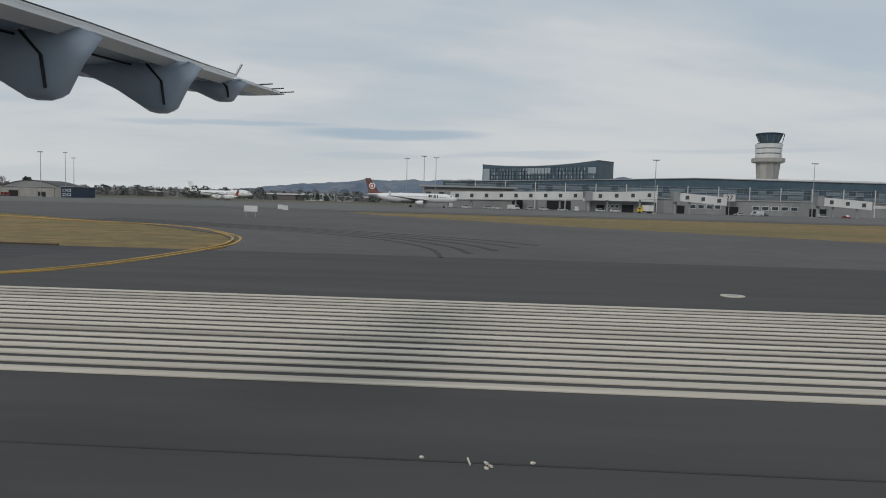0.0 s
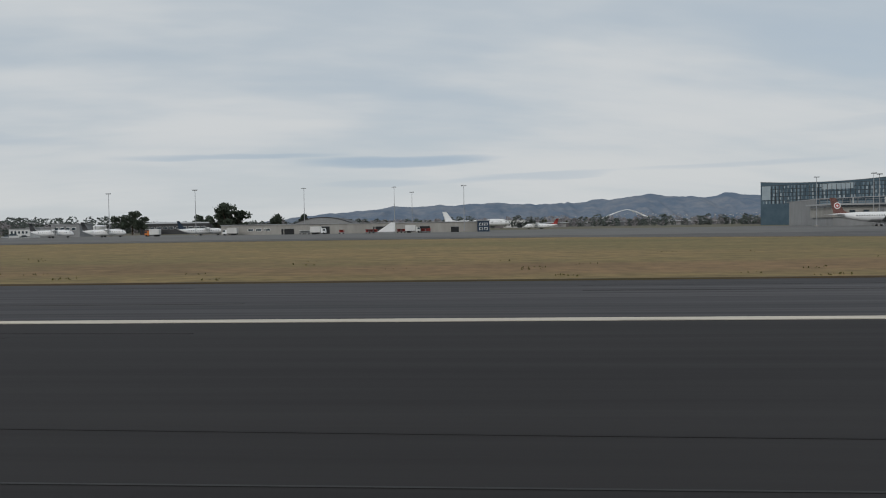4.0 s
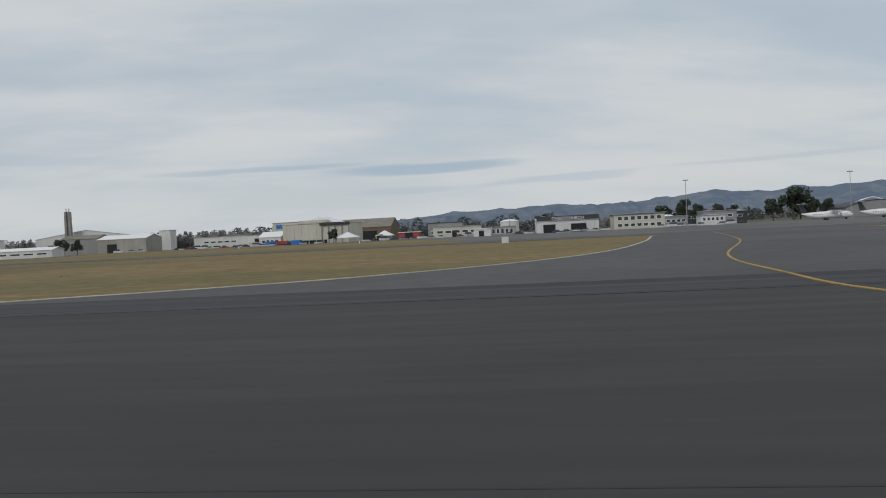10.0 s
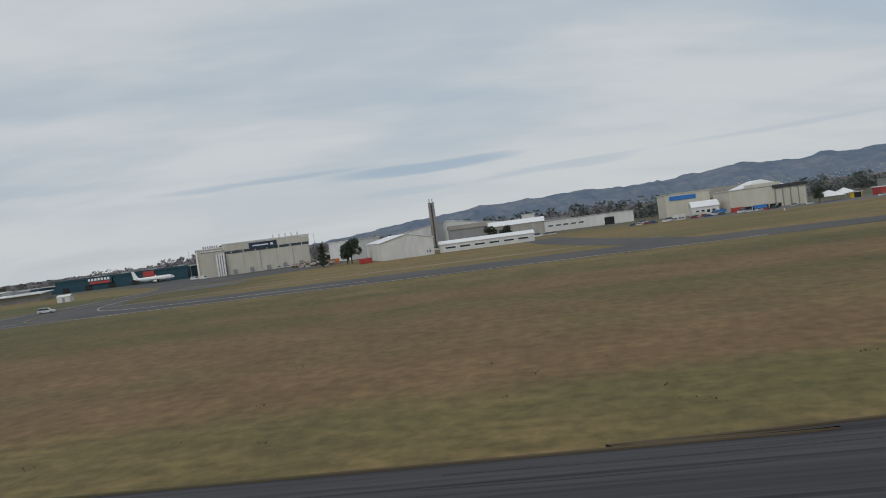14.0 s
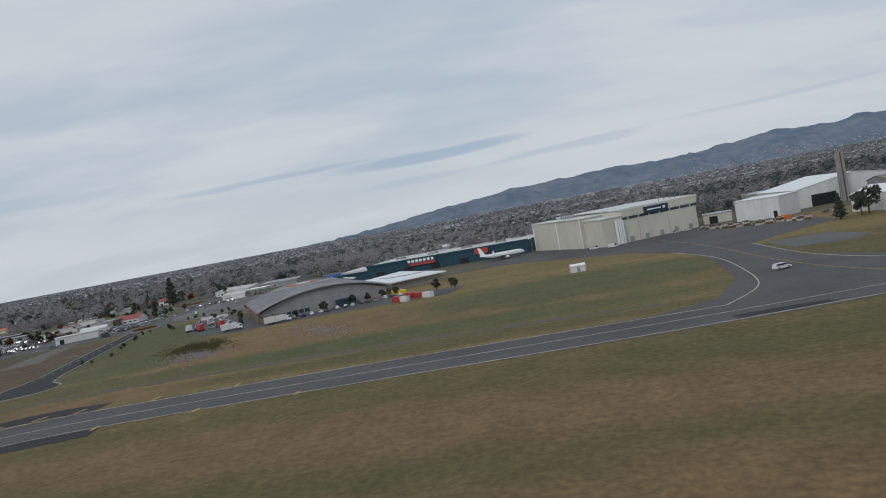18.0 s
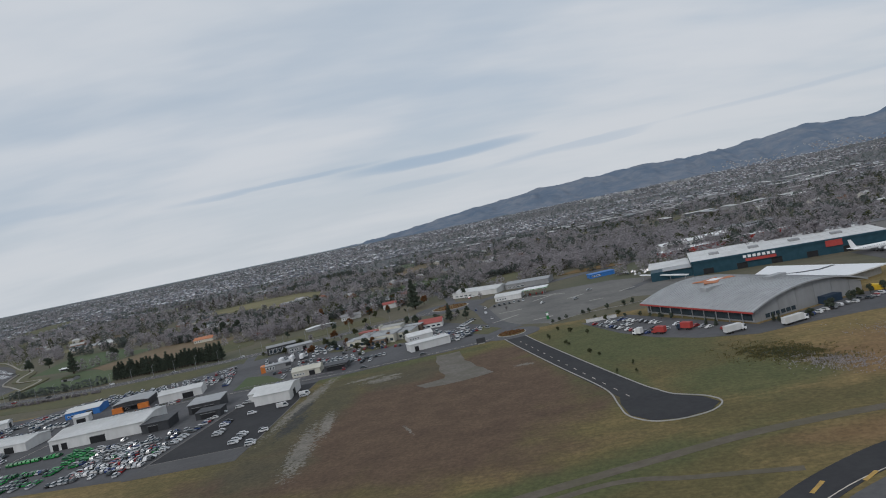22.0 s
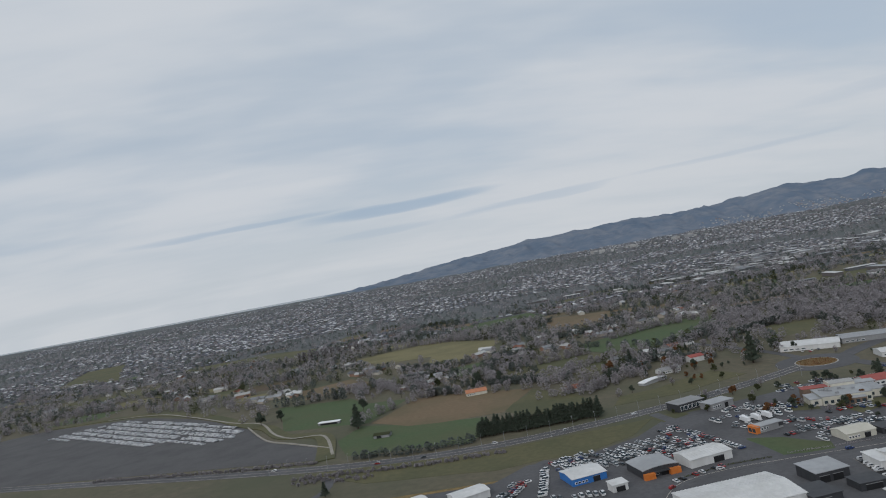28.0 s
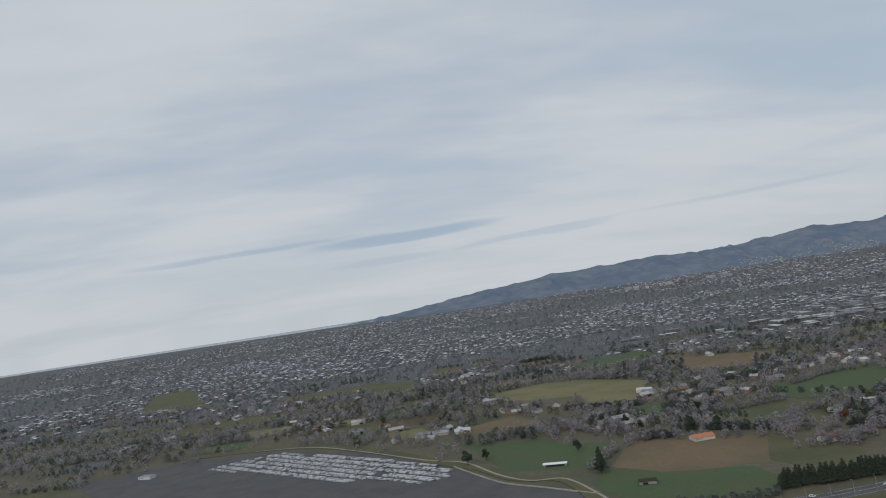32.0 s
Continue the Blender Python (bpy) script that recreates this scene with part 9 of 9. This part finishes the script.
# scattered country houses, glasshouses and sheds between the fields
rnd = random.Random(55)
scat = []
for cx, cy, n, sp in ((-1240, 640, 26, 40), (-1204, 584, 10, 16), (-1121, 523, 8, 14), (-1074, 578, 8, 14), (-954, 572, 12, 22), (-929, 532, 8, 16), (-880, 590, 10, 30), (-860, 440, 8, 18), (-940, 466, 8, 20), (-807, 643, 10, 18), (-1370, 757, 10, 40), (-1435, 662, 8, 30), (-760, 620, 12, 50), (-690, 500, 10, 40),
                      (-1010, 480, 8, 16), (-1090, 640, 8, 30), (-1300, 820, 16, 60), (-1500, 900, 14, 80), (-1150, 830, 16, 50), (-840, 800, 20, 60), (-640, 640, 12, 50), (-560, 560, 10, 50)):
    for _ in range(n):
        x, y = rnd.gauss(cx, sp), rnd.gauss(cy, sp * 0.6)
        if free(x, y):
            scat.append((x, y, 0, rnd.uniform(0, 3.1), rnd.uniform(2.8, 6.5), rnd.uniform(2.2, 3.2), rnd.uniform(1.5, 2.2)))
PROTO = {}


def country_house(i, x, y, a, L, W, H):
    """One farmhouse or shed: walls, roof, windows, door and chimney; alike sizes share their meshes."""
    key = (round(L / 1.4), round(W * 1.5), i % 2)
    m = pose(x, y, 0, 0, 0, math.degrees(a))
    if key in PROTO:
        return copy_thing(PROTO[key], m)
    shed_like = L > 5.2
    lab = "low pale-roofed farm shed between paddocks" if shed_like else "small weathered farmhouse with a pitched roof"
    b = building("farm_shed" if shed_like else "house", lab, "shed" if shed_like else "house", x, y, 2 * L, 2 * W, H, 0, HOUSEWALL, SHEDROOF if shed_like or i % 2 else HOUSEROOF, "gable", H * 0.35 + W * 0.25,
                 windows=() if shed_like else (("front", 0.08, 0.45, 0.6, 1.2, 2), ("left", 0.3, 0.7, 0.6, 1.2, 1), ("right", 0.3, 0.7, 0.6, 1.2, 1)), doors=(("front", 0.6, 0.72 if not shed_like else 0.9, 1.25),), group="country houses")
    if not shed_like:
        Shape().box(L * 0.4, L * 0.4 + 0.5, -0.25, 0.25, H, H * 1.4 + W * 0.25 + 0.5).make("chimney", BROWNWALL, b)
    b.matrix_basis = m
    PROTO[key] = b
    return b


scat.sort(key=lambda q: q[1] + 0.3 * abs(q[0] + 980))
for i, (x, y, z, a, L, W, H) in enumerate(scat[:230]):
    country_house(i, x, y, a, L, W, H)
house_batch("country_houses", "scattered farmhouses and sheds between paddocks", scat[230:], 1, [HOUSEWALL, SHEDROOF])
rnd = random.Random(56)
ind = []
for cx, cy, n, sx, sy in ((-600, 1000, 70, 150, 70), (-420, 1150, 60, 180, 90), (-700, 930, 24, 40, 24), (-1150, 1500, 24, 90, 22), (-300, 900, 40, 130, 60), (-560, 700, 18, 60, 20), (-480, 430, 16, 90, 26), (-300, 480, 30, 140, 40), (-100, 520, 30, 140, 60), (-620, 470, 12, 30, 14), (0, 900, 40, 200, 80)):
    for _ in range(n):
        x, y = rnd.gauss(cx, sx), rnd.gauss(cy, sy)
        ind.append((x, y, 0, rnd.choice((0.1, 1.67)) + rnd.uniform(-0.1, 0.1), rnd.uniform(4, 16), rnd.uniform(3, 6.5), rnd.uniform(2.4, 3.8)))
house_batch("industrial_sheds", "far cluster of pale-roofed industrial sheds", ind, 0.3, [HAZED_WALL, SHEDROOF])
rnd = random.Random(57)
cb = Shape()
for _ in range(60):
    x, y = rnd.gauss(-300, 190), rnd.gauss(3050, 60)
    w, h = rnd.uniform(5, 12), rnd.uniform(3, 15)
    cb.box(x - w, x + w, y - 6, y + 6, 0, lift(y) + h)
tagged(cb.make("city_centre_blocks", SHEDROOF), "distant pale office blocks of the city centre", "buildings", "", "stuff")


def wood(name, label, spots, mat, cards, seed, size=0.9):
    """Far trees: each a loose rounded clump of many small three-cornered leaf or twig sprays."""
    r = random.Random(seed)
    v, f = [], []
    for x, y, z, h, w in spots:
        lean, lobes = r.uniform(0, 6.283), r.choice((2, 3, 3, 4))
        for k in range(cards):
            u = r.random()
            a = r.uniform(0, 6.283)
            rr = w * (0.5 + 0.5 * r.random() ** 0.5) * (0.25 + 0.8 * math.sin(math.pi * min(1.0, u * 0.8 + 0.16))) * (1 + 0.22 * math.sin(lobes * a + lean + 4 * u))
            cx, cy, cz = x + rr * math.cos(a), y + rr * math.sin(a), z + h * (0.08 + 0.9 * u)
            sz = size * (0.45 + 0.10 * h) * r.uniform(0.6, 1.3)
            b, tilt = r.uniform(0, 6.283), r.uniform(-0.5, 0.5)
            n = len(v)
            for q, rise in ((b, -0.35), (b + 2.2, -0.2), (b + 4.3, 0.75)):
                v.append((cx + sz * math.cos(q), cy + sz * math.sin(q), max(cz + sz * (rise + tilt * 0.5), z + 0.02)))
            f.append((n, n + 1, n + 2))
    return merged(name, label, "trees", [mat], v, f, [0] * len(f))


rnd = random.Random(202)


def belt(pts, step, spread, h0, h1, w=1.6):
    res = []
    for (x0, y0), (x1, y1) in zip(pts, pts[1:]):
        n = max(1, int(math.hypot(x1 - x0, y1 - y0) / step))
        for i in range(n):
            u = (i + rnd.random()) / n
            h = rnd.uniform(h0, h1)
            res.append((x0 + (x1 - x0) * u + rnd.gauss(0, spread), y0 + (y1 - y0) * u + rnd.gauss(0, spread), 0, h, w * h / 6))
    return res


def grove(cx, cy, sx, sy, n, h0, h1, w=2.2, keep=True):
    res = []
    for _ in range(n):
        x, y = rnd.gauss(cx, sx), rnd.gauss(cy, sy)
        if keep and not free(x, y):
            continue
        h = rnd.uniform(h0, h1)
        res.append((x, y, 0, h, w * h / 6))
    return res


ever, bare, olive = [], [], []
for quad in kept:
    for a_, b_ in ((0, 1), (1, 2), (2, 3)):
        if rnd.random() < 0.6:
            q_ = belt([quad[a_], quad[b_]], 3.6, 1.0, 2.0, 6.0, 1.9)
            t_ = rnd.random()
            if t_ < 0.45:
                bare += q_
            elif t_ < 0.8:
                ever += q_
            else:
                olive += q_
ever += belt([(-1024, 309), (-1000, 305), (-985, 303), (-968, 307)], 2.6, 0.7, 2.6, 4.4, 2.6)
ever += belt([(-1060, 470), (-1110, 480)], 4, 3, 5, 9) + belt([(-985, 440), (-940, 425)], 3, 2, 3, 6) + belt([(-905, 525), (-850, 470)], 4, 2, 3, 5, 2.2) + belt([(-1000, 510), (-930, 450)], 4, 3, 3, 6) + belt([(-870, 640), (-800, 700)], 5, 4, 5, 9)
bare += belt([(-1040, 375), (-1008, 428), (-940, 402)], 4, 2, 4, 7) + belt([(-1120, 480), (-1180, 530), (-1250, 560)], 5, 4, 4, 8)
for cx, cy, sx, sy, n in ((-1140, 560, 60, 30, 160), (-1040, 480, 40, 22, 120), (-1170, 700, 60, 30, 150), (-1330, 660, 80, 50, 200), (-900, 420, 30, 24, 130), (-960, 500, 40, 24, 120), (-860, 580, 60, 40, 160), (-780, 470, 60, 30, 200), (-700, 440, 60, 26, 260), (-600, 420, 60, 24, 260), (-500, 430, 70, 30, 260), (-640, 560, 80, 50, 320), (-480, 600, 100, 60, 350), (-760, 700, 80, 40, 200), (-1450, 800, 120, 60, 260), (-1600, 950, 140, 80, 260), (-1000, 800, 80, 40, 160), (-1250, 780, 80, 40, 200), (-300, 560, 120, 60, 350), (-120, 600, 140, 70, 350), (-1480, 640, 70, 40, 160), (-930, 700, 60, 30, 120), (-700, 830, 120, 50, 300), (-420, 860, 150, 80, 400), (-1400, 560, 60, 30, 90)):
    g = grove(cx, cy, sx * 1.1, sy * 1.1, int(n * 1.05), 3.5, 8.0)
    for q in g:
        (bare if rnd.random() < 0.74 else (ever if rnd.random() < 0.55 else olive)).append(q)
for cx, cy, sx, sy, n in ((-300, 330, 90, 12, 60), (-80, 400, 110, 14, 40), (60, 420, 120, 20, 50), (-420, 345, 40, 12, 70), (-520, 335, 30, 10, 40), (-640, 400, 60, 12, 40), (-180, 400, 160, 40, 80), (-450, 380, 90, 20, 150), (150, 420, 120, 40, 50)):
    for q in grove(cx, cy, sx, sy, n, 3.2, 6.6, 2.4, False):
        (ever if rnd.random() < 0.78 else bare).append(q)
bare += belt([(-1044, 292), (-990, 283), (-955, 283)], 0.9, 1.0, 0.7, 1.6, 3.2) + belt([(-1044, 286), (-1010, 279)], 0.9, 1.6, 0.7, 1.4, 3.2)
bare += belt([(-580, 330), (-430, 340)], 1.6, 2, 6, 9, 1.0)
bare += belt([(-1170, 348), (-1120, 333), (-1080, 321), (-1040, 313)], 0.9, 0.7, 0.7, 1.5, 3.0)
for cx, cy, sx, sy, n in ((-735, 480, 40, 26, 260), (-680, 470, 30, 20, 200), (-700, 560, 60, 40, 240), (-790, 530, 30, 30, 120)):
    bare += grove(cx, cy, sx, sy, n, 4.0, 7.6, 2.3)
for j in range(3400):
    x, y = -150 - 1300 * rnd.random() ** 1.25, 430 + 480 * rnd.random()
    if noise.noise((x * 0.011, y * 0.016, 3.3)) > 0.02 + 0.5 * max(0.0, (-x - 820) / 600) and free(x, y) and (x < -330 or j % 3 == 0):
        h = rnd.uniform(3.6, 7.8)
        (bare if rnd.random() < 0.84 else ever).append((x, y, 0, h, h * 0.40))
ever += belt([(-540, 456), (-465, 446), (-395, 450)], 3.2, 7, 8, 12.5, 2.6) + belt([(-372, 372), (-300, 358)], 5, 6, 6.5, 10, 2.6)
bare += belt([(-662, 336), (-618, 326)], 1.7, 1.5, 8, 10.5, 1.0) + belt([(-720, 352), (-600, 350)], 3.2, 4, 6, 9, 2.4) + belt([(-560, 400), (-470, 396)], 4, 6, 6, 9, 2.4)
sub_e, sub_b = [], []
for j in range(19000):
    y = 620 + 2900 * rnd.random() ** 1.6
    half = 0.74 * y + 330
    x = -830 + rnd.uniform(-half, half)
    if not free(x, y):
        continue
    h = rnd.uniform(3.2, 6.8) * (1.0 if y < 1500 else 1.35)
    (sub_e if rnd.random() < 0.46 else sub_b).append((x, y, lift(y), h, h * 0.42))
for pts in ([(-964, 539), (-933, 524)], [(-966, 432), (-947, 422), (-932, 412)], [(-917, 589), (-890, 589), (-862, 600)], [(-888, 423), (-874, 420), (-856, 421)], [(-850, 466), (-827, 478), (-802, 496)], [(-1024, 495), (-998, 499)], [(-1003, 429), (-985, 424)], [(-930, 706), (-905, 720)],
            [(-805, 463), (-759, 491)], [(-1064, 915), (-1027, 925)], [(-1038, 553), (-986, 532)], [(-775, 563), (-743, 576)], [(-971, 512), (-949, 497)], [(-896, 399), (-876, 397)], [(-857, 406), (-838, 402)]):
    ever += belt(pts, 1.3, 0.7, 3.0, 5.5, 2.4)
for pts in ([(-960, 478), (-934, 475), (-898, 484)], [(-926, 401), (-910, 440), (-886, 454)], [(-1054, 717), (-1008, 701), (-961, 672)], [(-1053, 509), (-1028, 469), (-1006, 460)], [(-878, 531), (-836, 559), (-800, 563)], [(-811, 633), (-739, 654)], [(-805, 846), (-756, 814)], [(-803, 546), (-766, 555)],
            [(-914, 362), (-896, 383), (-879, 389)], [(-961, 729), (-916, 767)], [(-884, 774), (-822, 779)], [(-934, 371), (-911, 370)]):
    bare += belt(pts, 1.8, 2.0, 3.5, 6.5, 2.2)
# Leaf and twig colours here carry a painted-in haze.
wood("evergreen_woods", "dark evergreen shelter belts and clumps", ever, HAZED_LEAF, 96, 1, 0.56)
wood("bare_woods", "brown leafless winter woodland", bare, HAZED_TWIG, 92, 2, 0.50)
wood("olive_woods", "olive-green scrubby trees between fields", olive, LEAF_OLIVE, 88, 3, 0.52)
wood("suburb_trees", "dark garden trees among the suburb roofs", sub_e, HAZED_LEAF, 18, 4, 0.95)
wood("suburb_bare_trees", "bare brown garden trees among the suburb roofs", sub_b, HAZED_TWIG, 18, 5, 0.9)
# the tall dark shelter belt beside the motorway and rows of poplars
rnd = random.Random(77)
for i in range(66):
    u = i / 65
    tree("conifer", -967 + 53 * u + rnd.uniform(-0.4, 0.4), 312 + 3.5 * u + rnd.uniform(-1.4, 1.4), rnd.uniform(5.5, 9.0), i, "shelter belt beside the motorway")
for i in range(24):
    tree("poplar", -1178 + 3.0 * i + rnd.uniform(-1, 1), 742 + rnd.uniform(-8, 8) + i * 0.2, rnd.uniform(9, 14), i, "row of bare poplars")
for i in range(40):
    x, y = -1000 + rnd.uniform(-70, 130), 440 + rnd.uniform(-30, 60)
    if free(x, y):
        tree(rnd.choice(("bare", "bare", "round", "olive", "conifer")), x, y, rnd.uniform(4, 8), i, "farm trees")
for i in range(30):
    x, y = -860 + rnd.uniform(-50, 60), 395 + rnd.uniform(-22, 50)
    if free(x, y):
        tree(rnd.choice(("bare", "bare", "round", "russet", "conifer")), x, y, rnd.uniform(3.5, 7), i, "farm trees")
pole = Shape().tube((0, 0, 0), (0, 0, 6.0), 0.09, 0.05, 6).data("pole", STEEL)
arm = Shape().tube((0, 0, 5.95), (1.1, 0, 6.2), 0.04, n=4).data("arm", STEEL)
head = Shape().box(0.9, 1.5, -0.11, 0.11, 6.12, 6.24).data("lamp_head", GREY)
for i in range(26):
    x = -1060 + 9.5 * i
    y = np.interp(x, [-1100, -1040, -997, -957, -917, -877, -840], [322, 304, 296, 296, 304, 317, 333]) - 5.4
    sl = thing("street_lamp", "slim galvanised street lamp beside the motorway", "street lamp", x, float(y), 0.03, 90, "motorway lamps")
    for nm, me in (("pole", pole), ("arm", arm), ("lamp_head", head)):
        o = new(nm, me)
        o.parent = sl


def hills():
    """The long ridge of hills beyond the town, falling to the sea."""
    ridge_x = [-2100, -1900, -1650, -1350, -1100, -850, -500, -350, -200, 0, 180, 300, 360, 385, 410, 520, 650, 780, 890, 1020, 1160, 1280, 1400, 1600, 1810, 2000, 2230, 2600, 3200, 4200]
    ridge_z = [8, 20, 46, 78, 102, 122, 138, 134, 144, 141, 134, 136, 138, 151, 141, 147, 156, 172, 184, 176, 170, 164, 180, 176, 184, 178, 156, 170, 150, 120]
    nx, ny = 460, 40
    s = Shape()
    for j in range(ny):
        v = j / (ny - 1)
        for i in range(nx):
            x = -2150 + 6000 * i / (nx - 1)
            top = float(np.interp(x, ridge_x, ridge_z))
            spur = noise.noise((x * 0.0075, v * 1.2, 0.3)) * 0.7 + noise.noise((x * 0.018, v * 3.0, 5.0)) * 0.22
            rise = min(1.0, max(0.0, (v * (1.0 + 0.9 * spur * (1 - v))))) ** 1.15
            z = 7 + (top - 7) * rise + (noise.noise((x * 0.022, v * 5, 1.0)) * 20.0 * (1 - abs(2 * v - 1.2)) if v < 0.99 else noise.noise((x * 0.006, 0, 2.0)) * 20.0 + noise.noise((x * 0.019, 0, 6.0)) * 7.0)
            s.v.append((x, 3950 + 680 * v - 190 * spur * (1 - v), z if top > 10 else min(z, top)))
    for j in range(ny - 1):
        for i in range(nx - 1):
            s.f.append((j * nx + i, j * nx + i + 1, (j + 1) * nx + i + 1, (j + 1) * nx + i))
            s.m.append(0)
    pick = random.Random(4)
    slope = [s.v[pick.randrange(3, 13) * nx + pick.randrange(180, 340)] for _ in range(420)]
    tagged(s.make("backdrop_hills", HAZED_HILL, smooth=True), "long ridge of hills beyond the town, tinted blue for haze", "hills", "", "structure")
    return [(x, y, z - 0.6, pick.uniform(0, 3), pick.uniform(2.5, 5), pick.uniform(1.8, 3), 2.4) for x, y, z in slope]


slope_spots = hills()
sheet("water", [(-7000, 4180), (-1400, 4120), (-700, 3990), (-560, 4040), (-900, 4600), (-900, 5390), (-7000, 5390)], 11.6, SEA, "pale band of sea and estuary at the horizon", thick=4)
house_batch("hillside_houses", "far hillside houses as pale specks", slope_spots, 0.7, [HOUSEWALL, SHEDROOF])

# ---- wing of the aircraft, as it stands at the start of the run ----
wing = thing("aircraft_wing", "grey-white underside of a turboprop wing with flap fairings", "aircraft wing", 0, 0, 0, 0)
secs = []
for y, xl, xt, z in ((2.7, -4.0, -2.29, 2.66), (4.0, -3.92, -2.32, 2.75), (5.5, -3.7, -2.34, 2.83), (7.0, -3.35, -2.33, 2.92), (7.9, -3.0, -2.32, 2.985), (8.05, -2.6, -2.3, 3.0)):
    c = xt - xl
    secs.append([(xl, y, z + 0.02), (xl + 0.12 * c, y, z + 0.09 * c), (xl + 0.4 * c, y, z + 0.11 * c), (xl + 0.8 * c, y, z + 0.045 * c), (xt, y, z + 0.012), (xt, y, z - 0.004), (xl + 0.5 * c, y, z - 0.04 * c), (xl + 0.1 * c, y, z - 0.035 * c)])
WING_GREY = surface("wing_grey_paint", (0.38, 0.46, 0.56), (0.44, 0.52, 0.62), 2.0, 0.6, 0.4, stain=(0.26, 0.32, 0.40), stain_amt=0.4, spec=0.4)
Shape().loft(secs).make("wing_skin", WING_GREY, wing, smooth=False)
WING_WHITE = surface("wing_white_paint", (0.80, 0.81, 0.83), (0.86, 0.87, 0.88), 2.0, 0.6, 0.4, spec=0.4)
Shape().loft([[(-2.37, y, z - 0.05), (-2.26, y, z - 0.008), (-2.26, y, z + 0.03), (-2.37, y, z + 0.05)] for y, z in ((2.7, 2.66), (4.0, 2.75), (5.5, 2.83), (6.3, 2.878))]).make("flap", WING_WHITE, wing)
Shape().loft([[(-2.48, y, z - 0.03), (-2.25, y, z - 0.006), (-2.25, y, z + 0.02), (-2.48, y, z + 0.05)] for y, z in ((6.34, 2.88), (7.2, 2.932), (7.7, 2.965))]).make("aileron", WING_WHITE, wing)
Shape().loft([[(-2.262, y, z + 0.028), (-2.25, y, z + 0.028), (-2.25, y, z + 0.034), (-2.262, y, z + 0.034)] for y, z in ((2.7, 2.665), (4.0, 2.755), (5.5, 2.835), (6.3, 2.885))]).make("edge_seal", DARK, wing)
for y0, y1, dx in ((2.7, 6.2, -2.62), (2.7, 5.4, -2.95)):
    Shape().tube((dx, y0, 2.615 + (y0 - 2.7) * 0.064), (dx, y1, 2.615 + (y1 - 2.7) * 0.064), 0.008, n=4).make("panel_gap", DARK, wing)
for y, top, dz, x0, x1 in ((3.95, 2.73, 0.39, -3.35, -2.27), (5.25, 2.80, 0.37, -3.2, -2.2), (6.4, 2.87, 0.19, -2.95, -2.22)):
    prof = [(x0, top), (x0 + 0.42 * (x1 - x0), top - 0.55 * dz), (x0 + 0.66 * (x1 - x0), top - 0.96 * dz), (x0 + 0.72 * (x1 - x0), top - dz), (x0 + 0.80 * (x1 - x0), top - dz), (x0 + 0.84 * (x1 - x0), top - 0.93 * dz), (x0 + 0.93 * (x1 - x0), top - 0.42 * dz), (x1 + 0.02, top)]
    mid = [(x, y, z) for x, z in prof]
    f = Shape()
    f.loft([[(x, y - 0.13, top - (top - z) * 0.3) for x, z in prof], [(x, y - 0.10, top - (top - z) * 0.92) for x, z in prof], mid, [(x, y + 0.10, top - (top - z) * 0.92) for x, z in prof], [(x, y + 0.13, top - (top - z) * 0.3) for x, z in prof]])
    fo = f.make("flap_fairing", WING_GREY, wing, smooth=True)
    hg = Shape()
    arc = [(x1 - 0.36 * dz / 0.44, top - 0.02), (x1 - 0.22 * dz / 0.44, top - 0.18 * dz / 0.44), (x1 - 0.2 * dz / 0.44, top - 0.38 * dz / 0.44)]
    for p, q in zip(arc, arc[1:]):
        hg.tube((p[0], y - 0.135, p[1]), (q[0], y - 0.125, q[1]), 0.010, n=5)
    hg.make("gap_seal", DARK, fo)
    Shape().box(x1 - 0.34, x1 - 0.27, y - 0.16, y - 0.1, top - 0.02, top + 0.03).make("bracket", WHITE, fo)
for y, z in ((7.0, 2.94), (7.4, 2.96), (7.8, 2.985)):
    Shape().tube((-2.28, y, z), (-2.12, y, z + 0.01), 0.006, n=4).make("static_wick", DARK, wing)
Shape().tube((-2.5, 6.9, 2.95), (-2.42, 6.95, 3.13), 0.012, n=4).make("vent_mast", STEEL, wing)
